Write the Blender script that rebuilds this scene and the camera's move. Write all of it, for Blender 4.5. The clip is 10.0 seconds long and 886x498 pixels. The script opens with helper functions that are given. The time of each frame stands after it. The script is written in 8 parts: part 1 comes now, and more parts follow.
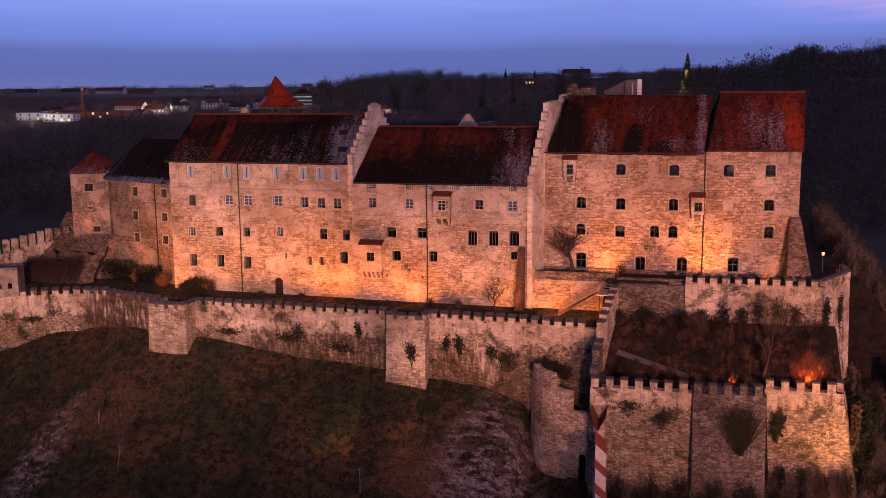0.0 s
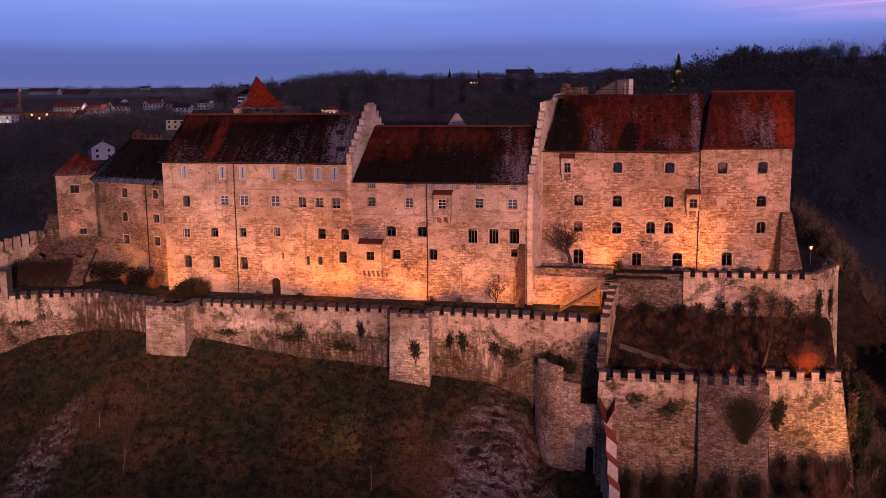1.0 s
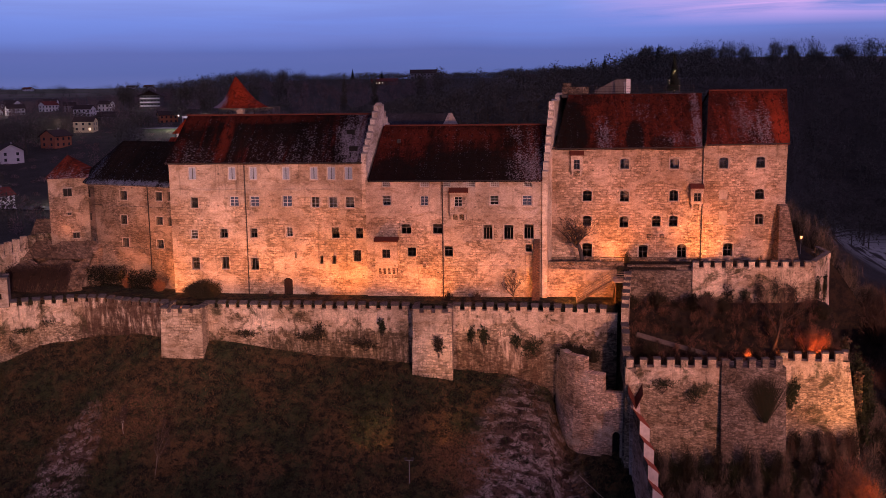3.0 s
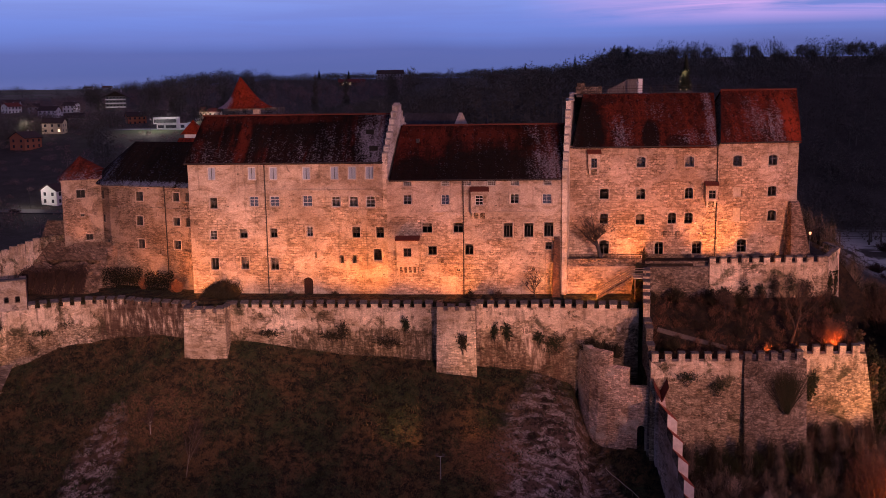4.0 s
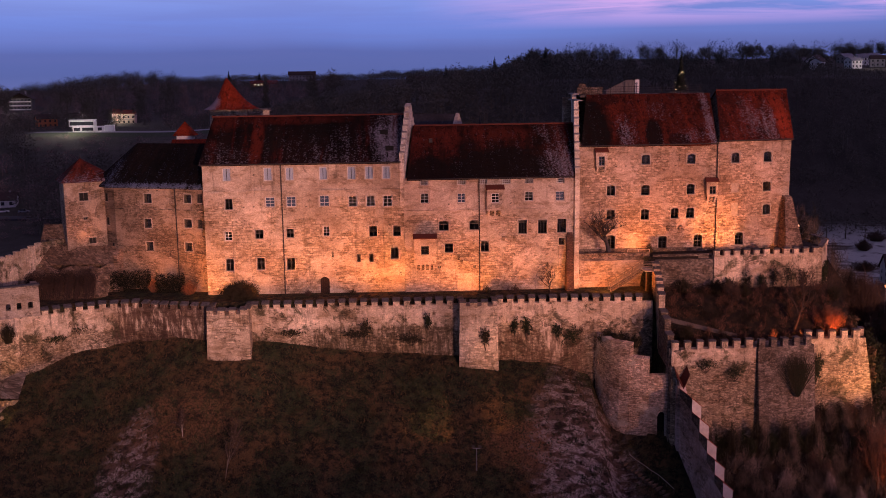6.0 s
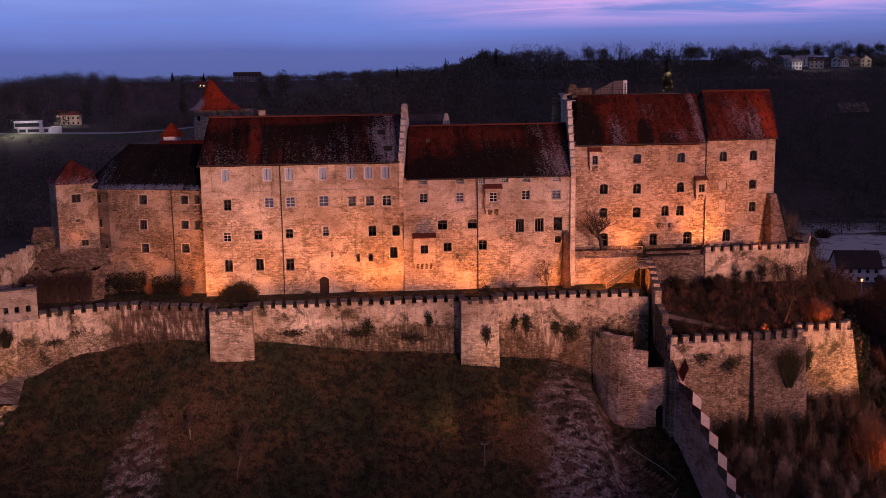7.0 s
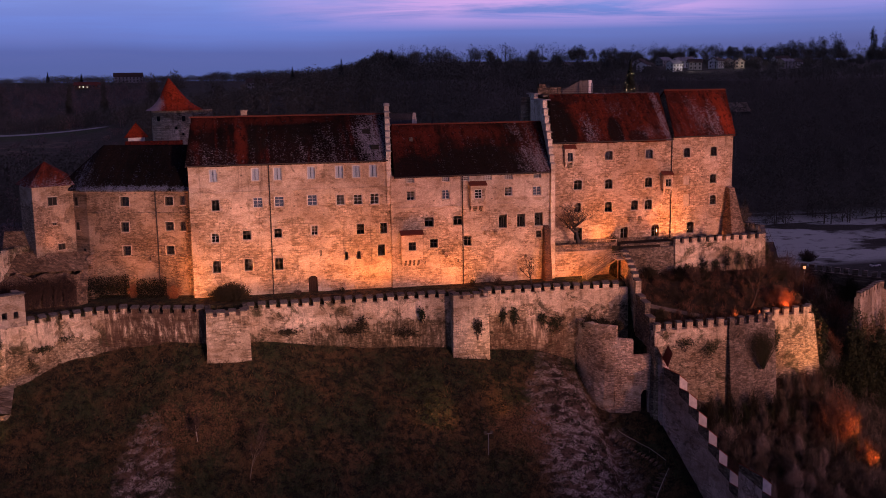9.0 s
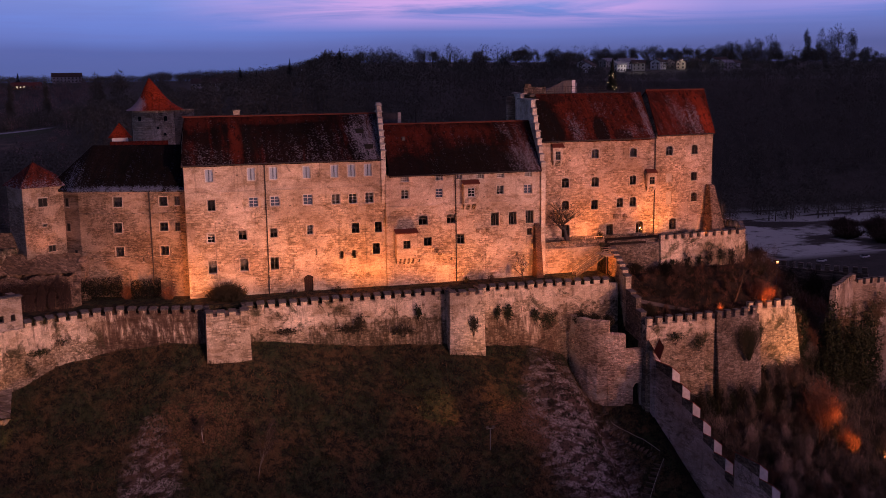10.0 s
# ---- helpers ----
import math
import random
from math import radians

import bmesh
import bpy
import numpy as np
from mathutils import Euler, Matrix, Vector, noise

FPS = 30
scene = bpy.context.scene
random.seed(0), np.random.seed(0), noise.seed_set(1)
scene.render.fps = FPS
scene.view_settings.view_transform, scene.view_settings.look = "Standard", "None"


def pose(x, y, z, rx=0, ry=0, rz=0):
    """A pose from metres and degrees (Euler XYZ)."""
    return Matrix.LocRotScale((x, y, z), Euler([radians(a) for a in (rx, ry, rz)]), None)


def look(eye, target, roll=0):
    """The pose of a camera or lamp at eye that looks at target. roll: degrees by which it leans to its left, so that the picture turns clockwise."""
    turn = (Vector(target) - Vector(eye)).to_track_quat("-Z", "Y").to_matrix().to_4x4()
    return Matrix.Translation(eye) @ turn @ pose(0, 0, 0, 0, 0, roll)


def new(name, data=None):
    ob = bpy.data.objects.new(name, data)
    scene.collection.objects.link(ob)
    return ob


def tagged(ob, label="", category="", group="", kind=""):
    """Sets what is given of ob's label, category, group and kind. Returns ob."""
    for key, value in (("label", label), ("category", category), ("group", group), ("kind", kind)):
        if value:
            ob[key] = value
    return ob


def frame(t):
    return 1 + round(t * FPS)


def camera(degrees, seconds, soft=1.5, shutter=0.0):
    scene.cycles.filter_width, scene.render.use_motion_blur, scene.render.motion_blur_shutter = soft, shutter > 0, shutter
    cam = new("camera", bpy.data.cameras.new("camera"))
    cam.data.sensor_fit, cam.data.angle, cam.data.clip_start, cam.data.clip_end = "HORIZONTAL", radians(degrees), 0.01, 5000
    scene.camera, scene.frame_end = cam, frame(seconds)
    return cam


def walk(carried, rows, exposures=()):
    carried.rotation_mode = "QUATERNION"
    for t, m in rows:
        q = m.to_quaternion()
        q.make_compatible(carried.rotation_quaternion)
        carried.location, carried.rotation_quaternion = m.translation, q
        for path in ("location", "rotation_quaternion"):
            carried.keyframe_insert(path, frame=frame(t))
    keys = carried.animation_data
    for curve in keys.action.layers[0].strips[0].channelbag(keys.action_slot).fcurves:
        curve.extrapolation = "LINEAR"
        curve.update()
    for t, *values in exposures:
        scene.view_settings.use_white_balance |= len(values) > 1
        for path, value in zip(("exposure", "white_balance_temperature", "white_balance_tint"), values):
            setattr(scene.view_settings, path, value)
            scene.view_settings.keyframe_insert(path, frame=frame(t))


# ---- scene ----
cam = camera(48.0, 10.0, soft=0.6)
METRES, EYE, TILT, LEAN, TURN = 80.0, 50.0, -9.4, 0.45, 15.3
ROWS = [
    (0.0, 0.0, 0.0, 0.0, 0.0, 0.0, -0.0),
    (0.5, -0.0496, -0.0071, -0.0007, -1.72, -0.03, 0.32),
    (1.0, -0.0994, -0.0128, -0.0028, -3.55, 0.0, 0.64),
    (1.5, -0.1503, -0.0174, -0.0038, -5.43, -0.01, 0.98),
    (2.0, -0.2011, -0.0207, -0.0041, -7.14, -0.05, 1.3),
    (2.5, -0.2529, -0.0222, -0.0043, -8.59, -0.09, 1.57),
    (4.0, -0.4057, -0.0185, -0.004, -12.11, -0.18, 2.29),
    (4.5, -0.4556, -0.0149, -0.0035, -13.38, -0.22, 2.53),
    (5.0, -0.5052, -0.0105, -0.003, -14.72, -0.26, 2.76),
    (5.5, -0.5542, -0.0056, -0.0024, -16.26, -0.31, 3.01),
    (7.0, -0.7035, 0.0185, 0.0017, -21.34, -0.53, 3.76),
    (7.5, -0.751, 0.0291, 0.0031, -23.11, -0.64, 4.06),
    (8.0, -0.7979, 0.0406, 0.0048, -24.87, -0.75, 4.32),
    (8.5, -0.8443, 0.0537, 0.0062, -26.68, -0.86, 4.6),
    (9.0, -0.8909, 0.0685, 0.0081, -28.5, -1.0, 4.86),
    (9.5, -0.9369, 0.0846, 0.0103, -30.28, -1.14, 5.11),
    (10.0, -0.9832, 0.1024, 0.0126, -32.05, -1.28, 5.35),
]
walk(cam, [(t, pose(0, 0, EYE, TILT, LEAN, TURN) @ pose(METRES * x, METRES * y, METRES * z, 90 + pitch, roll, yaw)) for t, x, y, z, yaw, pitch, roll in ROWS],
     exposures=((0.0, 0.13), (2.5, 0.06), (5.0, 0.0), (7.5, -0.06), (10.0, -0.12)))

# ---- sky, ambient light, floodlights ----
world = bpy.data.worlds.new("dusk")
scene.world = world
world.use_nodes = True
wn = world.node_tree
wn.nodes.clear()


def wnode(kind, **values):
    n = wn.nodes.new(kind)
    for k, v in values.items():
        if k in n.inputs:
            if isinstance(v, bpy.types.NodeSocket):
                wn.links.new(v, n.inputs[k])
            else:
                n.inputs[k].default_value = v
    return n


def wmath(op, a, b=0.0):
    n = wn.nodes.new("ShaderNodeMath")
    n.operation = op
    for i, v in enumerate((a, b)):
        if isinstance(v, bpy.types.NodeSocket):
            wn.links.new(v, n.inputs[i])
        else:
            n.inputs[i].default_value = v
    return n.outputs[0]


def ramp(nt, fac, stops, interp="LINEAR"):
    n = nt.nodes.new("ShaderNodeValToRGB")
    n.color_ramp.interpolation = interp
    els = n.color_ramp.elements
    while len(els) < len(stops):
        els.new(0.5)
    for e, (p, c) in zip(els, stops):
        e.position = p
        e.color = (*c, 1) if len(c) == 3 else c
    nt.links.new(fac, n.inputs[0])
    return n.outputs[0]


wc = wnode("ShaderNodeTexCoord")
ws = wnode("ShaderNodeSeparateXYZ", Vector=wc.outputs["Generated"])
elev = ws.outputs[2]


def wmix(fac, a, b):
    n = wn.nodes.new("ShaderNodeMix")
    n.data_type = "RGBA"
    for i, v in ((0, fac), (6, a), (7, b)):
        if isinstance(v, bpy.types.NodeSocket):
            wn.links.new(v, n.inputs[i])
        else:
            n.inputs[i].default_value = v if i == 0 else (*v, 1)
    return n.outputs[2]


drift = wnode("ShaderNodeTexNoise", Vector=wc.outputs["Generated"], Scale=3.0, Detail=4.0, Roughness=0.5)
lift_ = wmath("ADD", elev, wmath("MULTIPLY", wmath("SUBTRACT", drift.outputs[0], 0.5), 0.022))
low = ramp(wn, wmath("MULTIPLY", lift_, 8.0), [(0.0, (0.088, 0.104, 0.275)), (0.10, (0.073, 0.095, 0.271)), (0.26, (0.076, 0.101, 0.299)), (0.36, (0.105, 0.150, 0.432)),
                                              (0.50, (0.126, 0.182, 0.513)), (0.72, (0.178, 0.235, 0.570)), (1.0, (0.160, 0.200, 0.461))])
high = ramp(wn, elev, [(0.10, (1, 1, 1)), (0.2, (0.22, 0.205, 0.19)), (1.0, (0.075, 0.07, 0.062))])
deep = wn.nodes.new("ShaderNodeMix")
deep.data_type, deep.blend_type = "RGBA", "MULTIPLY"
deep.inputs[0].default_value = 1.0
wn.links.new(low, deep.inputs[6])
wn.links.new(high, deep.inputs[7])
# long thin cloud banks, pink towards the east
flat = wnode("ShaderNodeCombineXYZ", X=wmath("MULTIPLY", ws.outputs[0], 3.0), Y=wmath("MULTIPLY", ws.outputs[1], 1.0), Z=wmath("MULTIPLY", elev, 46.0))
cl = wnode("ShaderNodeTexNoise", Vector=flat.outputs[0], Scale=1.0, Detail=7.0, Roughness=0.6, Distortion=0.35)
veil = wmath("MULTIPLY", ramp(wn, cl.outputs[0], [(0.42, (0, 0, 0)), (0.60, (1, 1, 1))]), ramp(wn, wmath("MULTIPLY", elev, 8.0), [(0.1, (0, 0, 0)), (0.3, (1, 1, 1))]))
haze = wmath("MULTIPLY", ramp(wn, ws.outputs[0], [(0.12, (0, 0, 0)), (0.55, (1, 1, 1))]), ramp(wn, wmath("MULTIPLY", elev, 8.0), [(0.02, (1, 1, 1)), (0.62, (0, 0, 0))]))
grey = wmix(wmath("MULTIPLY", haze, 0.75), deep.outputs[2], (0.078, 0.074, 0.185))
sky1 = wmix(wmath("MULTIPLY", veil, 0.22), grey, (0.115, 0.115, 0.30))
band = ramp(wn, wmath("MULTIPLY", elev, 8.0), [(0.40, (0, 0, 0)), (0.56, (1, 1, 1))])
east = ramp(wn, ws.outputs[0], [(0.02, (0, 0, 0)), (0.24, (1, 1, 1)), (0.42, (1, 1, 1)), (0.54, (0.3, 0.3, 0.3))])
flat2 = wnode("ShaderNodeCombineXYZ", X=wmath("MULTIPLY", ws.outputs[0], 3.5), Y=5.2, Z=wmath("MULTIPLY", elev, 60.0))
cl2 = wnode("ShaderNodeTexNoise", Vector=flat2.outputs[0], Scale=1.0, Detail=8.0, Roughness=0.62, Distortion=0.5)
rosy = wmath("MULTIPLY", wmath("MULTIPLY", ramp(wn, cl2.outputs[0], [(0.38, (0, 0, 0)), (0.56, (1, 1, 1))]), band), east)
sky2 = wmix(wmath("MULTIPLY", rosy, 0.9), sky1, (0.50, 0.30, 0.62))
bg = wnode("ShaderNodeBackground", Color=sky2, Strength=1.45)
wo = wn.nodes.new("ShaderNodeOutputWorld")
wn.links.new(bg.outputs[0], wo.inputs[0])

FLOOD = (1.0, 0.25, 0.042)


def flood(eye, target, watts, spread, colour=FLOOD, size=0.25, blend=0.8):
    lamp = bpy.data.lights.new("floodlight", "SPOT")
    lamp.energy, lamp.color, lamp.spot_size, lamp.spot_blend, lamp.shadow_soft_size = watts, colour, radians(spread), blend, size
    ob = new("floodlight", lamp)
    ob.matrix_world = look(eye, target)
    return ob


# at the foot of the palace walls, on the wall walk
for fx, fy, fz, tx, ty, tz, watts, spread in (
        (-74.6, 118.2, 22.9, -71.4, 122.0, 30.0, 6000, 140), (-64.0, 116.7, 23.0, -65.0, 121.6, 32.0, 2900, 130), (-58.6, 116.7, 23.0, -58.6, 121.6, 33.0, 2600, 125),
        (-53.5, 116.7, 23.0, -53.0, 121.6, 33.0, 2600, 125), (-48.0, 116.8, 22.9, -48.4, 121.5, 30.0, 6200, 135), (-40.5, 116.7, 22.9, -41.0, 121.0, 31.0, 2500, 130),
        (-35.8, 117.0, 22.8, -36.4, 121.0, 28.0, 3400, 140), (-29.5, 116.7, 23.0, -29.5, 121.0, 32.0, 1600, 125), (-25.0, 117.0, 22.9, -24.6, 121.2, 28.0, 1900, 140),
        (-81.5, 121.6, 23.2, -80.0, 126.5, 31.0, 1700, 135), (-90.0, 126.4, 28.9, -90.5, 129.8, 33.0, 300, 130),
        (-1.0, 121.4, 26.9, -1.2, 125.3, 32.0, 6800, 105), (-12.6, 121.9, 26.5, -12.0, 126.0, 33.0, 3500, 140),
        (6.3, 121.7, 26.5, 5.0, 126.0, 33.0, 2100, 130), (-19.4, 116.4, 22.9, -17.6, 121.0, 24.6, 2500, 140), (-14.0, 116.2, 22.9, -13.4, 121.0, 24.6, 900, 140)):
    flood((fx, fy, fz), (tx, ty, tz), 0.92 * watts, min(162, spread + 20), FLOOD, 0.3, 1.0)
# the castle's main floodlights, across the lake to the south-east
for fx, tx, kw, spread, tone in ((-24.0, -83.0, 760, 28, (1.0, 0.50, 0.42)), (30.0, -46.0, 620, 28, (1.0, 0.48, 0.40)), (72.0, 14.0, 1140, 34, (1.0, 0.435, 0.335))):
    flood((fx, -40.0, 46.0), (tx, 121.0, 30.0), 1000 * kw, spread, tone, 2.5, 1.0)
# on the mast in the meadow, at the foot of the lower bastion, in the garden and the brush
for tx in (-56.0, -26.0):
    flood((-37.5 + (0.38 if tx > -40 else -0.38), 100.35, 7.5), (tx, 115.0, 20.5), 6500, 78, (1.0, 0.42, 0.17), 0.3, 1.0)
flood((15.4, 103.2, 8.6), (12.2, 109.9, 14.2), 4600, 84, (1.0, 0.41, 0.15))
flood((-97.6, 103.4, 8.4), (-92.0, 114.4, 17.5), 4800, 72, (1.0, 0.44, 0.17), 0.2, 1.0)
flood((10.4, 111.4, 17.3), (10.8, 113.2, 19.6), 2000, 130, (1.0, 0.16, 0.03), 0.1)
flood((2.4, 111.2, 16.9), (2.7, 112.0, 18.5), 260, 120, (1.0, 0.22, 0.05), 0.1)
flood((18.2, 94.0, 0.0), (15.3, 98.8, -0.6), 9000, 48, (1.0, 0.25, 0.05), 0.3, 1.0)
flood((17.6, 96.0, 3.0), (13.2, 101.2, 3.6), 9500, 58, (1.0, 0.22, 0.04), 0.3, 1.0)
flood((6.6, 111.8, 17.0), (5.9, 113.6, 20.5), 600, 100, (1.0, 0.22, 0.05), 0.1)

# ---- materials ----


class Mat:
    """A node material under construction."""

    def __init__(self, name, rough=0.9, metal=0.0):
        self.m = bpy.data.materials.new(name)
        self.m.use_nodes = True
        self.nt = self.m.node_tree
        self.b = self.nt.nodes["Principled BSDF"]
        self.b.inputs["Roughness"].default_value, self.b.inputs["Metallic"].default_value = rough, metal
        self.b.inputs["Specular IOR Level"].default_value = 0.25
        self.co = self.node("ShaderNodeTexCoord").outputs["Object"]

    def put(self, n, key, v):
        if v is None:
            return
        if isinstance(v, bpy.types.NodeSocket):
            self.nt.links.new(v, n.inputs[key])
        elif isinstance(v, (tuple, list)) and len(v) == 3 and n.inputs[key].type == "RGBA":
            n.inputs[key].default_value = (*v, 1)
        else:
            n.inputs[key].default_value = v

    def node(self, kind, **values):
        n = self.nt.nodes.new(kind)
        for k, v in values.items():
            self.put(n, k, v)
        return n

    def math(self, op, a, b=0.0):
        n = self.nt.nodes.new("ShaderNodeMath")
        n.operation = op
        self.put(n, 0, a), self.put(n, 1, b)
        return n.outputs[0]

    def scaled(self, vec, x, y, z):
        n = self.nt.nodes.new("ShaderNodeMapping")
        self.put(n, "Vector", vec)
        n.inputs["Scale"].default_value = (x, y, z)
        return n.outputs[0]

    def noise(self, vec, scale, detail=4.0, rough=0.55, distort=0.0):
        return self.node("ShaderNodeTexNoise", Vector=vec, Scale=scale, Detail=detail, Roughness=rough, Distortion=distort).outputs[0]

    def mix(self, fac, a, b, mode="MIX"):
        n = self.nt.nodes.new("ShaderNodeMix")
        n.data_type, n.blend_type = "RGBA", mode
        self.put(n, 0, fac), self.put(n, 6, a), self.put(n, 7, b)
        return n.outputs[2]

    def step(self, fac, lo, hi, to=1.0):
        n = self.nt.nodes.new("ShaderNodeMapRange")
        self.put(n, "Value", fac)
        n.inputs["From Min"].default_value, n.inputs["From Max"].default_value, n.inputs["To Max"].default_value = lo, hi, to
        return n.outputs[0]

    def random(self):
        return self.node("ShaderNodeObjectInfo").outputs["Random"]

    def done(self, colour, height=None, strength=0.4, distance=0.05, rough=None):
        self.put(self.b, "Base Color", colour)
        self.put(self.b, "Roughness", rough)
        if height is not None:
            bump = self.node("ShaderNodeBump", Height=height, Strength=strength, Distance=distance)
            self.nt.links.new(bump.outputs[0], self.b.inputs["Normal"])
        return self.m


def stone(name, light, dark, mortar, plaster, cover=0.5, row=0.3, wide=0.62, stain=(0.09, 0.07, 0.055), stains=0.5, moss=None, rough=0.92, rubble=True, band=None, ring=None, joints=0.85, drips=0.0, damp_shade=(), runs=None):
    """Rubble or coursed blocks under worn plaster, with run-off stains and, on moist walls, moss.
    band: height above which the plaster is whole. ring: centre and radius of a round wall. Dark patches along x hold
    moist stains and painted shade."""
    k = Mat(name, rough)
    s = k.node("ShaderNodeSeparateXYZ", Vector=k.co)
    if ring:
        ang = k.math("ARCTAN2", k.math("SUBTRACT", s.outputs[1], ring[1]), k.math("SUBTRACT", s.outputs[0], ring[0]))
        u = k.math("MULTIPLY", ang, ring[2])
    else:
        u = k.math("ADD", s.outputs[0], s.outputs[1])
    flat = k.node("ShaderNodeCombineXYZ", X=u, Y=s.outputs[2], Z=0.0).outputs[0]
    warp = k.node("ShaderNodeTexNoise", Vector=flat, Scale=0.7, Detail=4.0, Roughness=0.6)
    off = k.nt.nodes.new("ShaderNodeVectorMath")
    off.operation = "MULTIPLY_ADD"
    k.put(off, 0, warp.outputs["Color"])
    off.inputs[1].default_value = (0.55, 0.4, 0.0)
    k.put(off, 2, flat)
    bent = off.outputs[0]
    if rubble:
        cell = k.scaled(bent, 1.25 / wide, 1.25 / row, 1.0)
        v1 = k.node("ShaderNodeTexVoronoi", Vector=cell, Scale=1.0, Randomness=0.8)
        v2 = k.nt.nodes.new("ShaderNodeTexVoronoi")
        v2.feature = "DISTANCE_TO_EDGE"
        k.put(v2, "Vector", cell)
        v2.inputs["Scale"].default_value, v2.inputs["Randomness"].default_value = 1.0, 0.8
        tone = k.node("ShaderNodeSeparateXYZ", Vector=v1.outputs["Color"]).outputs[0]
        joint = k.step(v2.outputs[0], 0.11, 0.02)
    else:
        brick = k.node("ShaderNodeTexBrick", Vector=bent, Color1=(1, 1, 1), Color2=(0, 0, 0), Mortar=(0.4, 0.4, 0.4))
        brick.offset, brick.squash, brick.squash_frequency = 0.37, 0.7, 3
        for key, v in (("Scale", 1.0), ("Mortar Size", 0.022), ("Mortar Smooth", 0.6), ("Bias", 0.0), ("Brick Width", wide), ("Row Height", row)):
            brick.inputs[key].default_value = v
        tone = k.node("ShaderNodeSeparateXYZ", Vector=brick.outputs["Color"]).outputs[0]
        joint = brick.outputs["Fac"]
    mid = tuple(0.5 * (p + q) for p, q in zip(light, dark))
    col = k.mix(k.step(tone, 0.15, 0.85), dark, light)
    bare = k.step(k.noise(flat, 0.3, 6.0, 0.65), 0.38, 0.58)
    col = k.mix(k.math("MULTIPLY", k.math("MULTIPLY", joint, bare), joints * (0.85 if rubble else 1.15)), col, tuple(0.72 * v for v in mortar))
    # single stones that stand out, pale or nearly black
    odd = k.noise(k.scaled(bent, 0.8 / wide, 0.9 / row, 1.0), 1.0, 2.0, 0.5)
    col = k.mix(k.step(odd, 0.62, 0.70, 0.5), col, tuple(0.45 * v for v in dark))
    col = k.mix(k.step(odd, 0.40, 0.32, 0.45), col, tuple(1.25 * v for v in light))
    fine = k.noise(k.co, 3.5, 6.0, 0.7)
    lose = k.math("ADD", k.noise(flat, 0.2, 9.0, 0.68, 0.4), k.math("MULTIPLY", fine, 0.14))
    if band is not None:
        drip = k.math("ADD", k.math("MULTIPLY", k.noise(flat, 0.9, 5.0, 0.7), 0.7), k.math("MULTIPLY", k.noise(k.scaled(flat, 1.6, 0.12, 1.0), 1.0, 5.0, 0.6), drips))
        lose = k.math("ADD", lose, k.step(k.math("ADD", s.outputs[2], drip), band, band + 0.5, 0.17))
    worn = k.step(lose, 0.745 - 0.38 * cover, 0.775 - 0.38 * cover)
    smooth_ = k.step(k.noise(flat, 1.6, 7.0, 0.7), 0.35, 0.65)
    col = k.mix(k.math("MULTIPLY", worn, 0.9), col, k.mix(smooth_, tuple(1.1 * v for v in plaster), tuple(0.82 * v for v in plaster)))
    # uneven weathering from metres down to a hand's width
    cloud = k.noise(flat, 0.14, 8.0, 0.62, 0.4)
    col = k.mix(1.0, col, k.mix(k.step(cloud, 0.36, 0.64), (1.26, 1.25, 1.24), (0.64, 0.58, 0.52)), "MULTIPLY")
    streak = k.noise(k.scaled(flat, 1.3, 0.09, 1.0), 1.0, 7.0, 0.68)
    col = k.mix(k.step(streak, 0.56, 0.74, stains), col, stain)
    blot = k.noise(flat, 0.4, 9.0, 0.68, 0.8)
    col = k.mix(k.step(blot, 0.60, 0.70, stains), col, stain)
    if runs:
        tail = k.math("ADD", s.outputs[2], k.math("MULTIPLY", k.noise(k.scaled(flat, 1.1, 0.02, 1.0), 1.0, 5.0, 0.7), 3.2))
        below = k.math("MULTIPLY", k.step(tail, runs - 0.6, runs + 1.2), k.step(k.noise(k.scaled(flat, 0.95, 0.07, 1.0), 1.0, 6.0, 0.72), 0.50, 0.64))
        below = k.math("MULTIPLY", below, k.step(k.noise(flat, 0.8, 6.0, 0.75), 0.40, 0.56))
        col = k.mix(k.math("MULTIPLY", below, 0.70), col, stain)
    if moss:
        col = k.mix(k.step(k.noise(flat, 0.35, 8.0, 0.72, 0.6), 0.53, 0.62, 0.85), col, moss)
    # dark patches along x: moss, drip stains and shade painted into the wall
    for x0, x1, top, patch_tone in damp_shade:
        edge = k.math("ADD", s.outputs[2], k.math("MULTIPLY", k.noise(flat, 0.8, 6.0, 0.75), 2.6))
        xx = k.math("ADD", s.outputs[0], k.math("MULTIPLY", k.math("SUBTRACT", k.noise(flat, 0.9, 6.0, 0.75), 0.5), 4.0))
        m = k.math("MULTIPLY", k.math("MULTIPLY", k.step(xx, x0 - 0.4, x0 + 0.6), k.step(xx, x1 + 0.9, x1 - 0.6)), k.step(edge, top + 1.9, top + 1.0))
        m = k.math("MULTIPLY", m, k.step(k.noise(k.scaled(flat, 2.0, 0.35, 1.0), 1.0, 6.0, 0.75), 0.36, 0.56))
        col = k.mix(k.math("MULTIPLY", m, 0.85), col, patch_tone)
    pit = k.node("ShaderNodeTexVoronoi", Vector=k.scaled(bent, 1.0, 1.5, 1.0), Scale=0.9, Randomness=1.0)
    pits = k.math("MULTIPLY", k.step(pit.outputs["Distance"], 0.16, 0.09), k.step(k.noise(flat, 0.25, 3.0, 0.6), 0.50, 0.58))
    col = k.mix(k.math("MULTIPLY", pits, 0.75), col, tuple(0.25 * v for v in dark))
    grit = k.noise(flat, 5.0, 4.0, 0.85)
    col = k.mix(1.0, col, k.mix(k.step(grit, 0.36, 0.64), (0.72, 0.71, 0.70), (1.21, 1.21, 1.21)), "MULTIPLY")
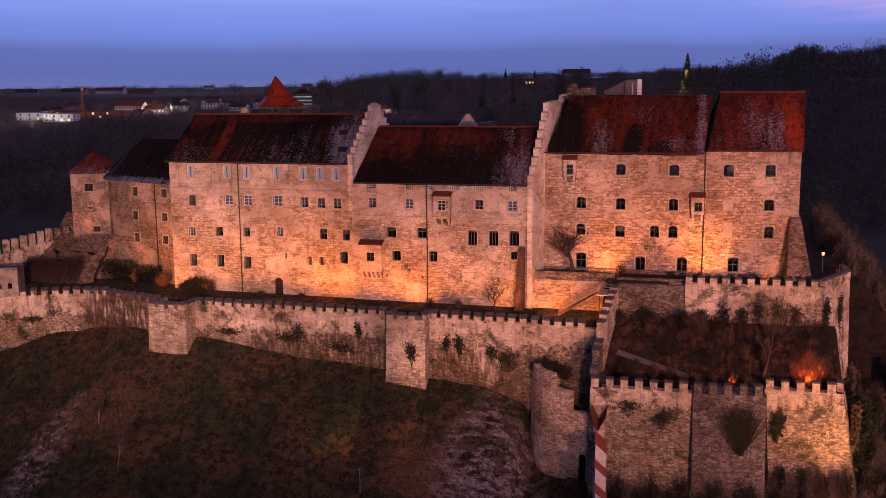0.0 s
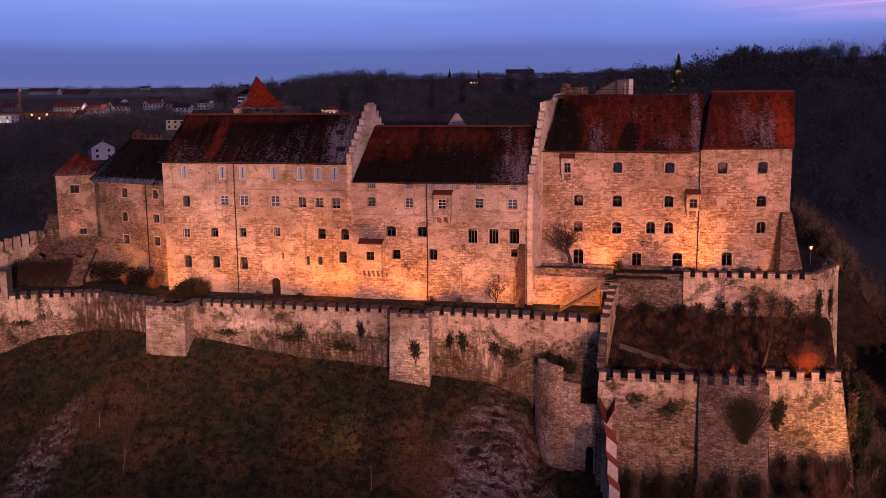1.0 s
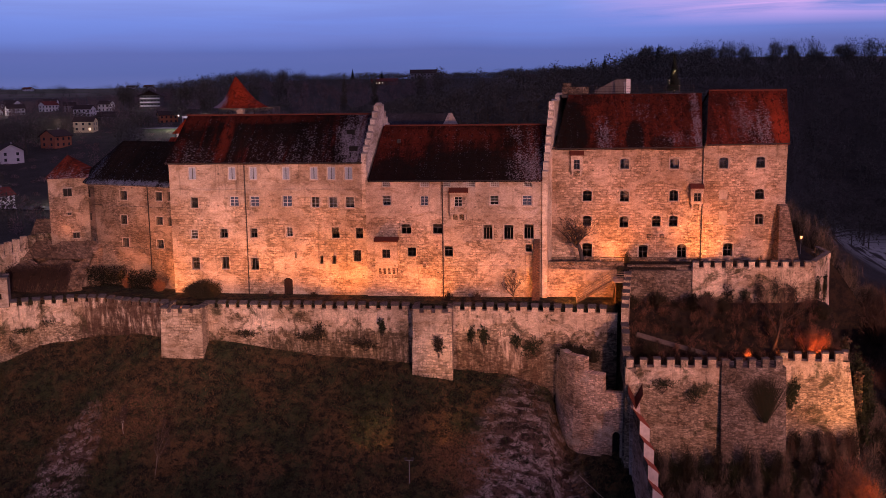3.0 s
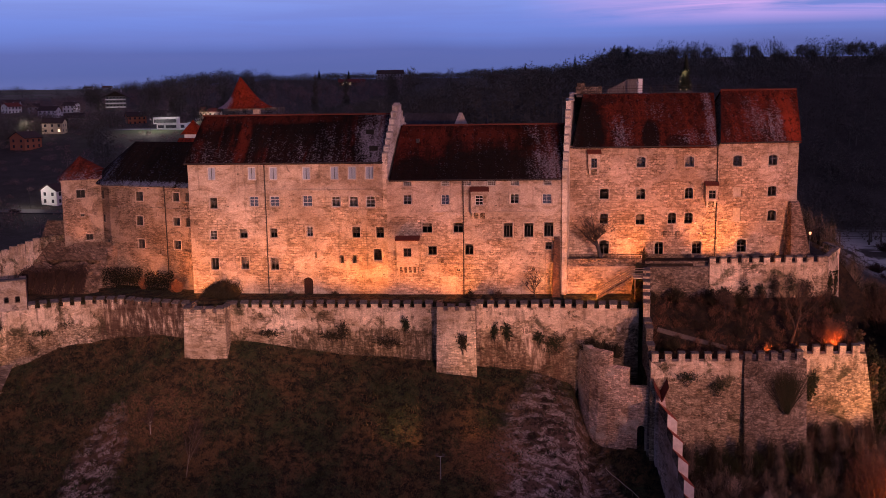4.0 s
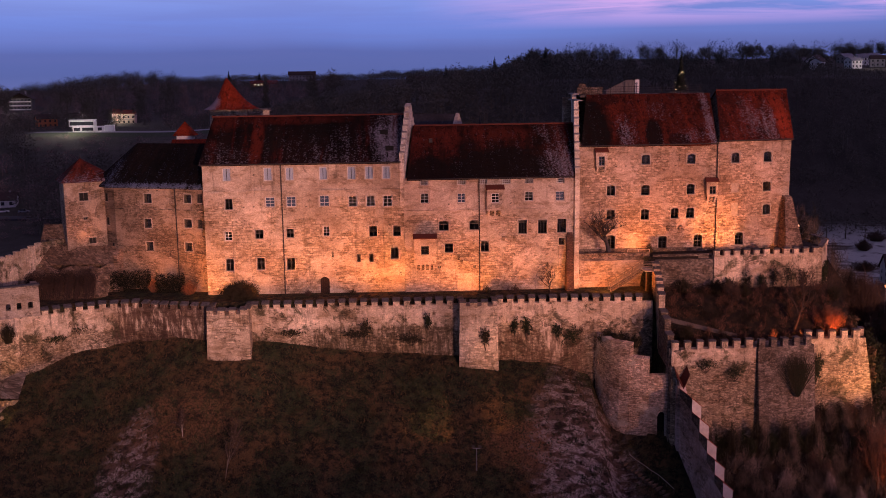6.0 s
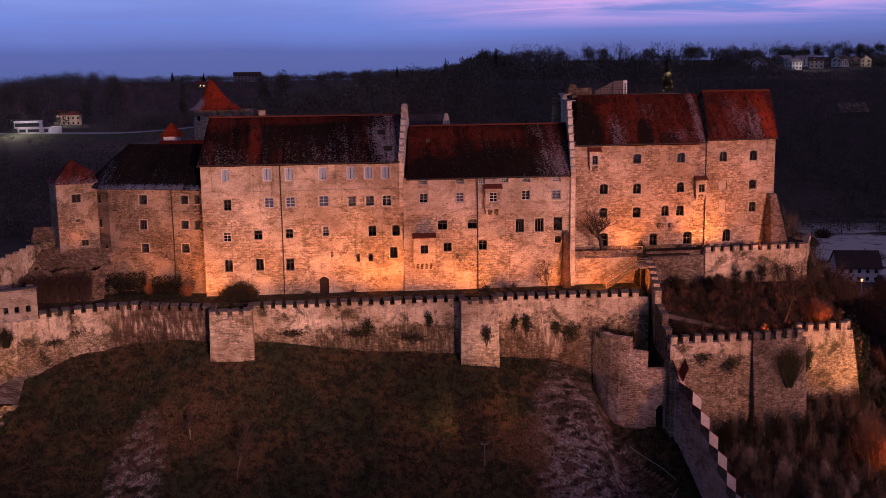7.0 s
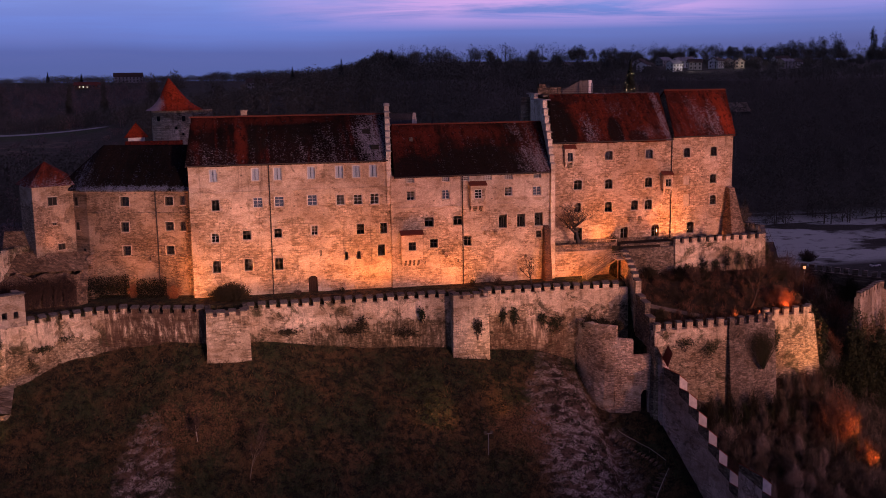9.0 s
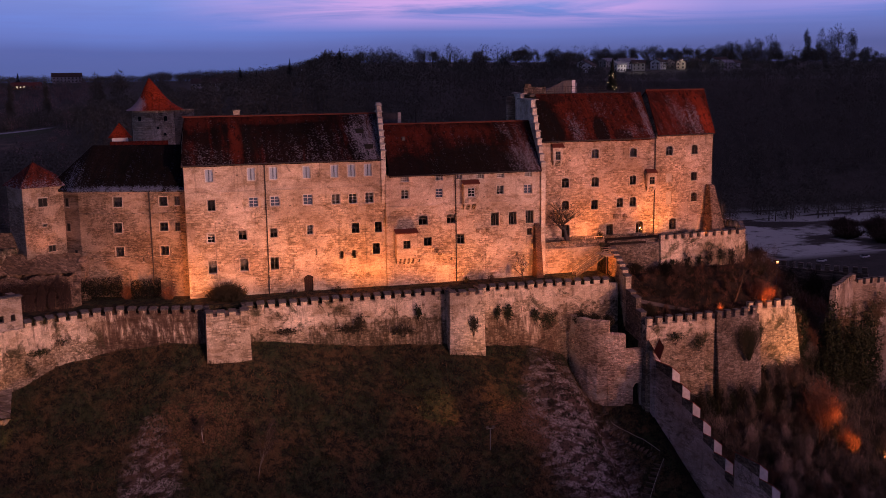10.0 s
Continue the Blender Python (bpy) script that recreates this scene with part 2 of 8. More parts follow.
    blocky = k.noise(k.scaled(bent, 0.8 / wide, 1.25 / row, 1.0), 1.0, 3.5, 0.65)
    col = k.mix(k.math("SUBTRACT", 0.9, k.math("MULTIPLY", worn, 0.6)), col, k.mix(k.step(blocky, 0.34, 0.66), (0.57, 0.53, 0.49), (1.28, 1.28, 1.27)), "MULTIPLY")
    smear = k.noise(k.scaled(flat, 0.35, 0.8, 1.0), 1.0, 7.0, 0.72, 0.5)
    col = k.mix(k.step(smear, 0.50, 0.62, 0.75), col, k.mix(1.0, col, (0.55, 0.48, 0.40), "MULTIPLY"))
    h = k.math("ADD", k.math("MULTIPLY", k.math("MULTIPLY", joint, k.math("SUBTRACT", 1.0, worn)), -0.8), k.math("ADD", k.math("ADD", fine, grit), k.math("MULTIPLY", worn, 0.5)))
    return k.done(col, h, 0.85, 0.11)


def tiles(name, red, dark, z0=0.0, rise=6.0, low_frost=0.0, frost=(), black=(), bright=(), blackness=0.4, spread=0.5, streaky=0.9, repair=(0.30, 0.045, 0.02), frost_tone=(0.285, 0.27, 0.31)):
    """Plain clay tiles with lichen, run-off streaks and hoar frost lying tile by tile.
    Patches are (x, height, half width, half height, strength) on the slope."""
    k = Mat(name, 0.95)
    k.b.inputs["Specular IOR Level"].default_value = 0.06
    s = k.node("ShaderNodeSeparateXYZ", Vector=k.co)
    flat = k.node("ShaderNodeCombineXYZ", X=s.outputs[0], Y=s.outputs[2], Z=0.0).outputs[0]

    def tone(wide, row):
        n = k.node("ShaderNodeTexBrick", Vector=flat, Color1=(1, 1, 1), Color2=(0, 0, 0), Mortar=(0.3, 0.3, 0.3))
        for key, v in (("Scale", 1.0), ("Mortar Size", 0.012), ("Bias", 0.0), ("Brick Width", wide), ("Row Height", row)):
            n.inputs[key].default_value = v
        return k.node("ShaderNodeSeparateXYZ", Vector=n.outputs["Color"]).outputs[0], n.outputs["Fac"]

    t1, joint = tone(0.2, 0.17)
    t2, _ = tone(0.17, 0.085)
    streak = k.noise(k.scaled(flat, 0.7, 0.07, 1.0), 1.0, 7.0, 0.66, 0.3)
    big = k.noise(flat, 0.2, 8.0, 0.7, 0.6)
    fine = k.noise(k.co, 4.0, 5.0, 0.75)
    wob = k.math("MULTIPLY", k.math("SUBTRACT", k.noise(flat, 0.45, 7.0, 0.7), 0.5), 1.7)

    def patches(rows, rim=1.3, core=0.1):
        total = None
        for cx, cz, rx, rz, amount in rows:
            dx = k.math("DIVIDE", k.math("SUBTRACT", s.outputs[0], cx), rx)
            dz = k.math("DIVIDE", k.math("SUBTRACT", s.outputs[2], z0 + cz), rz)
            d = k.math("ADD", k.math("ADD", k.math("MULTIPLY", dx, dx), k.math("MULTIPLY", dz, dz)), wob)
            m = k.step(d, rim, core, amount)
            total = m if total is None else k.math("MAXIMUM", total, m)
        return total

    col = k.mix(t1, tuple(0.55 * v for v in red), tuple(1.25 * v for v in red))
    col = k.mix(k.step(streak, spread - 0.09, spread + 0.09, streaky), col, dark)
    col = k.mix(k.step(big, 0.62 - 0.3 * blackness, 0.74 - 0.3 * blackness, 0.85), col, tuple(0.5 * v for v in dark))
    if black:
        col = k.mix(patches(black, 1.1, 0.6), col, k.mix(fine, (0.004, 0.004, 0.004), (0.016, 0.010, 0.008)))
    if bright:
        col = k.mix(patches(bright), col, repair)
    mottle = k.noise(k.scaled(flat, 1.0, 0.7, 1.0), 1.3, 8.0, 0.8)
    col = k.mix(k.step(mottle, 0.50, 0.60, 0.75), col, tuple(0.6 * v for v in dark))
    col = k.mix(k.step(fine, 0.44, 0.30, 0.8), col, tuple(0.3 * v for v in dark))
    # frost
    want = k.math("MULTIPLY", k.math("SUBTRACT", k.noise(k.scaled(flat, 1.3, 0.22, 1.0), 1.0, 6.0, 0.65), 0.5), 1.0)
    if low_frost:
        want = k.math("ADD", want, k.step(s.outputs[2], z0 + 0.62 * rise, z0, low_frost))
    if frost:
        want = k.math("ADD", want, patches(frost))
    dash = k.math("ADD", k.math("MULTIPLY", t2, 0.5), k.math("MULTIPLY", k.noise(k.scaled(flat, 5.0, 10.0, 1.0), 1.0, 5.0, 0.75), 0.5))
    snow = k.step(k.math("ADD", want, dash), 0.74, 1.12)
    col = k.mix(k.math("MULTIPLY", snow, 0.72), col, frost_tone)
    h = k.math("ADD", k.math("MULTIPLY", joint, -1.0), k.math("MULTIPLY", fine, 0.6))
    return k.done(col, h, 0.7, 0.05)


def plain(name, a, b, scale=3.0, rough=0.8, metal=0.0, bump=0.3, stretch=(1, 1, 1)):
    """A two-tone surface with grain at two scales."""
    k = Mat(name, rough, metal)
    v = k.scaled(k.co, *stretch)
    n1, n2 = k.noise(v, scale, 5.0, 0.65), k.noise(v, scale * 0.17, 4.0)
    col = k.mix(k.step(n1, 0.3, 0.7), a, b)
    col = k.mix(k.step(n2, 0.35, 0.75, 0.4), col, tuple(0.6 * c for c in a))
    return k.done(col, n1, bump, 0.02)


def glass(name):
    k = Mat(name)
    nt = k.nt
    clear, gloss, mixer, fres = (nt.nodes.new("ShaderNode" + n) for n in ("BsdfTransparent", "BsdfGlossy", "MixShader", "Fresnel"))
    clear.inputs[0].default_value = (0.92, 0.94, 0.95, 1)
    gloss.inputs["Roughness"].default_value = 0.06
    fres.inputs[0].default_value = 1.6
    nt.links.new(fres.outputs[0], mixer.inputs[0])
    nt.links.new(clear.outputs[0], mixer.inputs[1])
    nt.links.new(gloss.outputs[0], mixer.inputs[2])
    nt.links.new(mixer.outputs[0], nt.nodes["Material Output"].inputs[0])
    return k.m


STONE_L = stone("limestone_plastered", (0.52, 0.44, 0.35), (0.33, 0.27, 0.205), (0.20, 0.16, 0.125), (0.47, 0.405, 0.335), 0.50, 0.33, 0.62, stains=0.72, rubble=False, band=13.6)
STONE_M = stone("limestone_rendered", (0.53, 0.455, 0.38), (0.36, 0.30, 0.245), (0.22, 0.18, 0.15), (0.49, 0.43, 0.37), 0.48, 0.32, 0.58, stains=0.72, rubble=False, band=11.0)
STONE_R = stone("limestone_rubble", (0.56, 0.445, 0.35), (0.33, 0.255, 0.195), (0.18, 0.14, 0.11), (0.48, 0.385, 0.31), 0.44, 0.34, 0.58, stains=0.66, rubble=False, joints=0.7)
STONE_S = stone("grey_rubble", (0.327, 0.262, 0.202), (0.198, 0.155, 0.116), (0.112, 0.086, 0.067), (0.310, 0.245, 0.189), 0.52, 0.22, 0.5, stains=0.4)
# patches from x -84 to -71 paint the shade west of the square tower
STONE_W = stone("outer_wall_rubble", (0.60, 0.475, 0.335), (0.30, 0.222, 0.150), (0.20, 0.165, 0.135), (0.76, 0.61, 0.46), 0.30, 0.24, 0.5, (0.07, 0.045, 0.03), 0.78, (0.05, 0.046, 0.02), band=20.6, drips=3.4, damp_shade=((-58.0, -38.5, 18.9, (0.085, 0.062, 0.034)), (-33.4, -21.5, 17.9, (0.115, 0.064, 0.040)), (-84.2, -70.6, 23.5, (0.115, 0.065, 0.043)), (-83.6, -71.0, 24.0, (0.10, 0.058, 0.040)), (-79.6, -75.4, 20.6, (0.085, 0.048, 0.032)), (-72.5, -70.6, 20.2, (0.10, 0.06, 0.04))), runs=20.6)
STONE_T = stone("tower_ashlar", (0.76, 0.62, 0.46), (0.50, 0.40, 0.29), (0.21, 0.184, 0.158), (0.68, 0.55, 0.41), 0.36, 0.36, 0.62, (0.09, 0.06, 0.04), 0.6, rubble=False, joints=1.1, runs=20.6)
STONE_K = stone("bastion_rubble", (0.630, 0.504, 0.362), (0.322, 0.249, 0.175), (0.175, 0.147, 0.121), (0.751, 0.611, 0.457), 0.22, 0.24, 0.5, (0.06, 0.052, 0.032), 0.65, (0.075, 0.07, 0.03), band=17.0, drips=3.6, runs=16.0)
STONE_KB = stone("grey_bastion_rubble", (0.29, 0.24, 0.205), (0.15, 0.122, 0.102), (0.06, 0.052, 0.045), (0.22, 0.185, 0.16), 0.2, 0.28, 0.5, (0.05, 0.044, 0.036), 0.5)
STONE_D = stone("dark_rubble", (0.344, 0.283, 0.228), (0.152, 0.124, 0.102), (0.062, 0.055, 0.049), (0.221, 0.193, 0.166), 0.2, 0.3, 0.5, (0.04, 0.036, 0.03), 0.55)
BUTTRESS = stone("brown_rubble", (0.30, 0.22, 0.17), (0.16, 0.115, 0.09), (0.09, 0.07, 0.06), (0.27, 0.20, 0.16), 0.2, 0.26, 0.5, (0.06, 0.045, 0.035), 0.5, rubble=False)
OLD_BRICK = stone("dark_old_brick", (0.24, 0.13, 0.09), (0.12, 0.07, 0.05), (0.09, 0.07, 0.06), (0.2, 0.13, 0.10), 0.15, 0.09, 0.26, (0.05, 0.035, 0.03), 0.6, rubble=False)
STONE_P = stone("descending_wall_plaster", (0.66, 0.52, 0.47), (0.42, 0.325, 0.295), (0.20, 0.16, 0.14), (0.64, 0.50, 0.46), 0.62, 0.3, 0.6, (0.07, 0.055, 0.05), 0.7)
TILE_L = tiles("clay_tiles_frosted", (0.07, 0.012, 0.008), (0.008, 0.005, 0.0045), 18.0, 6.1, 0.10, ((26.0, 3.2, 3.6, 4.6, 0.46), (19.0, 1.5, 5.0, 3.6, 0.14), (3.5, 0.8, 3.0, 1.8, 0.12)), ((9.5, 3.2, 1.6, 2.0, 0.7), (15.0, 4.0, 2.0, 2.0, 0.6)), ((7.4, 2.4, 0.9, 4.2, 0.55), (2.5, 5.3, 2.2, 1.2, 0.3), (12.0, 5.6, 8.0, 0.7, 0.3)), 0.55, 0.40, 0.9, (0.14, 0.022, 0.012))
TILE_M = tiles("clay_tiles_dark", (0.072, 0.0145, 0.0095), (0.014, 0.007, 0.005), 15.7, 6.8, 0.0, ((21.8, 1.8, 3.6, 3.8, 0.42), (20.0, 5.5, 2.5, 2.0, 0.2)), ((13.0, 0.8, 8.5, 3.2, 0.95), (3.0, 0.8, 3.6, 2.2, 0.9), (9.0, 2.0, 2.0, 3.4, 0.6)), ((4.0, 5.2, 4.0, 1.6, 0.35), (13.0, 5.6, 5.0, 1.0, 0.3)), 0.40, 0.50, 0.8, (0.16, 0.026, 0.014))
TILE_R = tiles("clay_tiles_red", (0.112, 0.021, 0.0115), (0.022, 0.008, 0.006), 15.1, 7.0, 0.05, ((7.2, 1.6, 1.6, 2.8, 0.30), (19.3, 3.0, 0.8, 6.0, 0.42), (12.5, 4.5, 2.0, 1.4, 0.12), (16.5, 1.2, 2.0, 1.2, 0.22)), ((2.6, 2.2, 2.9, 4.6, 1.0), (11.2, 1.2, 1.3, 2.6, 0.95), (14.5, 0.6, 1.8, 1.0, 0.7), (5.0, 6.2, 2.4, 0.8, 0.6)), (), 0.28, 0.50, 0.45)
TILE_E = tiles("clay_tiles_red_frosted", (0.118, 0.021, 0.012), (0.024, 0.009, 0.007), 15.6, 6.8, 0.0, ((5.6, 2.6, 2.0, 3.8, 0.34), (8.0, 2.0, 1.4, 3.4, 0.40), (2.0, 1.0, 1.5, 1.2, 0.18)), ((1.2, 3.0, 0.9, 3.0, 0.55), (3.2, 5.6, 2.0, 1.0, 0.4)), ((10.2, 2.2, 1.3, 2.6, 0.8), (9.6, 5.2, 1.2, 1.2, 0.4)), 0.28, 0.50, 0.45, (0.27, 0.04, 0.018))
TILE_G = tiles("clay_tiles_tower", (0.12, 0.024, 0.014), (0.030, 0.011, 0.009), 13.2, 3.2, 0.40, (), (), (), 0.25, 0.55)
TILE_S = tiles("clay_tiles_black", (0.016, 0.010, 0.009), (0.007, 0.006, 0.006), 12.6, 5.7, 0.10, ((7.0, 0.2, 12.0, 0.5, 0.50), (-1.0, 1.5, 1.6, 3.0, 0.3)), (), (), 0.4, 0.47, frost_tone=(0.17, 0.20, 0.28))
TILE_C = tiles("slate_chapel_roof", (0.075, 0.072, 0.080), (0.045, 0.043, 0.048), 20.1, 3.4, 0.5, (), (), (), 0.3, 0.5, frost_tone=(0.24, 0.25, 0.28))
TILE_T = tiles("clay_tiles_bright", (0.26, 0.034, 0.013), (0.10, 0.018, 0.009), 24.4, 4.9, 0.0, ((-3.6, 0.9, 2.7, 3.0, 1.0),), (), (), 0.02, 0.66)
CAP = plain("weathered_coping", (0.04, 0.035, 0.034), (0.15, 0.132, 0.125), 4.0)
BRIGHT_CLAY = plain("bright_clay_tiles", (0.40, 0.095, 0.05), (0.24, 0.06, 0.034), 4.0)
RED_CAP = plain("clay_coping", (0.15, 0.035, 0.02), (0.07, 0.022, 0.015), 5.0)
LIME = plain("lime_surround", (0.50, 0.43, 0.355), (0.26, 0.215, 0.17), 2.5)
LIT_LIME = plain("pale_lit_limewash", (0.80, 0.72, 0.62), (0.56, 0.49, 0.42), 2.0)
# bark darkened in colour for trees seen as silhouettes before lit walls
SILHOUETTE_BARK = plain("silhouette_bark", (0.03, 0.026, 0.026), (0.065, 0.055, 0.052), 4.0)
GABLE = stone("gable_plaster", (0.60, 0.53, 0.44), (0.48, 0.42, 0.34), (0.40, 0.35, 0.29), (0.72, 0.65, 0.55), 0.85, 0.3, 0.6, stains=0.3, rubble=False)
ORIEL = stone("oriel_plaster", (0.50, 0.43, 0.36), (0.37, 0.31, 0.255), (0.26, 0.22, 0.18), (0.54, 0.465, 0.39), 0.7, 0.28, 0.52, stains=0.4, rubble=False)
GATE_PLASTER = stone("gate_plaster", (0.40, 0.325, 0.26), (0.29, 0.23, 0.18), (0.2, 0.16, 0.13), (0.46, 0.375, 0.30), 0.7, 0.3, 0.6, stains=0.55)
DOOR_WOOD = plain("dark_brown_planks", (0.030, 0.013, 0.008), (0.016, 0.008, 0.005), 6.0, 0.8, stretch=(1, 1, 0.2))
STONE_ST = stone("tower_rubble", (0.440, 0.356, 0.286), (0.273, 0.220, 0.172), (0.150, 0.119, 0.097), (0.422, 0.343, 0.273), 0.5, 0.22, 0.5, stains=0.4)
BANK = stone("bank_rubble", (0.31, 0.215, 0.15), (0.16, 0.11, 0.078), (0.07, 0.05, 0.04), (0.21, 0.15, 0.105), 0.3, 0.3, 0.55, (0.035, 0.022, 0.015), 0.85)
FRAME_DARK = plain("dark_window_wood", (0.055, 0.048, 0.042), (0.09, 0.08, 0.07), 8.0, 0.6)
FRAME_PALE = plain("pale_window_wood", (0.66, 0.65, 0.63), (0.54, 0.53, 0.51), 8.0, 0.6)
BLUE_BACKING = plain("blue_pane_backing", (0.10, 0.125, 0.19), (0.06, 0.08, 0.13), 2.0, 0.8)
BLIND = plain("pale_blind", (0.46, 0.50, 0.57), (0.36, 0.40, 0.47), 2.0, 0.8, stretch=(6, 6, 0.3))
# near-black colour in place of unlit depth in rooms and openings; also the hatches
ROOM = plain("near_black_room_shade", (0.012, 0.011, 0.01), (0.007, 0.0065, 0.006), 2.0)
FRAME_MID = plain("grey_window_wood", (0.20, 0.185, 0.17), (0.12, 0.11, 0.10), 8.0, 0.6)
PANE = glass("window_glass")
COPPER = plain("dark_metal_pipe", (0.035, 0.03, 0.03), (0.06, 0.05, 0.045), 6.0, 0.55, 0.5)
OAK = plain("weathered_oak", (0.16, 0.11, 0.075), (0.09, 0.06, 0.045), 6.0, 0.8, stretch=(1, 1, 0.2))
ASPHALT = plain("damp_asphalt", (0.045, 0.045, 0.05), (0.065, 0.064, 0.07), 1.2, 0.7)
GRAVEL = plain("trodden_gravel", (0.13, 0.105, 0.09), (0.07, 0.058, 0.05), 5.0, 0.95)
PALE_WOOD = plain("pale_timber", (0.52, 0.45, 0.37), (0.38, 0.32, 0.26), 6.0, 0.8, stretch=(0.3, 1, 1))
GREY_BOARD = plain("grey_weathered_boards", (0.17, 0.155, 0.145), (0.10, 0.09, 0.085), 6.0, 0.8, stretch=(1, 1, 0.2))
GREY_RAIL = plain("weathered_rail", (0.26, 0.20, 0.15), (0.15, 0.115, 0.085), 6.0, 0.8)
WHITE_PAINT = plain("white_paint", (0.78, 0.76, 0.73), (0.66, 0.64, 0.62), 3.0, 0.6)
STEEL = plain("galvanised_steel", (0.30, 0.30, 0.31), (0.22, 0.22, 0.23), 6.0, 0.45, 0.7)
STONE_B = stone("round_bastion_stone", (0.800, 0.612, 0.482), (0.408, 0.299, 0.233), (0.190, 0.153, 0.124), (0.583, 0.496, 0.408), 0.35, 0.24, 0.46, (0.07, 0.056, 0.045), 0.55, rubble=False, ring=(-13.5, 114.0, 7.0))
LEDGE = stone("layered_limestone", (0.40, 0.33, 0.26), (0.22, 0.175, 0.13), (0.09, 0.075, 0.06), (0.38, 0.32, 0.25), 0.3, 0.35, 1.8, stains=0.6)
ROCK = stone("rock_face", (0.30, 0.26, 0.21), (0.20, 0.165, 0.13), (0.13, 0.11, 0.09), (0.29, 0.25, 0.20), 0.5, 0.8, 1.6, stains=0.6, moss=(0.05, 0.05, 0.02))

# ---- building tools ----


class Shape:
    """Collects vertices and faces of one mesh."""

    def __init__(self):
        self.v, self.f = [], []

    def face(self, *pts):
        n = len(self.v)
        self.v += [tuple(p) for p in pts]
        self.f.append(tuple(range(n, n + len(pts))))
        return self

    def box(self, x0, x1, y0, y1, z0, z1, m=None):
        n = len(self.v)
        c = [(x, y, z) for z in (z0, z1) for y in (y0, y1) for x in (x0, x1)]
        self.v += [tuple(m @ Vector(p)) for p in c] if m else c
        self.f += [tuple(n + i for i in q) for q in ((0, 2, 3, 1), (4, 5, 7, 6), (0, 1, 5, 4), (2, 6, 7, 3), (0, 4, 6, 2), (1, 3, 7, 5))]
        return self

    def prism(self, base, top):
        """A solid between two rings of equal count, counter-clockwise from above, base below top."""
        n, k = len(self.v), len(base)
        self.v += [tuple(p) for p in base] + [tuple(p) for p in top]
        self.f.append(tuple(n + i for i in reversed(range(k))))
        self.f.append(tuple(n + k + i for i in range(k)))
        self.f += [(n + i, n + (i + 1) % k, n + k + (i + 1) % k, n + k + i) for i in range(k)]
        return self

    def tube(self, path, radii, sides=5):
        n = len(self.v)
        for i, (p, r) in enumerate(zip(path, radii)):
            p = Vector(p)
            d = (Vector(path[min(i + 1, len(path) - 1)]) - Vector(path[max(i - 1, 0)])).normalized()
            a = d.orthogonal().normalized()
            b = d.cross(a)
            for j in range(sides):
                w = 2 * math.pi * j / sides
                self.v.append(tuple(p + r * (math.cos(w) * a + math.sin(w) * b)))
        for i in range(len(path) - 1):
            for j in range(sides):
                j2 = (j + 1) % sides
                self.f.append((n + i * sides + j, n + i * sides + j2, n + (i + 1) * sides + j2, n + (i + 1) * sides + j))
        self.f.append(tuple(n + j for j in reversed(range(sides))))
        self.f.append(tuple(n + (len(path) - 1) * sides + j for j in range(sides)))
        return self

    def mesh(self, name, material, smooth=False):
        me = bpy.data.meshes.new(name)
        me.from_pydata(self.v, [], self.f)
        if material:
            me.materials.append(material)
        if smooth:
            me.polygons.foreach_set("use_smooth", [True] * len(me.polygons))
        return me


def part(name, shape, material, parent=None, label="", smooth=False):
    ob = new(name, shape.mesh(name, material, smooth) if isinstance(shape, Shape) else shape)
    ob.parent = parent
    return tagged(ob, label)


def thing(name, x, y, z, turn=0.0, label="", category="", group="", kind=""):
    ob = new(name)
    ob.empty_display_size = 0.3
    ob.matrix_world = pose(x, y, z, 0, 0, turn)
    return tagged(ob, label, category, group, kind)


def pierced(x0, x1, z0, z1, thick, holes, step=0.0):
    """A wall slab, face at y = 0, with rectangular openings (cx, cz, w, h) right through it."""
    s = Shape()
    hs = [(cx - w / 2, cx + w / 2, cz - h / 2, cz + h / 2) for cx, cz, w, h in holes]
    xs = sorted({x0, x1, *(v for h in hs for v in h[:2])})
    zs = sorted({z0, z1, *(v for h in hs for v in h[2:])})
    for a, b in zip(xs, xs[1:]):
        for c, d in zip(zs, zs[1:]):
            mx, mz = (a + b) / 2, (c + d) / 2
            if any(h[0] < mx < h[1] and h[2] < mz < h[3] for h in hs):
                continue
            s.face((a, 0, c), (b, 0, c), (b, 0, d), (a, 0, d))
            s.face((b, thick, c), (a, thick, c), (a, thick, d), (b, thick, d))
    for a, b, c, d in hs:
        s.face((a, 0, c), (a, thick, c), (b, thick, c), (b, 0, c)).face((a, 0, d), (b, 0, d), (b, thick, d), (a, thick, d))
        s.face((a, 0, c), (a, 0, d), (a, thick, d), (a, thick, c)).face((b, 0, c), (b, thick, c), (b, thick, d), (b, 0, d))
    s.face((x0, 0, z0), (x0, 0, z1), (x0, thick, z1), (x0, thick, z0)).face((x1, 0, z0), (x1, thick, z0), (x1, thick, z1), (x1, 0, z1))
    s.face((x0, 0, z1), (x1, 0, z1), (x1, thick, z1), (x0, thick, z1)).face((x0, 0, z0), (x0, thick, z0), (x1, thick, z0), (x1, 0, z0))
    return s


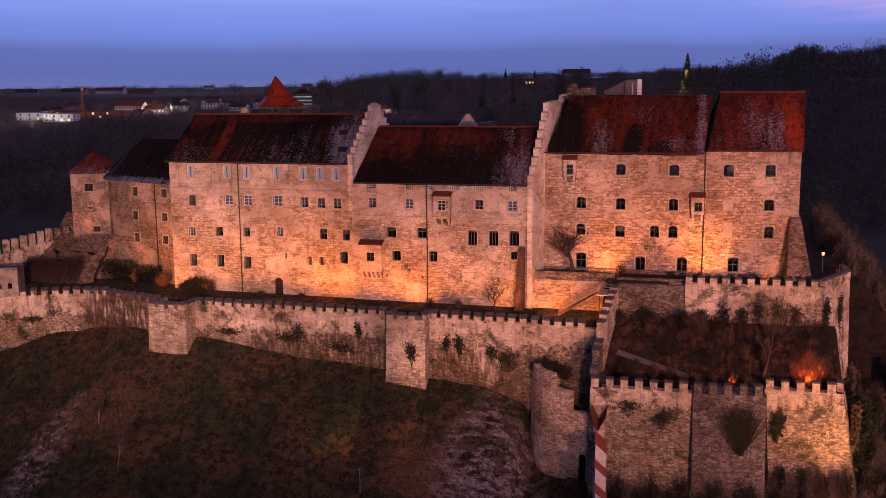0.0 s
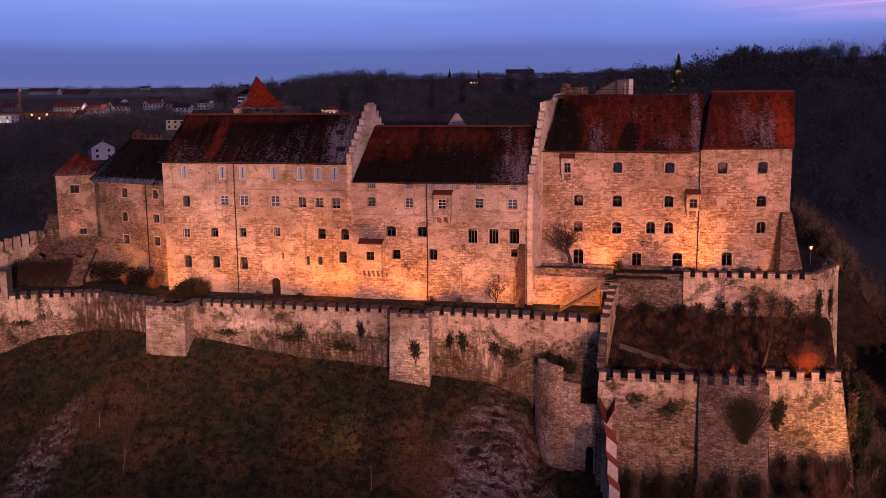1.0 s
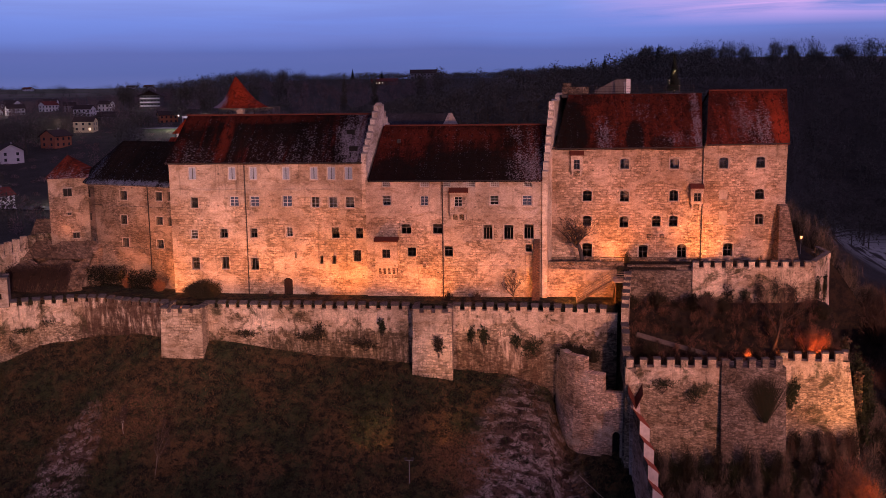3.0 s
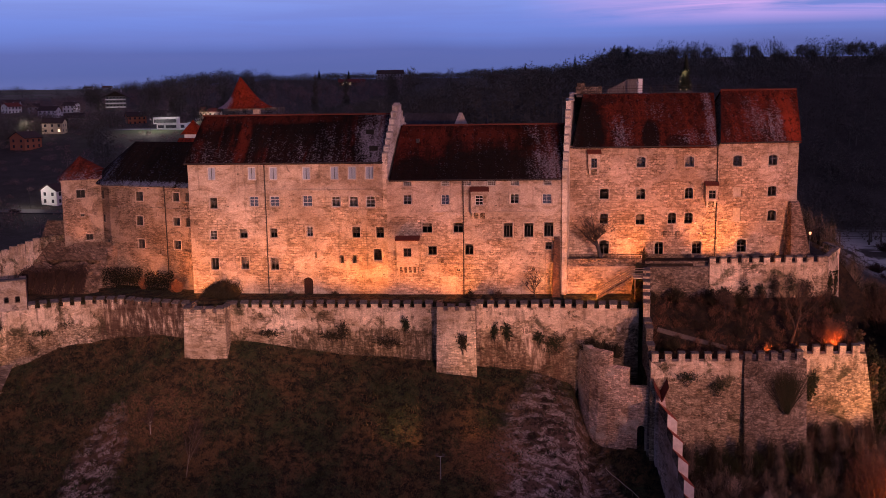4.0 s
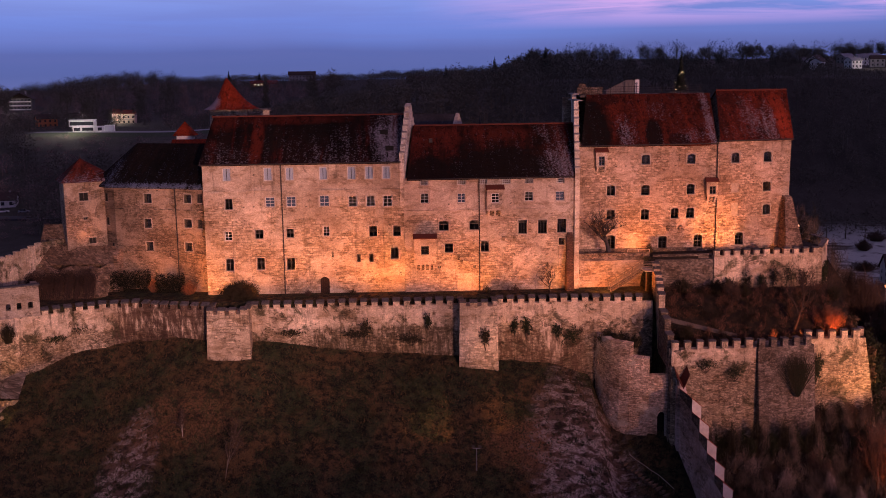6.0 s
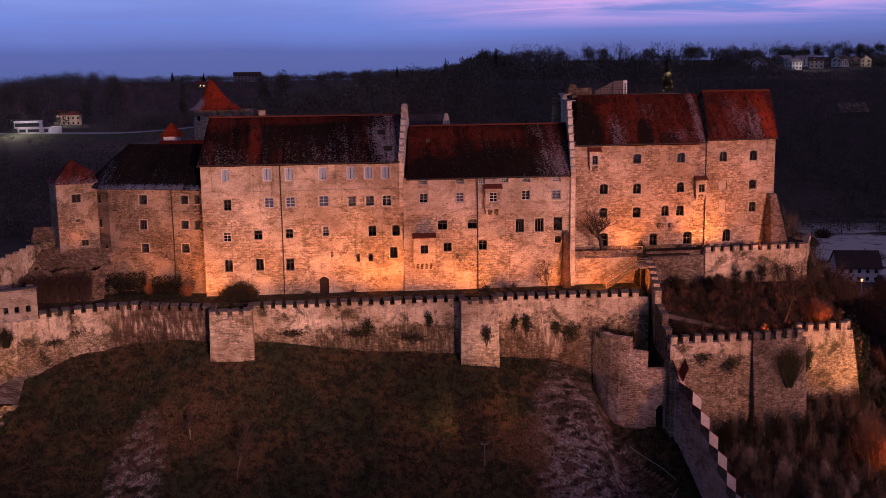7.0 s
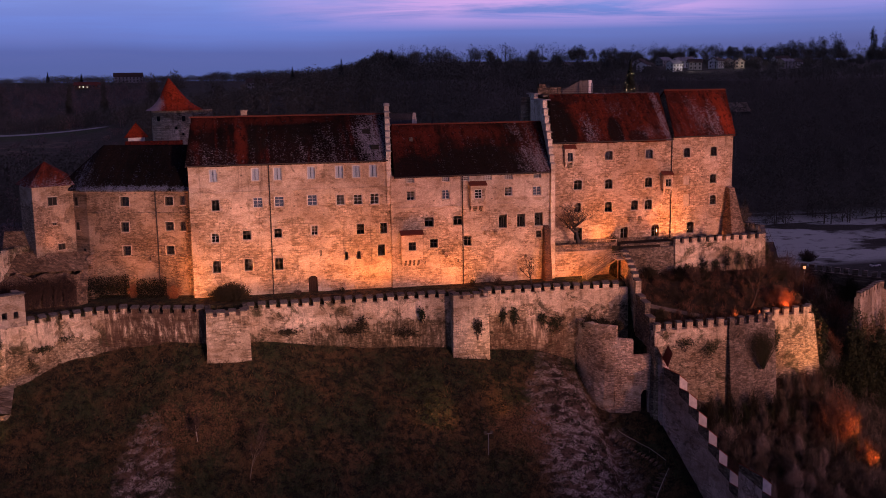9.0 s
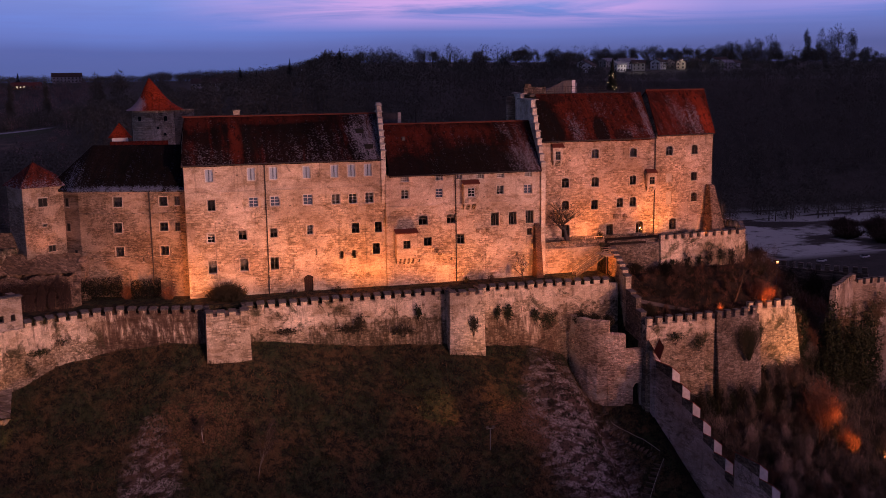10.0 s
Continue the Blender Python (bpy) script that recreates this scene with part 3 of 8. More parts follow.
def window(parent, cx, cz, w, h, style="cross", recess=0.22, arch=False, surround=True):
    """A casement set back in its opening: frame with glazing bars, pane, sill and, where it shows, a lime surround, a
    blind or a dark blue pane backing.
    """
    x0, x1, z0, z1 = cx - w / 2, cx + w / 2, cz - h / 2, cz + h / 2
    pale = style in ("blind", "pale", "pale4")
    r, t = recess, 0.07
    f = pierced(x0, x1, z0, z1, 0.09, [(cx, cz, w - 2 * t, h - 2 * t)])
    f.v = [(x, y + r, z) for x, y, z in f.v]
    bars = {"cross": (1, [0.62]), "pale": (1, [0.35, 0.68]), "pale4": (1, [0.36, 0.68]), "lattice": (3, [0.5]), "blind": (1, []), "slit": (0, []),
            "tall": (2, []), "dark": (1, [0.55]), "four": (1, [0.5])}[style]
    wb = 0.05
    wood = FRAME_PALE if pale or style == "lattice" else FRAME_MID if style in ("cross", "four", "tall") else FRAME_DARK
    win = part("window", f, wood, parent)
    if style == "blind":
        wood = FRAME_DARK
    for i in range(bars[0]):
        x = x0 + (x1 - x0) * (i + 1) / (bars[0] + 1)
        part("glazing_bar", Shape().box(x - wb / 2, x + wb / 2, r - 0.01, r + 0.07, z0 + t, z1 - t), wood, win)
    for k in bars[1]:
        z = z0 + (z1 - z0) * k
        part("glazing_bar", Shape().box(x0 + t, x1 - t, r + 0.004, r + 0.06, z - wb / 2, z + wb / 2), wood, win)
    part("pane", Shape().face((x0 + t, r + 0.045, z0 + t), (x1 - t, r + 0.045, z0 + t), (x1 - t, r + 0.045, z1 - t), (x0 + t, r + 0.045, z1 - t)), PANE, win)
    # pale style: a dark blue panel paints the sky's reflection in the panes
    if style == "blind" or style == "pale":
        for a, c in ((x0 + 0.01, cx - 0.02), (cx + 0.02, x1 - 0.01)):
            part("blind", Shape().box(a, c, r + 0.12, r + 0.15, z0 + 0.02, z1 - 0.02), BLIND if style == "blind" else BLUE_BACKING, win, "pale inner shutter; in pale-barred windows a dark blue pane backing")
    if h > 0.5:
        part("sill", Shape().box(x0 - 0.08, x1 + 0.08, -0.07, r - 0.004, z0 - 0.09, z0 + 0.012), LIME, win)
    if arch:
        s = Shape()
        rise, k = 0.22 * h if arch is True else arch, 8
        pts = [(x0 + w * i / k, z1 - rise * (2 * i / k - 1) ** 2) for i in range(k + 1)]
        for a, za in pts:
            s.v += [(a, 0.004, za - 0.004), (a, r - 0.004, za - 0.004), (a, r - 0.004, z1 + 0.001), (a, 0.004, z1 + 0.001)]
        s.f += [(4 * i + j, 4 * i + 4 + j, 4 * i + 4 + (j + 1) % 4, 4 * i + (j + 1) % 4) for i in range(k) for j in range(4)]
        s.f += [(3, 2, 1, 0), (4 * k, 4 * k + 1, 4 * k + 2, 4 * k + 3)]
        part("lintel", s, LIME, win)
    if surround:
        e = 0.1
        rng = random.Random(int(cx * 97 + cz * 31))
        sl, sr, stp = (rng.uniform(0, 0.07) for _ in range(3))
        for a, b, c, d in ((x0 - e - sl, x0 - 0.002, z0 + 0.02, z1 + e), (x1 + 0.002, x1 + e + sr, z0 + 0.02, z1 + e), (x0 - 0.002, x1 + 0.002, z1 + 0.002, z1 + e + stp)):
            part("surround", Shape().box(a, b, -0.012, 0.1, c, d), LIME, win)
    return win


def slope(x0, x1, y0, z0, y1, z1, thick=0.22, nx=36, ny=10, sag=0.05, seed=0, skew0=0.0, skew1=0.0, y1b=None):
    """A roof slope from the eave (y0, z0) to the ridge (y1, z1), slightly uneven. skew: how far the ridge end lies inward; y1b: the ridge's y at its other end."""
    y1b = y1 if y1b is None else y1b
    s = Shape()
    n = len(s.v)
    for j in range(ny + 1):
        q = j / ny
        for i in range(nx + 1):
            p = i / nx
            a, b = x0 + skew0 * q, x1 - skew1 * q
            x = a + (b - a) * p
            y, z = y0 + (y1 + (y1b - y1) * p - y0) * q, z0 + (z1 - z0) * q
            edge = 0.0 if j in (0, ny) else 1.0
            z += sag * noise.noise((x * 0.35 + seed, q * 3.0, seed * 1.7)) - 0.6 * sag * math.sin(math.pi * q) * edge
            s.v.append((x, y, z))
    w = nx + 1
    for j in range(ny):
        for i in range(nx):
            a = n + j * w + i
            s.f.append((a, a + 1, a + w + 1, a + w))
    m = len(s.v)
    s.v += [(x, y, z - thick) for x, y, z in s.v[:m]]
    s.f += [tuple(reversed([k + m for k in q])) for q in s.f[:nx * ny]]
    ring = [i for i in range(w)] + [j * w + nx for j in range(1, ny + 1)] + [ny * w + i for i in reversed(range(nx))] + [j * w for j in reversed(range(1, ny))]
    for a, b in zip(ring, ring[1:] + ring[:1]):
        s.f.append((a, a + m, b + m, b))
    return s


def ridge(x0, x1, y, z, r=0.14, y2=None):
    s = Shape()
    lean_ = 0.0 if y2 is None else (y2 - y) / (x1 - x0)
    n = max(1, int((x1 - x0) / 0.42))
    for i in range(n):
        a, b = x0 + (x1 - x0) * i / n, x0 + (x1 - x0) * (i + 1) / n
        h = 0.012 * noise.noise((a * 2.1, y, z))
        s.tube([(a, y + lean_ * (a - x0), z + h), (b + 0.03, y + lean_ * (b - x0), z + h)], [r, r * 0.9], 6)
    return s


def pipe(parent, x, z0, z1, y=-0.12, r=0.075):
    s = Shape().tube([(x, y, z0), (x + 0.03, y, (z0 + z1) / 2), (x, y, z1 - 0.5), (x, y + 0.0, z1 - 0.25), (x, y - 0.25, z1)], [r] * 5, 8)
    for k in range(1, int((z1 - z0) / 2.5) + 1):
        s.box(x - 0.11, x + 0.11, y - 0.03, -0.004, z0 + 2.5 * k - 0.06, z0 + 2.5 * k)
    part("downpipe", s, COPPER, parent, "dark metal rainwater pipe")


def string_course(parent, x0, x1, z, mat, h=0.16, seed=1):
    """A worn projecting band, one uneven moulding."""
    rng, s = random.Random(seed), Shape()
    n = max(2, int((x1 - x0) / 0.6))
    for i in range(n + 1):
        x, d = x0 + (x1 - x0) * i / n, 0.05 + rng.uniform(0, 0.06)
        a, b = z + rng.uniform(-0.04, 0.03), z + h + rng.uniform(-0.03, 0.03)
        s.v += [(x, 0.03, a), (x, -d, a + 0.03), (x, -d, b - 0.03), (x, 0.03, b)]
    for i in range(n):
        for j in range(4):
            p, q = i * 4 + j, i * 4 + (j + 1) % 4
            s.f.append((p, q, q + 4, p + 4))
    s.f += [(0, 3, 2, 1), (n * 4, n * 4 + 1, n * 4 + 2, n * 4 + 3)]
    part("string_course", s, mat, parent)


def oriel(parent, x0, x1, z0, z1, depth, win, mat, roof_mat, corbels=3, drop=0.8, style="pale4"):
    """A boxed-out bay on stone corbels under a small pent roof."""
    cx, cz, w, h = win
    s = pierced(x0, x1, z0, z1 - 0.15, 0.2, [win])
    s.v = [(x, y - depth, z) for x, y, z in s.v]
    s.box(x0, x0 + 0.2, 0.2 - depth, 0.02, z0, z1 - 0.15).box(x1 - 0.2, x1, 0.2 - depth, 0.02, z0, z1 - 0.15)
    s.box(x0 + 0.2, x1 - 0.2, 0.2 - depth, 0.02, z0, z0 + 0.15)
    body = part("oriel", s, ORIEL, parent, "boxed-out stone bay on corbels")
    r = Shape()
    e = 0.16
    r.prism([(x0 - e, -depth - e, z1 - 0.2), (x1 + e, -depth - e, z1 - 0.2), (x1 + e, -0.02, z1 - 0.2 + 0.45), (x0 - e, -0.02, z1 - 0.2 + 0.45)],
            [(x0 - e, -depth - e, z1 - 0.08), (x1 + e, -depth - e, z1 - 0.08), (x1 + e, -0.02, z1 + 0.42), (x0 - e, -0.02, z1 + 0.42)])
    part("roof", r, roof_mat, body)
    # dark panel paints the shade in the arches between the corbels
    part("underside", Shape().prism([(x0 + 0.1, -0.03, z0 - drop), (x1 - 0.1, -0.03, z0 - drop), (x1 - 0.1, 0.02, z0 - drop), (x0 + 0.1, 0.02, z0 - drop)], [(x0 + 0.1, -depth * 0.55, z0 - 0.03), (x1 - 0.1, -depth * 0.55, z0 - 0.03), (x1 - 0.1, 0.02, z0 - 0.03), (x0 + 0.1, 0.02, z0 - 0.03)]), STONE_D, body, "underside darkened in colour for the shade between the corbels")
    # near-black panel stands for the unlit room behind the pane
    part("room_shade_panel", Shape().box(x0 + 0.22, x1 - 0.22, 0.32 - depth, 0.36 - depth, z0 + 0.16, z1 - 0.2), ROOM, body)
    for i in range(corbels):
        a = x0 + 0.12 + (x1 - x0 - 0.24 - 0.26) * i / max(1, corbels - 1)
        c = Shape()
        for j in range(3):
            c.box(a, a + 0.24, -depth * (1 - j * 0.33) + 0.02, 0.02, z0 - drop * (j + 1) / 3, z0 - drop * j / 3 - 0.004)
        part("corbel", c, ORIEL, body)
    shifted_window(body, -depth, cx, cz, w, h, style, 0.1, surround=False)
    return body


def shifted_window(parent, y, *args, **kw):
    """A window whose wall face lies at y in its parent's space."""
    win = window(parent, *args, **kw)
    win.location.y = y
    return win


def steps_gable(parent, x0, x1, profile, z_low, mat, cap, name="stepped_gable", label="", skew=0.14):
    """A stepped gable wall across x0..x1; profile: (y_from, y_to, top) per step. skew: how far it drifts sideways with depth."""
    s = Shape()
    line = []
    for a, b, top in profile:
        line += [(a, top), (b, top)]
    ring = [(line[0][0], z_low)] + line + [(line[-1][0], z_low)]
    for x in (x0, x1):
        s.v += [(x, y, z) for y, z in ring]
    n = len(ring)
    s.f += [tuple(reversed(range(n))), tuple(range(n, 2 * n))] + [(i, (i + 1) % n, n + (i + 1) % n, n + i) for i in range(n)]
    s.v = [(x + skew * y, y, z) for x, y, z in s.v]
    g = part(name, s, mat, parent, label)
    u0, u1 = x0, x1
    for a, b, top in profile:
        x0, x1 = u0 + skew * (a + b) / 2, u1 + skew * (a + b) / 2
        part("coping", Shape().prism([(x0 - 0.1, a - 0.08, top), (x1 + 0.1, a - 0.08, top), (x1 + 0.1, b + 0.0, top), (x0 - 0.1, b + 0.0, top)],
                                     [(x0 - 0.02, a, top + 0.14), (x1 + 0.02, a, top + 0.14), (x1 + 0.02, b, top + 0.22), (x0 - 0.02, b, top + 0.22)]), cap, g)
    return g

# ---- land ----


def lerp_at(x, table):
    if x <= table[0][0]:
        return table[0][1]
    for (a, va), (b, vb) in zip(table, table[1:]):
        if x <= b:
            return va + (vb - va) * (x - a) / (b - a)
    return table[-1][1]


def ease(a, b, v):
    t = min(1.0, max(0.0, (v - a) / (b - a)))
    return t * t * (3 - 2 * t)


# the line of the outer wall's foot: its y and the ground's height along x
WALL_Y = ((-125, 98.0), (-104, 108.5), (-97, 112.0), (-90, 115.4), (-85, 118.0), (-80, 118.0), (-76, 116.4), (-66, 115.2), (-27, 115.2), (-20.6, 115.2), (-19.5, 112.4), (-18.4, 110.5), (-17.1, 109.2), (-15.4, 108.3), (-12, 107.7), (6, 108.2), (6.6, 110.4), (14, 110.6), (18, 116), (40, 130))
FOOT = ((-125, 9.0), (-104, 12.5), (-97, 13.6), (-90, 15.6), (-84, 17.1), (-76, 18.2), (-65, 17.6), (-54, 16.1), (-45, 15.5), (-36, 14.5), (-27, 13.9), (-21.4, 12.4), (-20.5, 10.6), (-19.3, 7.4), (-18.0, 6.5), (-12, 6.2), (0, 6.6), (10, 7.0), (18, 7.5), (30, 4.0), (60, 0.0))


def far_land(x, y):
    """The valley behind the castle, the wooded bank beyond it and the plain on top."""
    left = ease(60, -180, x)
    right = ease(40, 130, x)
    foot, top = 345 - 30 * left + 0.12 * max(0, x) * (1 - right) + 100 * right, 500 + 60 * left + 50 * right
    rise = ease(foot, top, y)
    crest = 52 - 27 * left - 2 * right
    h = rise * (crest + 24 * right) - 24 * right
    h += ease(650, 1050, y) * 26 * left * ease(-520, -260, x)
    h += ease(600, 1600, y) * 14 * left * (1 - ease(-520, -260, x))
    h += ease(560, 900, y) * 4
    h -= ease(1200, 3200, y) * 10 * (1 - left)
    h += ease(560, 760, y) * 8 * right + ease(780, 1000, y) * 10 * right
    h += 3.0 * noise.noise((x * 0.006, y * 0.006, 0.3)) * ease(200, 500, y)
    return h


def lawn(x, y):
    yw, zf = lerp_at(x, WALL_Y), lerp_at(x, FOOT)
    h = zf - 0.68 * (yw - y) if y < yw else zf
    h += 0.35 * noise.noise((x * 0.13, y * 0.13, 4.0)) + 0.15 * noise.noise((x * 0.5, y * 0.5, 1.0))
    return max(h, -16 + 0.5 * noise.noise((x * 0.05, y * 0.05, 0)))


def platform(x, y):
    """Level ground inside the walls: the palace foot, the upper terrace and the sloping garden between terrace and bastion."""
    z = 22.2
    if -21.0 < x <= -12.6 and y < 114.9:
        z = 15.2 - 0.75 * (x + 20.0)
    elif x > -12.6:
        if y < 120.6 + 0.06 * (x + 3):
            z = 16.2 + 5.6 * ease(110.5, 119.6, y)
        else:
            z = 26.3
    elif x > -21.5 and y > 121.3:
        z = 26.3
    return z


# the eastern rim of the level ground, along y
EDGE_X = ((100, 13.8), (110, 13.8), (116, 15.0), (121.2, 15.0), (121.6, 12.9), (127.5, 15.9), (133, 15.7))


def land(x, y):
    yw = lerp_at(x, WALL_Y)
    front = lawn(x, y)
    if y < yw:
        return front
    inside = ease(-99, -97.0, x) * (1 - ease(14.2, 16.5, x)) if y < 124 else ease(-104, -98, x) * (1 - ease(15, 34, x))
    if y < 136:
        edge_x = lerp_at(y, EDGE_X)
        inside *= 1 - ease(edge_x - 0.7, edge_x + 0.3, x)
    inside *= 1 - ease(172, 235, y)
    back = far_land(x, y)
    outer = front + (back - front) * ease(130, 230, y)
    k = ease(yw, yw + 0.7, y)
    return outer + (platform(x, y) - outer) * inside * k


def axis(lo, hi, step, far, grow=1.16):
    v = list(np.arange(lo, hi + 0.01, step))
    d, p = step, hi
    while p < far:
        d = min(d * grow, 160)
        p += d
        v.append(p)
    return v


def two_sided(lo, hi, step, far_lo, far_hi):
    up = axis(lo, hi, step, far_hi)
    down = [lo - (v - lo) for v in axis(lo, lo, step, 2 * lo - far_lo)[1:]]
    return sorted(down) + up


def ground_material():
    k = Mat("rough_winter_grass", 0.95)
    s = k.node("ShaderNodeSeparateXYZ", Vector=k.co)
    n1, n2, n3 = k.noise(k.co, 0.16, 7.0, 0.66, 0.4), k.noise(k.co, 0.9, 7.0, 0.74), k.noise(k.co, 4.0, 5.0, 0.8)
    col = k.mix(k.step(n1, 0.44, 0.56), (0.046, 0.056, 0.022), (0.132, 0.075, 0.032))
    col = k.mix(k.step(k.noise(k.co, 0.35, 7.0, 0.7, 0.6), 0.52, 0.62, 0.85), col, (0.012, 0.014, 0.007))
    col = k.mix(k.step(n2, 0.46, 0.56, 0.92), col, (0.006, 0.007, 0.0045))
    col = k.mix(k.step(n3, 0.50, 0.66, 0.65), col, (0.105, 0.072, 0.034))
    col = k.mix(k.step(n3, 0.46, 0.34, 0.8), col, (0.006, 0.007, 0.004))

    # hoar frost on the bare banks
    def patch(cx, cy, rx, ry):
        dx = k.math("DIVIDE", k.math("SUBTRACT", s.outputs[0], cx), rx)
        dy = k.math("DIVIDE", k.math("SUBTRACT", s.outputs[1], cy), ry)
        d = k.math("ADD", k.math("MULTIPLY", dx, dx), k.math("MULTIPLY", dy, dy))
        return k.step(k.math("SUBTRACT", 1.0, k.math("ADD", d, k.math("MULTIPLY", k.math("SUBTRACT", k.noise(k.co, 0.3, 6.0, 0.7), 0.5), 2.2))), -0.5, 0.6)
    mask = k.math("MAXIMUM", patch(-24.0, 101.0, 6.3, 11.5), k.math("MULTIPLY", patch(-78.6, 98.0, 3.2, 8.0), 1.0))
    rows_ = k.noise(k.scaled(k.co, 0.5, 1.15, 1.0), 1.0, 4.0, 0.6, 0.3)
    fleck = k.math("MULTIPLY", k.step(rows_, 0.54, 0.45), k.step(k.noise(k.co, 3.0, 5.0, 0.8), 0.38, 0.60))
    bank = k.mix(k.step(n2, 0.46, 0.58), (0.17, 0.105, 0.085), (0.030, 0.017, 0.012))
    col = k.mix(k.math("MULTIPLY", mask, 0.85), col, bank)
    col = k.mix(k.math("MULTIPLY", k.math("MULTIPLY", fleck, mask), 0.9), col, (0.62, 0.52, 0.47))
    # tan dry grass in the west; by the mast this colour paints its lamplight
    tan = k.math("MULTIPLY", k.math("MAXIMUM", patch(-73.5, 104.5, 6.5, 3.6), patch(-31.5, 103.5, 4.6, 3.4)), k.step(n3, 0.35, 0.6))
    tan = k.math("MULTIPLY", tan, k.step(k.noise(k.co, 0.5, 8.0, 0.75), 0.38, 0.52))
    col = k.mix(k.math("MULTIPLY", tan, 0.75), col, (0.27, 0.13, 0.06))
    # darker ground under the brush east of the descending wall, in the garden and under the far woods
    under_brush = k.math("MAXIMUM", k.math("MULTIPLY", k.step(s.outputs[0], -12.4, -11.4), k.step(s.outputs[1], 180.0, 170.0)), k.step(s.outputs[1], 220.0, 260.0))
    col = k.mix(k.math("MULTIPLY", under_brush, 0.9), col, k.mix(k.step(n2, 0.4, 0.6), (0.040, 0.024, 0.015), (0.014, 0.010, 0.008)))
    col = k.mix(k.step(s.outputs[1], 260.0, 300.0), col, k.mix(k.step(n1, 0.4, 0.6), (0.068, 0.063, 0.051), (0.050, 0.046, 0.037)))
    # snow-dusted river meadow beyond the castle, and pale fields on the plain
    near = k.math("MULTIPLY", k.step(s.outputs[1], 332.0, 342.0), k.step(s.outputs[1], 448.0, 436.0))
    east = k.math("MULTIPLY", k.step(s.outputs[0], 95.0, 120.0), k.step(k.math("ADD", k.math("SUBTRACT", s.outputs[0], k.math("MULTIPLY", s.outputs[1], 0.8)), k.math("MULTIPLY", n1, 60.0)), 4.0, -16.0))
    snow = k.math("MULTIPLY", k.math("MULTIPLY", near, east), k.step(k.noise(k.scaled(k.co, 0.016, 0.03, 1.0), 1.0, 5.0, 0.6), 0.42, 0.48))
    snow = k.math("MULTIPLY", snow, k.step(k.noise(k.co, 0.12, 8.0, 0.7), 0.66, 0.54))
    col = k.mix(k.math("MULTIPLY", snow, 0.9), col, (0.56, 0.60, 0.54))
    strip = k.math("MULTIPLY", k.math("MULTIPLY", k.step(s.outputs[1], 541.0, 545.0), k.step(s.outputs[1], 569.0, 565.0)), k.math("MULTIPLY", k.step(s.outputs[0], -250.0, -240.0), k.step(s.outputs[0], -118.0, -126.0)))
    col = k.mix(k.math("MULTIPLY", strip, 0.9), col, (0.34, 0.34, 0.37))
    scree = k.math("MULTIPLY", patch(-150.0, 497.0, 26.0, 20.0), k.step(k.noise(k.scaled(k.co, 0.06, 0.12, 1.0), 1.0, 8.0, 0.75), 0.46, 0.60))
    col = k.mix(k.math("MULTIPLY", scree, 0.8), col, (0.20, 0.145, 0.11))
    green = k.math("MULTIPLY", k.step(s.outputs[1], 525.0, 535.0), k.step(s.outputs[1], 548.0, 543.0))
    col = k.mix(k.math("MULTIPLY", k.math("MULTIPLY", green, k.step(s.outputs[0], -250.0, -235.0)), k.step(s.outputs[0], -112.0, -126.0)), col, (0.045, 0.06, 0.03))
    plain_ = k.step(s.outputs[1], 1100.0, 1250.0)
    col = k.mix(plain_, col, k.mix(k.step(k.noise(k.scaled(k.co, 0.002, 0.012, 1), 1.0, 3.0), 0.4, 0.6), (0.10, 0.13, 0.06), (0.19, 0.17, 0.13)))
    return k.done(col, k.math("ADD", k.math("MULTIPLY", n2, 1.6), n3), 0.9, 0.4)


GROUND = ground_material()
xs, ys = two_sided(-112.0, 32.0, 0.6, -3800, 3800), two_sided(84.0, 128.0, 0.5, -400, 4600)
sheet = Shape()
sheet.v = [(x, y, land(x, y)) for y in ys for x in xs]
nx_ = len(xs)
sheet.f = [(j * nx_ + i, j * nx_ + i + 1, (j + 1) * nx_ + i + 1, (j + 1) * nx_ + i) for j in range(len(ys) - 1) for i in range(nx_ - 1)]
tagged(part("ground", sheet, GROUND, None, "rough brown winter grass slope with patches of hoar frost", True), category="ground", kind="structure")

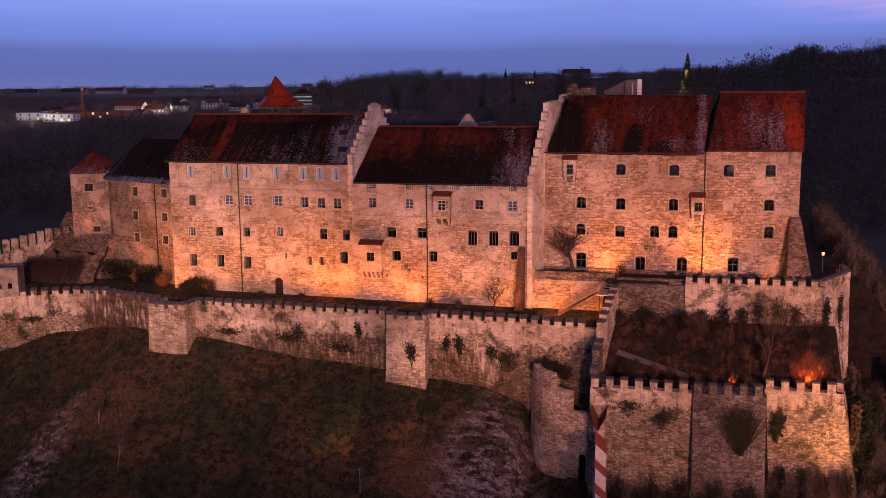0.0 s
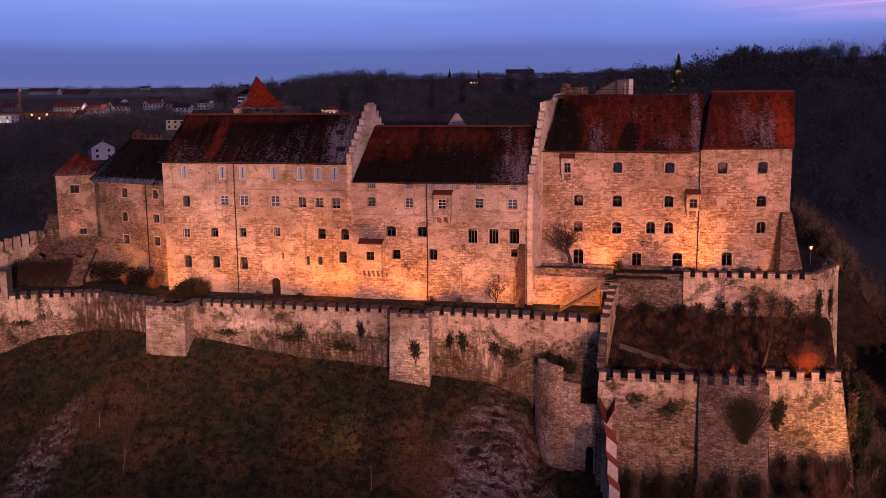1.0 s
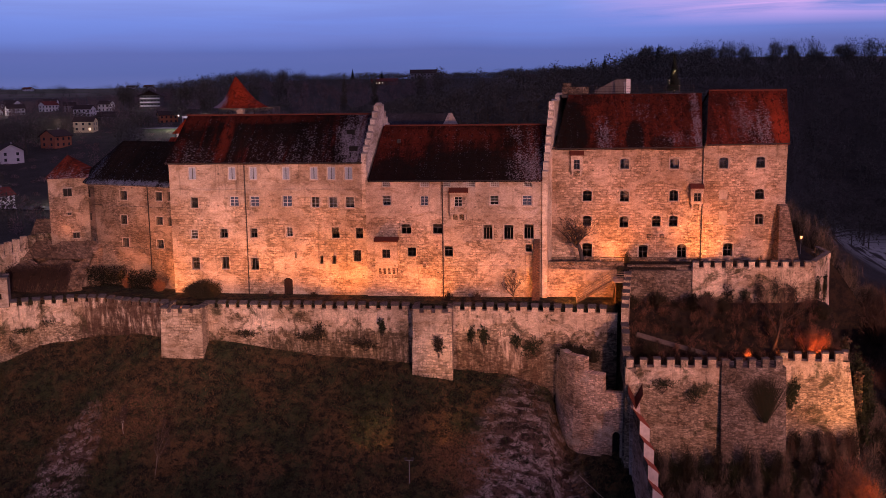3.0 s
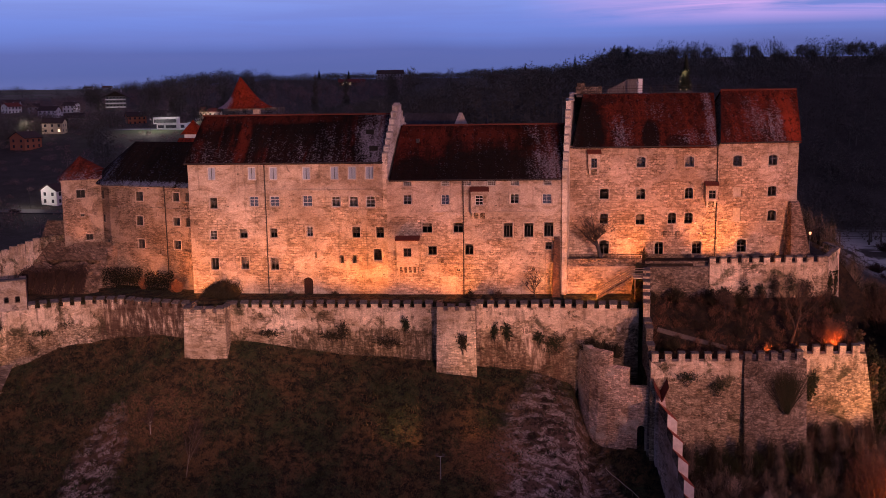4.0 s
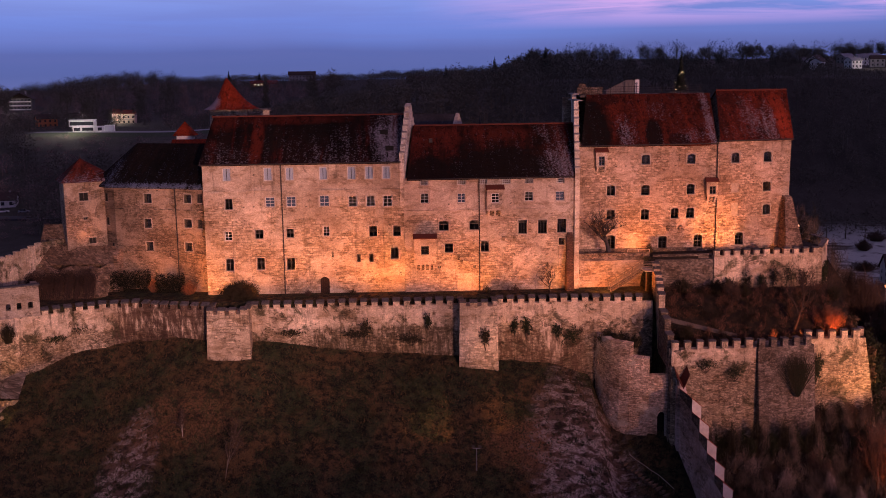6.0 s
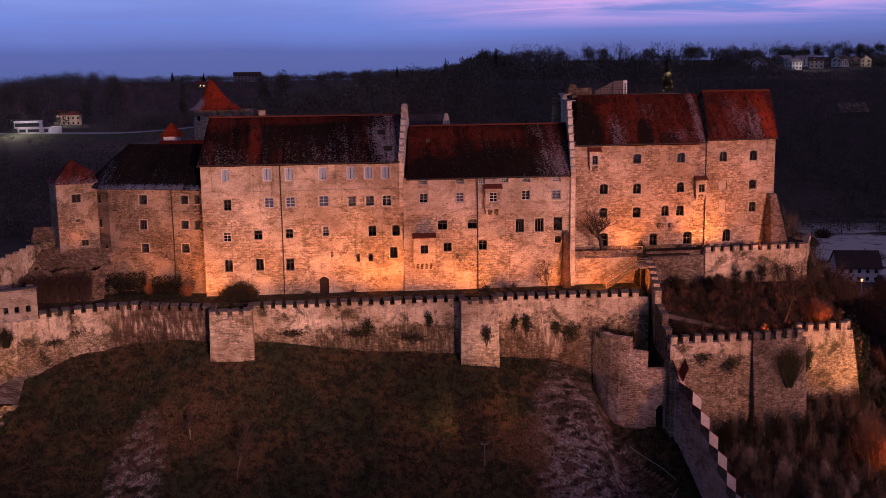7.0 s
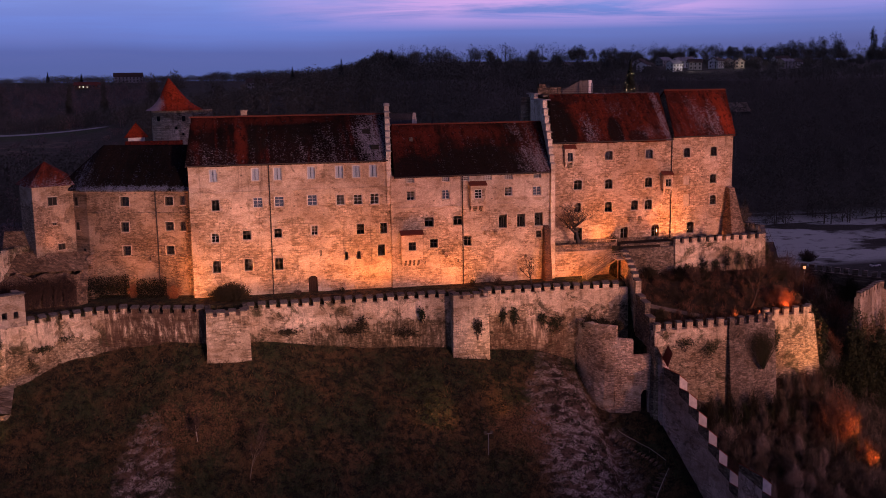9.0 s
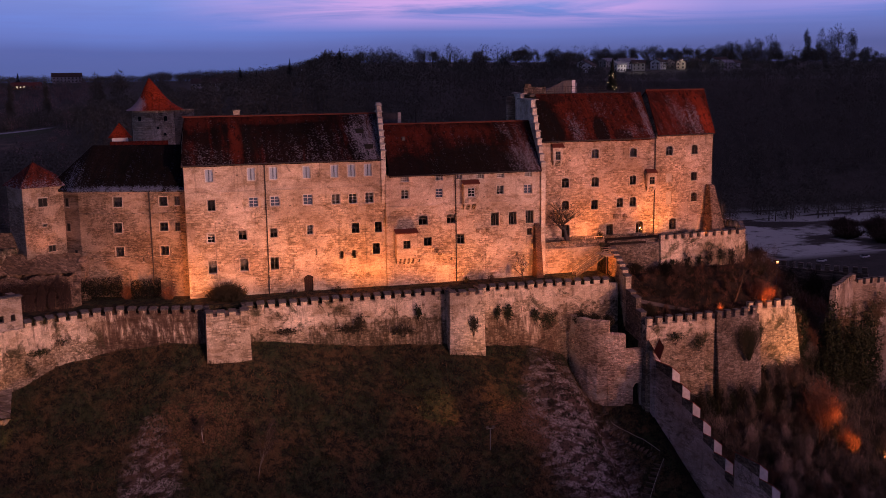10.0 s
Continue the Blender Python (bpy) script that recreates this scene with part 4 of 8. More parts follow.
# ---- outer walls ----


def run(points, top, depth, thick, mat, name, label, batter=0.06, wob=0.05, out=1.0, n_per=1.4, kind="structure"):
    """A wall along a line of (x, y); top and foot heights run from end to end. Its outer face is the line itself, leaning a little."""
    s = Shape()
    pts = []
    for (ax, ay), (bx, by) in zip(points, points[1:]):
        n = max(1, int(math.hypot(bx - ax, by - ay) / n_per))
        pts += [(ax + (bx - ax) * i / n, ay + (by - ay) * i / n) for i in range(n)]
    pts.append(points[-1])
    rows = []
    for i, (x, y) in enumerate(pts):
        a, b = pts[max(0, i - 1)], pts[min(len(pts) - 1, i + 1)]
        d = Vector((b[0] - a[0], b[1] - a[1])).normalized()
        nrm = Vector((d.y, -d.x)) * out
        zt, zf = top(x, y), depth(x, y)
        ring = []
        for q in (0.0, 0.25, 0.5, 0.75, 1.0):
            z = zf + (zt - zf) * q
            lean = batter * (zt - z) + (wob * noise.noise((x * 0.4, y * 0.4, z * 0.4)) if 0 < q < 1 else 0)
            ring.append((x + nrm.x * lean, y + nrm.y * lean, z))
        ring += [(x - nrm.x * thick, y - nrm.y * thick, zt), (x - nrm.x * thick, y - nrm.y * thick, zf)]
        rows.append(ring)
    m = len(rows[0])
    for r in rows:
        s.v += r
    for i in range(len(rows) - 1):
        for j in range(m):
            j2 = (j + 1) % m
            s.f.append((i * m + j, (i + 1) * m + j, (i + 1) * m + j2, i * m + j2))
    s.f.append(tuple(range(m)))
    s.f.append(tuple((len(rows) - 1) * m + j for j in reversed(range(m))))
    ob = part(name, s, mat, None, label)
    return tagged(ob, category="wall", kind=kind), pts


def merlons(parent, points, top, pitch, wide, high, thick, mat, cap, slant=0.28, out=1.0, lip=0.12, start=0.0, seed=0, drop=0.0):
    """Merlons with sloping caps at even steps along a wall's line, each one its own piece."""
    rng = random.Random(seed)
    segs = []
    for a, b in zip(points, points[1:]):
        segs.append((Vector(a), Vector(b), (Vector(b) - Vector(a)).length))
    total = sum(g[2] for g in segs)
    at = start + wide / 2
    while at < total - wide / 2 + 0.01:
        d, q = at, None
        for a, b, ln in segs:
            if d <= ln:
                q = (a, b, ln)
                break
            d -= ln
        if q is None:
            break
        a, b, ln = q
        p, t = a + (b - a) * d / ln, (b - a) / ln
        nrm = Vector((t.y, -t.x)) * out
        z, w = top(p.x, p.y), wide * rng.uniform(0.92, 1.06)
        h = high * rng.uniform(0.94, 1.06)
        def c(u, v, zz):
            return (p.x + t.x * u - nrm.x * v, p.y + t.y * u - nrm.y * v, zz)
        v0, v1 = -0.01, thick
        order = [(-w / 2, v0), (w / 2, v0), (w / 2, v1), (-w / 2, v1)] if out > 0 else [(-w / 2, v1), (w / 2, v1), (w / 2, v0), (-w / 2, v0)]
        m = part("merlon", Shape().prism([c(u, v, z - 0.05) for u, v in order], [c(u, v, z + h) for u, v in order]), mat, parent)
        e = lip
        lo, hi = z + h, z + h + slant
        o2 = [(-w / 2 - e * 0.5, v0 - e), (w / 2 + e * 0.5, v0 - e), (w / 2 + e * 0.5, v1 + e), (-w / 2 - e * 0.5, v1 + e)]
        base = [c(u, v, lo - (0.06 if v < 0 else -0.004)) for u, v in o2]
        tops = [c(u, v, (lo + 0.1 + rng.uniform(-0.02, 0.02)) if v < 0 else hi + rng.uniform(-0.03, 0.03)) for u, v in o2]
        if out < 0:
            base, tops = base[::-1], tops[::-1]
        part("cap", Shape().prism(base, tops), cap, m)
        at += pitch


def foot_of(x, y):
    return lawn(x, y) - 1.2


CURTAIN = [(-97.5, 112.0), (-92.2, 114.4), (-88.5, 116.4), (-84.5, 117.9), (-81.0, 117.9), (-77.0, 116.3), (-71.0, 115.2)]
top_w = lambda x, y: 21.55 + 0.06 * noise.noise((x * 0.2, y * 0.2, 0))
wall_a, _ = run(CURTAIN, top_w, foot_of, 1.1, STONE_W, "wall_outer_west", "weathered plastered rubble curtain wall with dark capped battlements")
merlons(wall_a, CURTAIN[1:], top_w, 1.42, 0.84, 0.62, 0.5, STONE_W, CAP, 0.36, lip=0.13, seed=3)
CURTAIN_B = [(-65.6, 115.1), (-38.5, 115.2)]
wall_b, _ = run(CURTAIN_B, top_w, foot_of, 1.1, STONE_W, "wall_outer_middle", "weathered rubble curtain wall with mossy foot and battlements")
merlons(wall_b, CURTAIN_B, top_w, 1.42, 0.84, 0.62, 0.5, STONE_W, CAP, 0.36, lip=0.13, seed=4)
CURTAIN_C = [(-33.5, 115.2), (-20.5, 114.9), (-12.9, 114.2)]
wall_c, _ = run(CURTAIN_C, top_w, lambda x, y: 9.0, 1.1, STONE_W, "wall_outer_east", "weathered rubble curtain wall with patchy plaster and battlements")
merlons(wall_c, CURTAIN_C, top_w, 1.42, 0.84, 0.62, 0.5, STONE_W, CAP, 0.36, lip=0.13, seed=5)


def wall_tower(name, x0, x1, y0, y1, foot, top, mat, label, flare=0.35, nip=0.0):
    """nip: how far the corners are worn back at the foot."""
    s = Shape()
    levels = 12
    rings = []
    for i in range(levels + 1):
        q = i / levels
        z, f = foot + (top - foot) * q, flare * (1 - q)
        w, n_ = 0.05, nip * max(0.0, 1 - i / 2.0) ** 2
        rings.append([(x0 + n_ - f * 0.5 + w * noise.noise((x0, z, 1)), y0 - f + w * noise.noise((z, 2, 2)), z), (x1 - n_ + f * 0.5 + w * noise.noise((x1, z, 3)), y0 - f + w * noise.noise((z, 9, 2)), z), (x1 + f * 0.2, y1, z), (x0 - f * 0.2, y1, z)])
    for a, b in zip(rings, rings[1:]):
        n = len(s.v)
        s.v += a + b
        s.f += [(n + i, n + (i + 1) % 4, n + 4 + (i + 1) % 4, n + 4 + i) for i in range(4)]
    s.face(*rings[-1])
    ob = part(name, s, mat, None, label)
    tagged(ob, category="wall tower", kind="structure")
    flat = lambda x, y: top
    line = [(x0, y1), (x0, y0), (x1, y0), (x1, y1)]
    merlons(ob, [(x0, y1), (x0, y0 + 0.6)], flat, 1.3, 0.8, 0.55, 0.5, mat, CAP, 0.28, seed=7)
    merlons(ob, [(x0, y0), (x1, y0)], flat, 1.42, 0.85, 0.55, 0.5, mat, CAP, 0.28, seed=8)
    merlons(ob, [(x1, y0 + 0.6), (x1, y1)], flat, 1.3, 0.8, 0.55, 0.5, mat, CAP, 0.28, seed=9)
    return ob


wall_tower("wall_tower_west", -70.9, -65.6, 112.4, 116.6, 14.2, 21.55, STONE_T, "square pale stone wall tower with plastered face", nip=0.6)
wall_tower("wall_tower_middle", -38.5, -33.6, 113.4, 116.6, 11.0, 21.6, STONE_T, "square ashlar wall tower with a climbing plant")

# round bastion by the postern: a drum, broken down in two steps towards the gap
ARC = [(-20.4, 115.0), (-20.2, 113.4), (-19.8, 111.8), (-19.2, 110.4), (-18.3, 109.2), (-17.2, 108.3)]
ragged = lambda top: (lambda x, y: top + 0.22 * noise.noise((1.7 * x, 1.7 * y, 2.0)))
run(ARC, ragged(17.45), lambda x, y: 4.0, 0.9, STONE_B, "wall_round_bastion", "broken round bastion of pale ashlar", 0.03, 0.06, n_per=0.7)
run([(-17.2, 108.3), (-16.2, 107.8), (-15.0, 107.4)], ragged(15.7), lambda x, y: 4.0, 1.3, STONE_B, "wall_round_bastion_front", "lower broken front of the round bastion", 0.03, 0.05, n_per=0.7)
for (x0, y0), (x1, y1), foot in (((-15.0, 107.42), (-13.85, 107.2), 4.0), ((-13.85, 107.2), (-12.95, 107.05), 8.75), ((-12.95, 107.05), (-12.45, 106.95), 4.0)):
    run([(x0, y0), (x1, y1)], ragged(13.6), lambda x, y, f=foot: f, 0.9, STONE_B, "wall_round_bastion_flank", "broken flank of the round bastion round its postern", 0.0, 0.0, n_per=0.6)
postern = Shape()
for i in range(8):
    a0, a1 = math.pi * i / 8, math.pi * (i + 1) / 8
    ring_ = [(-13.4 + r * math.cos(w), 8.3 + r * math.sin(w)) for r, w in ((0.46, a0), (0.62, a0), (0.62, a1), (0.46, a1))]
    postern.prism([(x, 106.93, z) for x, z in ring_], [(x, 107.25, z) for x, z in ring_])
tagged(part("trim_postern", postern, STONE_T, None, "pale arch stones over the postern"), category="trim", kind="structure")
# near-black panel painted as the shade inside the postern opening
tagged(part("door_shade_panel", Shape().box(-13.9, -12.9, 107.75, 107.85, 5.0, 8.8), ROOM, None, "near-black panel for the shade inside the postern"), category="door", kind="structure")

# lower bastion
top_k = lambda x, y: 17.0
KA = [(-12.5, 106.2), (-1.5, 106.5)]
KB = [(-1.5, 106.2), (6.1, 107.2)]
KC = [(6.0, 109.9), (14.0, 109.9)]
ka, _ = run(KA, top_k, lambda x, y: 2.0, 1.2, STONE_K, "wall_bastion_west", "tall rubble bastion wall with ivy and square battlements", 0.04)
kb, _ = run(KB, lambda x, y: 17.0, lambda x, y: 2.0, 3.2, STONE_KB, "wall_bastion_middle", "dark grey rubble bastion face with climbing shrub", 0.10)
kc, _ = run(KC, top_k, lambda x, y: 2.0, 1.2, STONE_K, "wall_bastion_east", "floodlit rubble bastion wall with square battlements", 0.03)
kd, _ = run([(14.0, 109.85), (15.3, 116.0), (15.2, 121.5)], lambda x, y: 17.0 if y < 112 else 15.0, lambda x, y: 2.0, 1.0, STONE_K, "wall_bastion_return", "return wall of the bastion overgrown with ivy", 0.16)
for w_, line, mat, sd in ((ka, KA, STONE_K, 11), (kb, KB, STONE_KB, 12), (kc, KC, STONE_K, 13), (kd, [(14.0, 110.4), (14.4, 112.6)], STONE_K, 14)):
    merlons(w_, line, lambda x, y: 17.0, 1.58, 0.82, 1.0, 0.6, mat, CAP, 0.12, lip=0.06, start=0.1, seed=sd)
# darker rubble puts the deep shade of this gap into the wall colour
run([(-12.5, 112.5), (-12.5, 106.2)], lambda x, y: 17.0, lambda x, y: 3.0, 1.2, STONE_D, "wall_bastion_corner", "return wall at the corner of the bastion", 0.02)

# stepped wall climbing from the bastion to the terrace
def stepped(points, tops, thick, mat, cap, name, label, foot, cap_drop=0.35):
    ob, first = None, True
    s = Shape()
    pieces = []
    for (a, b), z in zip(zip(points, points[1:]), tops):
        a, b = Vector(a), Vector(b)
        t = (b - a).normalized()
        n = Vector((t.y, -t.x)) * thick / 2
        quad = [a - n, a + n, b + n, b - n]
        if (quad[1] - quad[0]).cross(quad[2] - quad[1]) < 0:
            quad = quad[::-1]
        s.prism([(p.x, p.y, foot(p.x, p.y)) for p in quad], [(p.x, p.y, z) for p in quad])
        pieces.append((a, b, t, n * 1.18, z))
    ob = tagged(part(name, s, mat, None, label), category="wall", kind="structure")
    for a, b, t, n, z in pieces:
        quad = [(a - n, 0.35), (a + n, 0.35), (b + n, 0.0), (b - n, 0.0)]
        if (quad[1][0] - quad[0][0]).cross(quad[2][0] - quad[1][0]) < 0:
            quad = quad[::-1]
        part("cap", Shape().prism([(p.x, p.y, z - 0.02) for p, h in quad], [(p.x, p.y, z + 0.12 + h * cap_drop) for p, h in quad]), cap, ob)
    return ob


def even(a, b, n):
    return [(a[0] + (b[0] - a[0]) * i / n, a[1] + (b[1] - a[1]) * i / n) for i in range(n + 1)]


stepped(even((-11.2, 119.8), (-12.2, 112.2), 6), [25.7, 25.2, 24.7, 24.1, 23.5, 22.8], 0.8, STONE_T, CAP, "wall_stepped_upper", "narrow stepped rubble wall climbing to the terrace", lambda x, y: 15.5)
# darker rubble here paints the shade below the upper steps
stepped(even((-12.2, 112.2), (-12.3, 107.4), 3), [20.8, 20.3, 18.6], 0.8, STONE_D, CAP, "wall_stepped_lower", "narrow stepped rubble wall above the bastion", lambda x, y: 15.0)

# stepped parapet wall running down the slope, limewashed risers lightened as if floodlit, and two tile slabs at its
# head
DY = [104.9, 101.2, 98.98, 96.76, 94.54, 92.32, 90.1, 88.4, 84.0, 81.8, 79.6]
DW = [(-10.95 + 0.118 * (103.4 - y), y) for y in DY]
DT = [12.3, 10.55, 8.8, 7.05, 5.3, 3.55, 1.8, 4.9, 3.1, 1.3]
DROP = 0.95
body, blocks = Shape(), []
for (ax, ay), (bx, by), zt in zip(DW, DW[1:], DT):
    foot = [lawn(ax, ay) - 3.0, lawn(bx, by) - 3.0]
    plan = [(bx - 0.57, by), (bx + 0.57, by), (ax + 0.57, ay), (ax - 0.57, ay)]
    low = [zt - 1.6, zt - 1.6 - DROP, zt - 0.9 - DROP, zt - 0.9]
    body.prism([(x, y, foot[1] if i < 2 else foot[0]) for i, (x, y) in enumerate(plan)], [(x, y, z) for (x, y), z in zip(plan, low)])
    blocks.append((plan, low, zt, bx, by))
body.prism([(-11.95, 104.9, 2.0), (-10.8, 104.9, 2.0), (-10.8, 106.2, 2.0), (-11.95, 106.2, 2.0)], [(-11.95, 104.9, 12.6), (-10.8, 104.9, 11.9), (-10.8, 106.2, 12.9), (-11.95, 106.2, 13.6)])
dwall = tagged(part("wall_descending", body, STONE_P, None, "rough plastered stepped parapet wall running down the slope"), category="wall", kind="structure")
for plan, low, zt, bx, by in blocks:
    tops = [zt, zt - DROP, zt - DROP, zt]
    m_ = part("merlon", Shape().prism([(x, y, z + 0.004) for (x, y), z in zip(plan, low)], [(x, y, z) for (x, y), z in zip(plan, tops)]), STONE_D, dwall, "dark rubble stepped merlon")
    # its clay cap falls away to the east
    lip = [(-0.05, -0.1), (0.1, -0.1), (0.1, 0.0), (-0.05, 0.0)]
    q_ = [(x + dx, y + dy, z + 0.004 - 0.9 * dx) for (x, y), z, (dx, dy) in zip(plan, tops, lip)]
    part("cap", Shape().prism(q_, [(x, y, z + 0.11) for x, y, z in q_]), BRIGHT_CLAY, m_, "clay-tiled cap falling to one side")
    if zt != 1.8:
        # thin pale facing paints the light on the south fronts of the steps
        part("riser_face", Shape().prism([(bx - 0.56, by - 0.08, zt - 2.0), (bx + 0.56, by - 0.08, zt - 2.0 - DROP), (bx + 0.56, by - 0.004, zt - 2.0 - DROP), (bx - 0.56, by - 0.004, zt - 2.0)],
                                         [(bx - 0.56, by - 0.06, zt - 0.02), (bx + 0.56, by - 0.06, zt - DROP - 0.02), (bx + 0.56, by - 0.004, zt - DROP - 0.02), (bx - 0.56, by - 0.004, zt - 0.02)]), LIT_LIME, m_, "pale limewash step face, lightened in colour for the floodlight")
for sg in (-1, 1):
    lo_, hi_ = [(-11.4, 104.3, 12.5), (-11.4, 106.0, 13.3)], [(-11.4 + sg * 0.85, 104.7, 14.1), (-11.4 + sg * 0.85, 106.1, 14.9)]
    q_ = [lo_[0], hi_[0], hi_[1], lo_[1]][::sg]
    part("tile_slab", Shape().prism(q_, [(x, y - 0.03, z + 0.16) for x, y, z in q_]), RED_CAP, dwall, "tilted red tile slab")


# upper terrace
TA = [(-11.0, 119.8), (-3.0, 119.9)]
run(TA, lambda x, y: 26.0, lambda x, y: 20.0, 0.8, STONE_D, "wall_terrace_west", "dark rubble retaining wall of the upper terrace", 0.03)
TB = [(-3.0, 119.7), (12.4, 120.6)]
tb, _ = run(TB, lambda x, y: 26.4, lambda x, y: 19.5, 0.8, STONE_K, "wall_terrace_east", "rubble terrace wall with battlements and climbing shrubs", 0.04)
merlons(tb, TB, lambda x, y: 26.4, 1.42, 0.8, 0.75, 0.55, STONE_K, CAP, 0.12, lip=0.06, seed=21)
TC = [(12.4, 120.6), (16.2, 127.5), (16.0, 133.0)]
tc, _ = run(TC, lambda x, y: 26.4, lambda x, y: 14.0, 0.8, STONE_K, "wall_terrace_return", "terrace wall turning the corner, hung with ivy", 0.03)
merlons(tc, TC, lambda x, y: 26.4, 1.42, 0.8, 0.75, 0.55, STONE_K, CAP, 0.12, lip=0.06, start=0.5, seed=22)
# orange-lit retaining wall under the courtyard
run([(-22.2, 120.9), (-11.4, 120.9)], lambda x, y: 25.9, lambda x, y: 21.0, 0.8, STONE_R, "wall_courtyard", "coursed stone retaining wall below the courtyard", 0.0)

# ---- castle buildings ----
def shifted(wins, dz):
    return [(x, z - dz, w, h) for x, z, w, h in wins]


# west palace
B = 22.0
west = thing("palace_building", -72.6, 121.6, B, math.degrees(math.atan2(-0.6, 27.2)), "four-storey plastered stone palace wing with a frosted tile roof", "castle building")
W1 = [(x, 38.56, 1.06, 1.71) for x in (3.54, 9.03, 11.96, 16.43, 20.23, 22.59, 24.9)]
W2 = [(3.67, 34.6, 1.01, 1.5), (9.2, 34.79, 1.24, 1.35), (12.04, 34.81, 1.24, 1.38), (16.5, 34.84, 1.3, 1.46), (20.31, 34.75, 1.12, 1.44), (22.72, 34.73, 1.17, 1.42), (25.0, 34.72, 1.22, 1.5)]
W3 = [(3.42, 30.25, 1.0, 1.28), (7.57, 30.43, 1.08, 1.28), (11.73, 30.51, 1.0, 1.28), (16.65, 30.68, 0.87, 1.34), (22.97, 30.61, 1.06, 1.47), (26.19, 30.59, 1.0, 1.47)]
W4 = [(17.41, 27.52, 0.26, 0.81), (20.94, 26.96, 0.47, 1.15), (22.64, 26.96, 0.53, 1.15), (25.82, 27.55, 1.06, 1.55), (3.45, 26.29, 1.08, 1.7), (7.62, 26.38, 1.08, 1.7), (11.69, 26.29, 1.14, 1.7)]
DOOR = (16.23, 23.3, 1.25, 2.3)
allw = [shifted(w, B) for w in (W1, W2, W3, W4)]
part("wall", pierced(0.32, 27.2, -1.0, 40.1 - B, 0.9, [w for g in allw for w in g] + shifted([DOOR], B)), STONE_L, west)
part("wall", Shape().box(0.32, 1.2, 0.9, 13.4, -1, 40.1 - B), STONE_L, west)
part("wall", Shape().box(0, 27.2, 13.4, 14.2, -1, 40.1 - B), STONE_L, west)
# near-black floors put the rooms' darkness into the colour
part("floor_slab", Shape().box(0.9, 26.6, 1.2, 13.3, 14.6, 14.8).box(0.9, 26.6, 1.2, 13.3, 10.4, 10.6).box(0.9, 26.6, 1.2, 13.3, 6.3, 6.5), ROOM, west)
for w in allw[0]:
    window(west, *w, "blind", 0.16)
for w, st in zip(allw[1], ("cross", "pale", "pale", "pale", "pale4", "pale4", "pale4")):
    window(west, *w, st, 0.2)
for w, st in zip(allw[2], ("pale4", "cross", "cross", "pale4", "dark", "dark")):
    window(west, *w, st, 0.25)
for w, st in zip(allw[3], ("slit", "slit", "slit", "dark", "cross", "cross", "cross")):
    window(west, *w, st, 0.28, surround=w[2] > 0.6)
dx, dz, dw_, dh = DOOR[0], DOOR[1] - B, DOOR[2], DOOR[3]
ds = Shape()
for i in range(5):
    ds.box(dx - dw_ / 2 + i * dw_ / 5 + 0.008, dx - dw_ / 2 + (i + 1) * dw_ / 5 - 0.008, 0.3, 0.36, dz - dh / 2, dz + dh / 2)
dr = part("door", ds, DOOR_WOOD, west, "brown plank door in an arched opening")
k8 = [(dx - dw_ / 2 + dw_ * i / 8, dz + dh / 2 - 0.35 * (2 * i / 8 - 1) ** 2) for i in range(9)]
ls = Shape()
for (a, za), (b, zb) in zip(k8, k8[1:]):
    ls.prism([(a, 0.004, za), (b, 0.004, zb), (b, 0.29, zb), (a, 0.29, za)], [(a, 0.004, dz + dh / 2), (b, 0.004, dz + dh / 2), (b, 0.29, dz + dh / 2), (a, 0.29, dz + dh / 2)])
part("lintel", ls, LIME, dr)
string_course(west, 0.32, 27.1, 36.25 - B, STONE_L, 0.14, 3)
part("cornice", Shape().box(0.22, 27.2, -0.16, -0.004, 39.75 - B, 40.05 - B), LIME, west)
pipe(west, 10.8, 0.0, 40.0 - B)
part("roof", slope(0.0, 26.7, -0.45, 40.0 - B, 6.7, 46.1 - B, seed=1, skew0=0.9, skew1=-0.95), TILE_L, west, "dark clay tile roof streaked with hoar frost")
part("roof", slope(0.0, 26.7, 14.6, 40.0 - B, 6.7, 46.1 - B, seed=2, skew0=0.9, skew1=-0.95), TILE_L, west)
part("gable", Shape().prism([(0.2, 0.9, 40.1 - B), (0.7, 0.9, 40.1 - B), (0.7, 13.4, 40.1 - B), (0.2, 13.4, 40.1 - B)], [(0.9, 6.6, 45.7 - B), (1.3, 6.6, 45.7 - B), (1.3, 6.8, 45.7 - B), (0.9, 6.8, 45.7 - B)]), STONE_L, west)
part("ridge_tiles", ridge(0.7, 27.6, 6.7, 46.1 - B), RED_CAP, west, "red clay ridge tiles")
part("gutter", Shape().tube([(0.0, -0.55, 39.95 - B), (26.9, -0.55, 39.97 - B)], [0.09, 0.09], 6), COPPER, west)
part("chimney", Shape().box(7.6, 8.5, 7.6, 8.4, 44.6 - B, 46.8 - B).box(7.5, 8.6, 7.5, 8.5, 46.8 - B, 46.95 - B), STONE_S, west, "small square chimney stack")
for x, q in ((25.4, 0.28), (24.6, 0.62)):
    y, z = -0.45 + 7.15 * (q if x > 25 else q), 40.0 + 6.1 * q
    sk = part("skylight", Shape().box(x - 0.55, x + 0.55, y - 0.35, y + 0.45, z - B - 0.3, z - B + 0.32), ROOM, west, "dark hooded roof hatch")
prof = []
n_st = 8
for i in range(n_st):
    a, b = -0.25 + 6.4 * i / n_st, -0.25 + 6.4 * (i + 1) / n_st
    prof.append((a, b, 40.6 - B + 6.9 * (i + 0.6) / n_st))
back = [(6.9 + 6.4 * i / n_st + 0.0, 6.9 + 6.4 * (i + 1) / n_st, prof[n_st - 1 - i][2]) for i in range(n_st)]
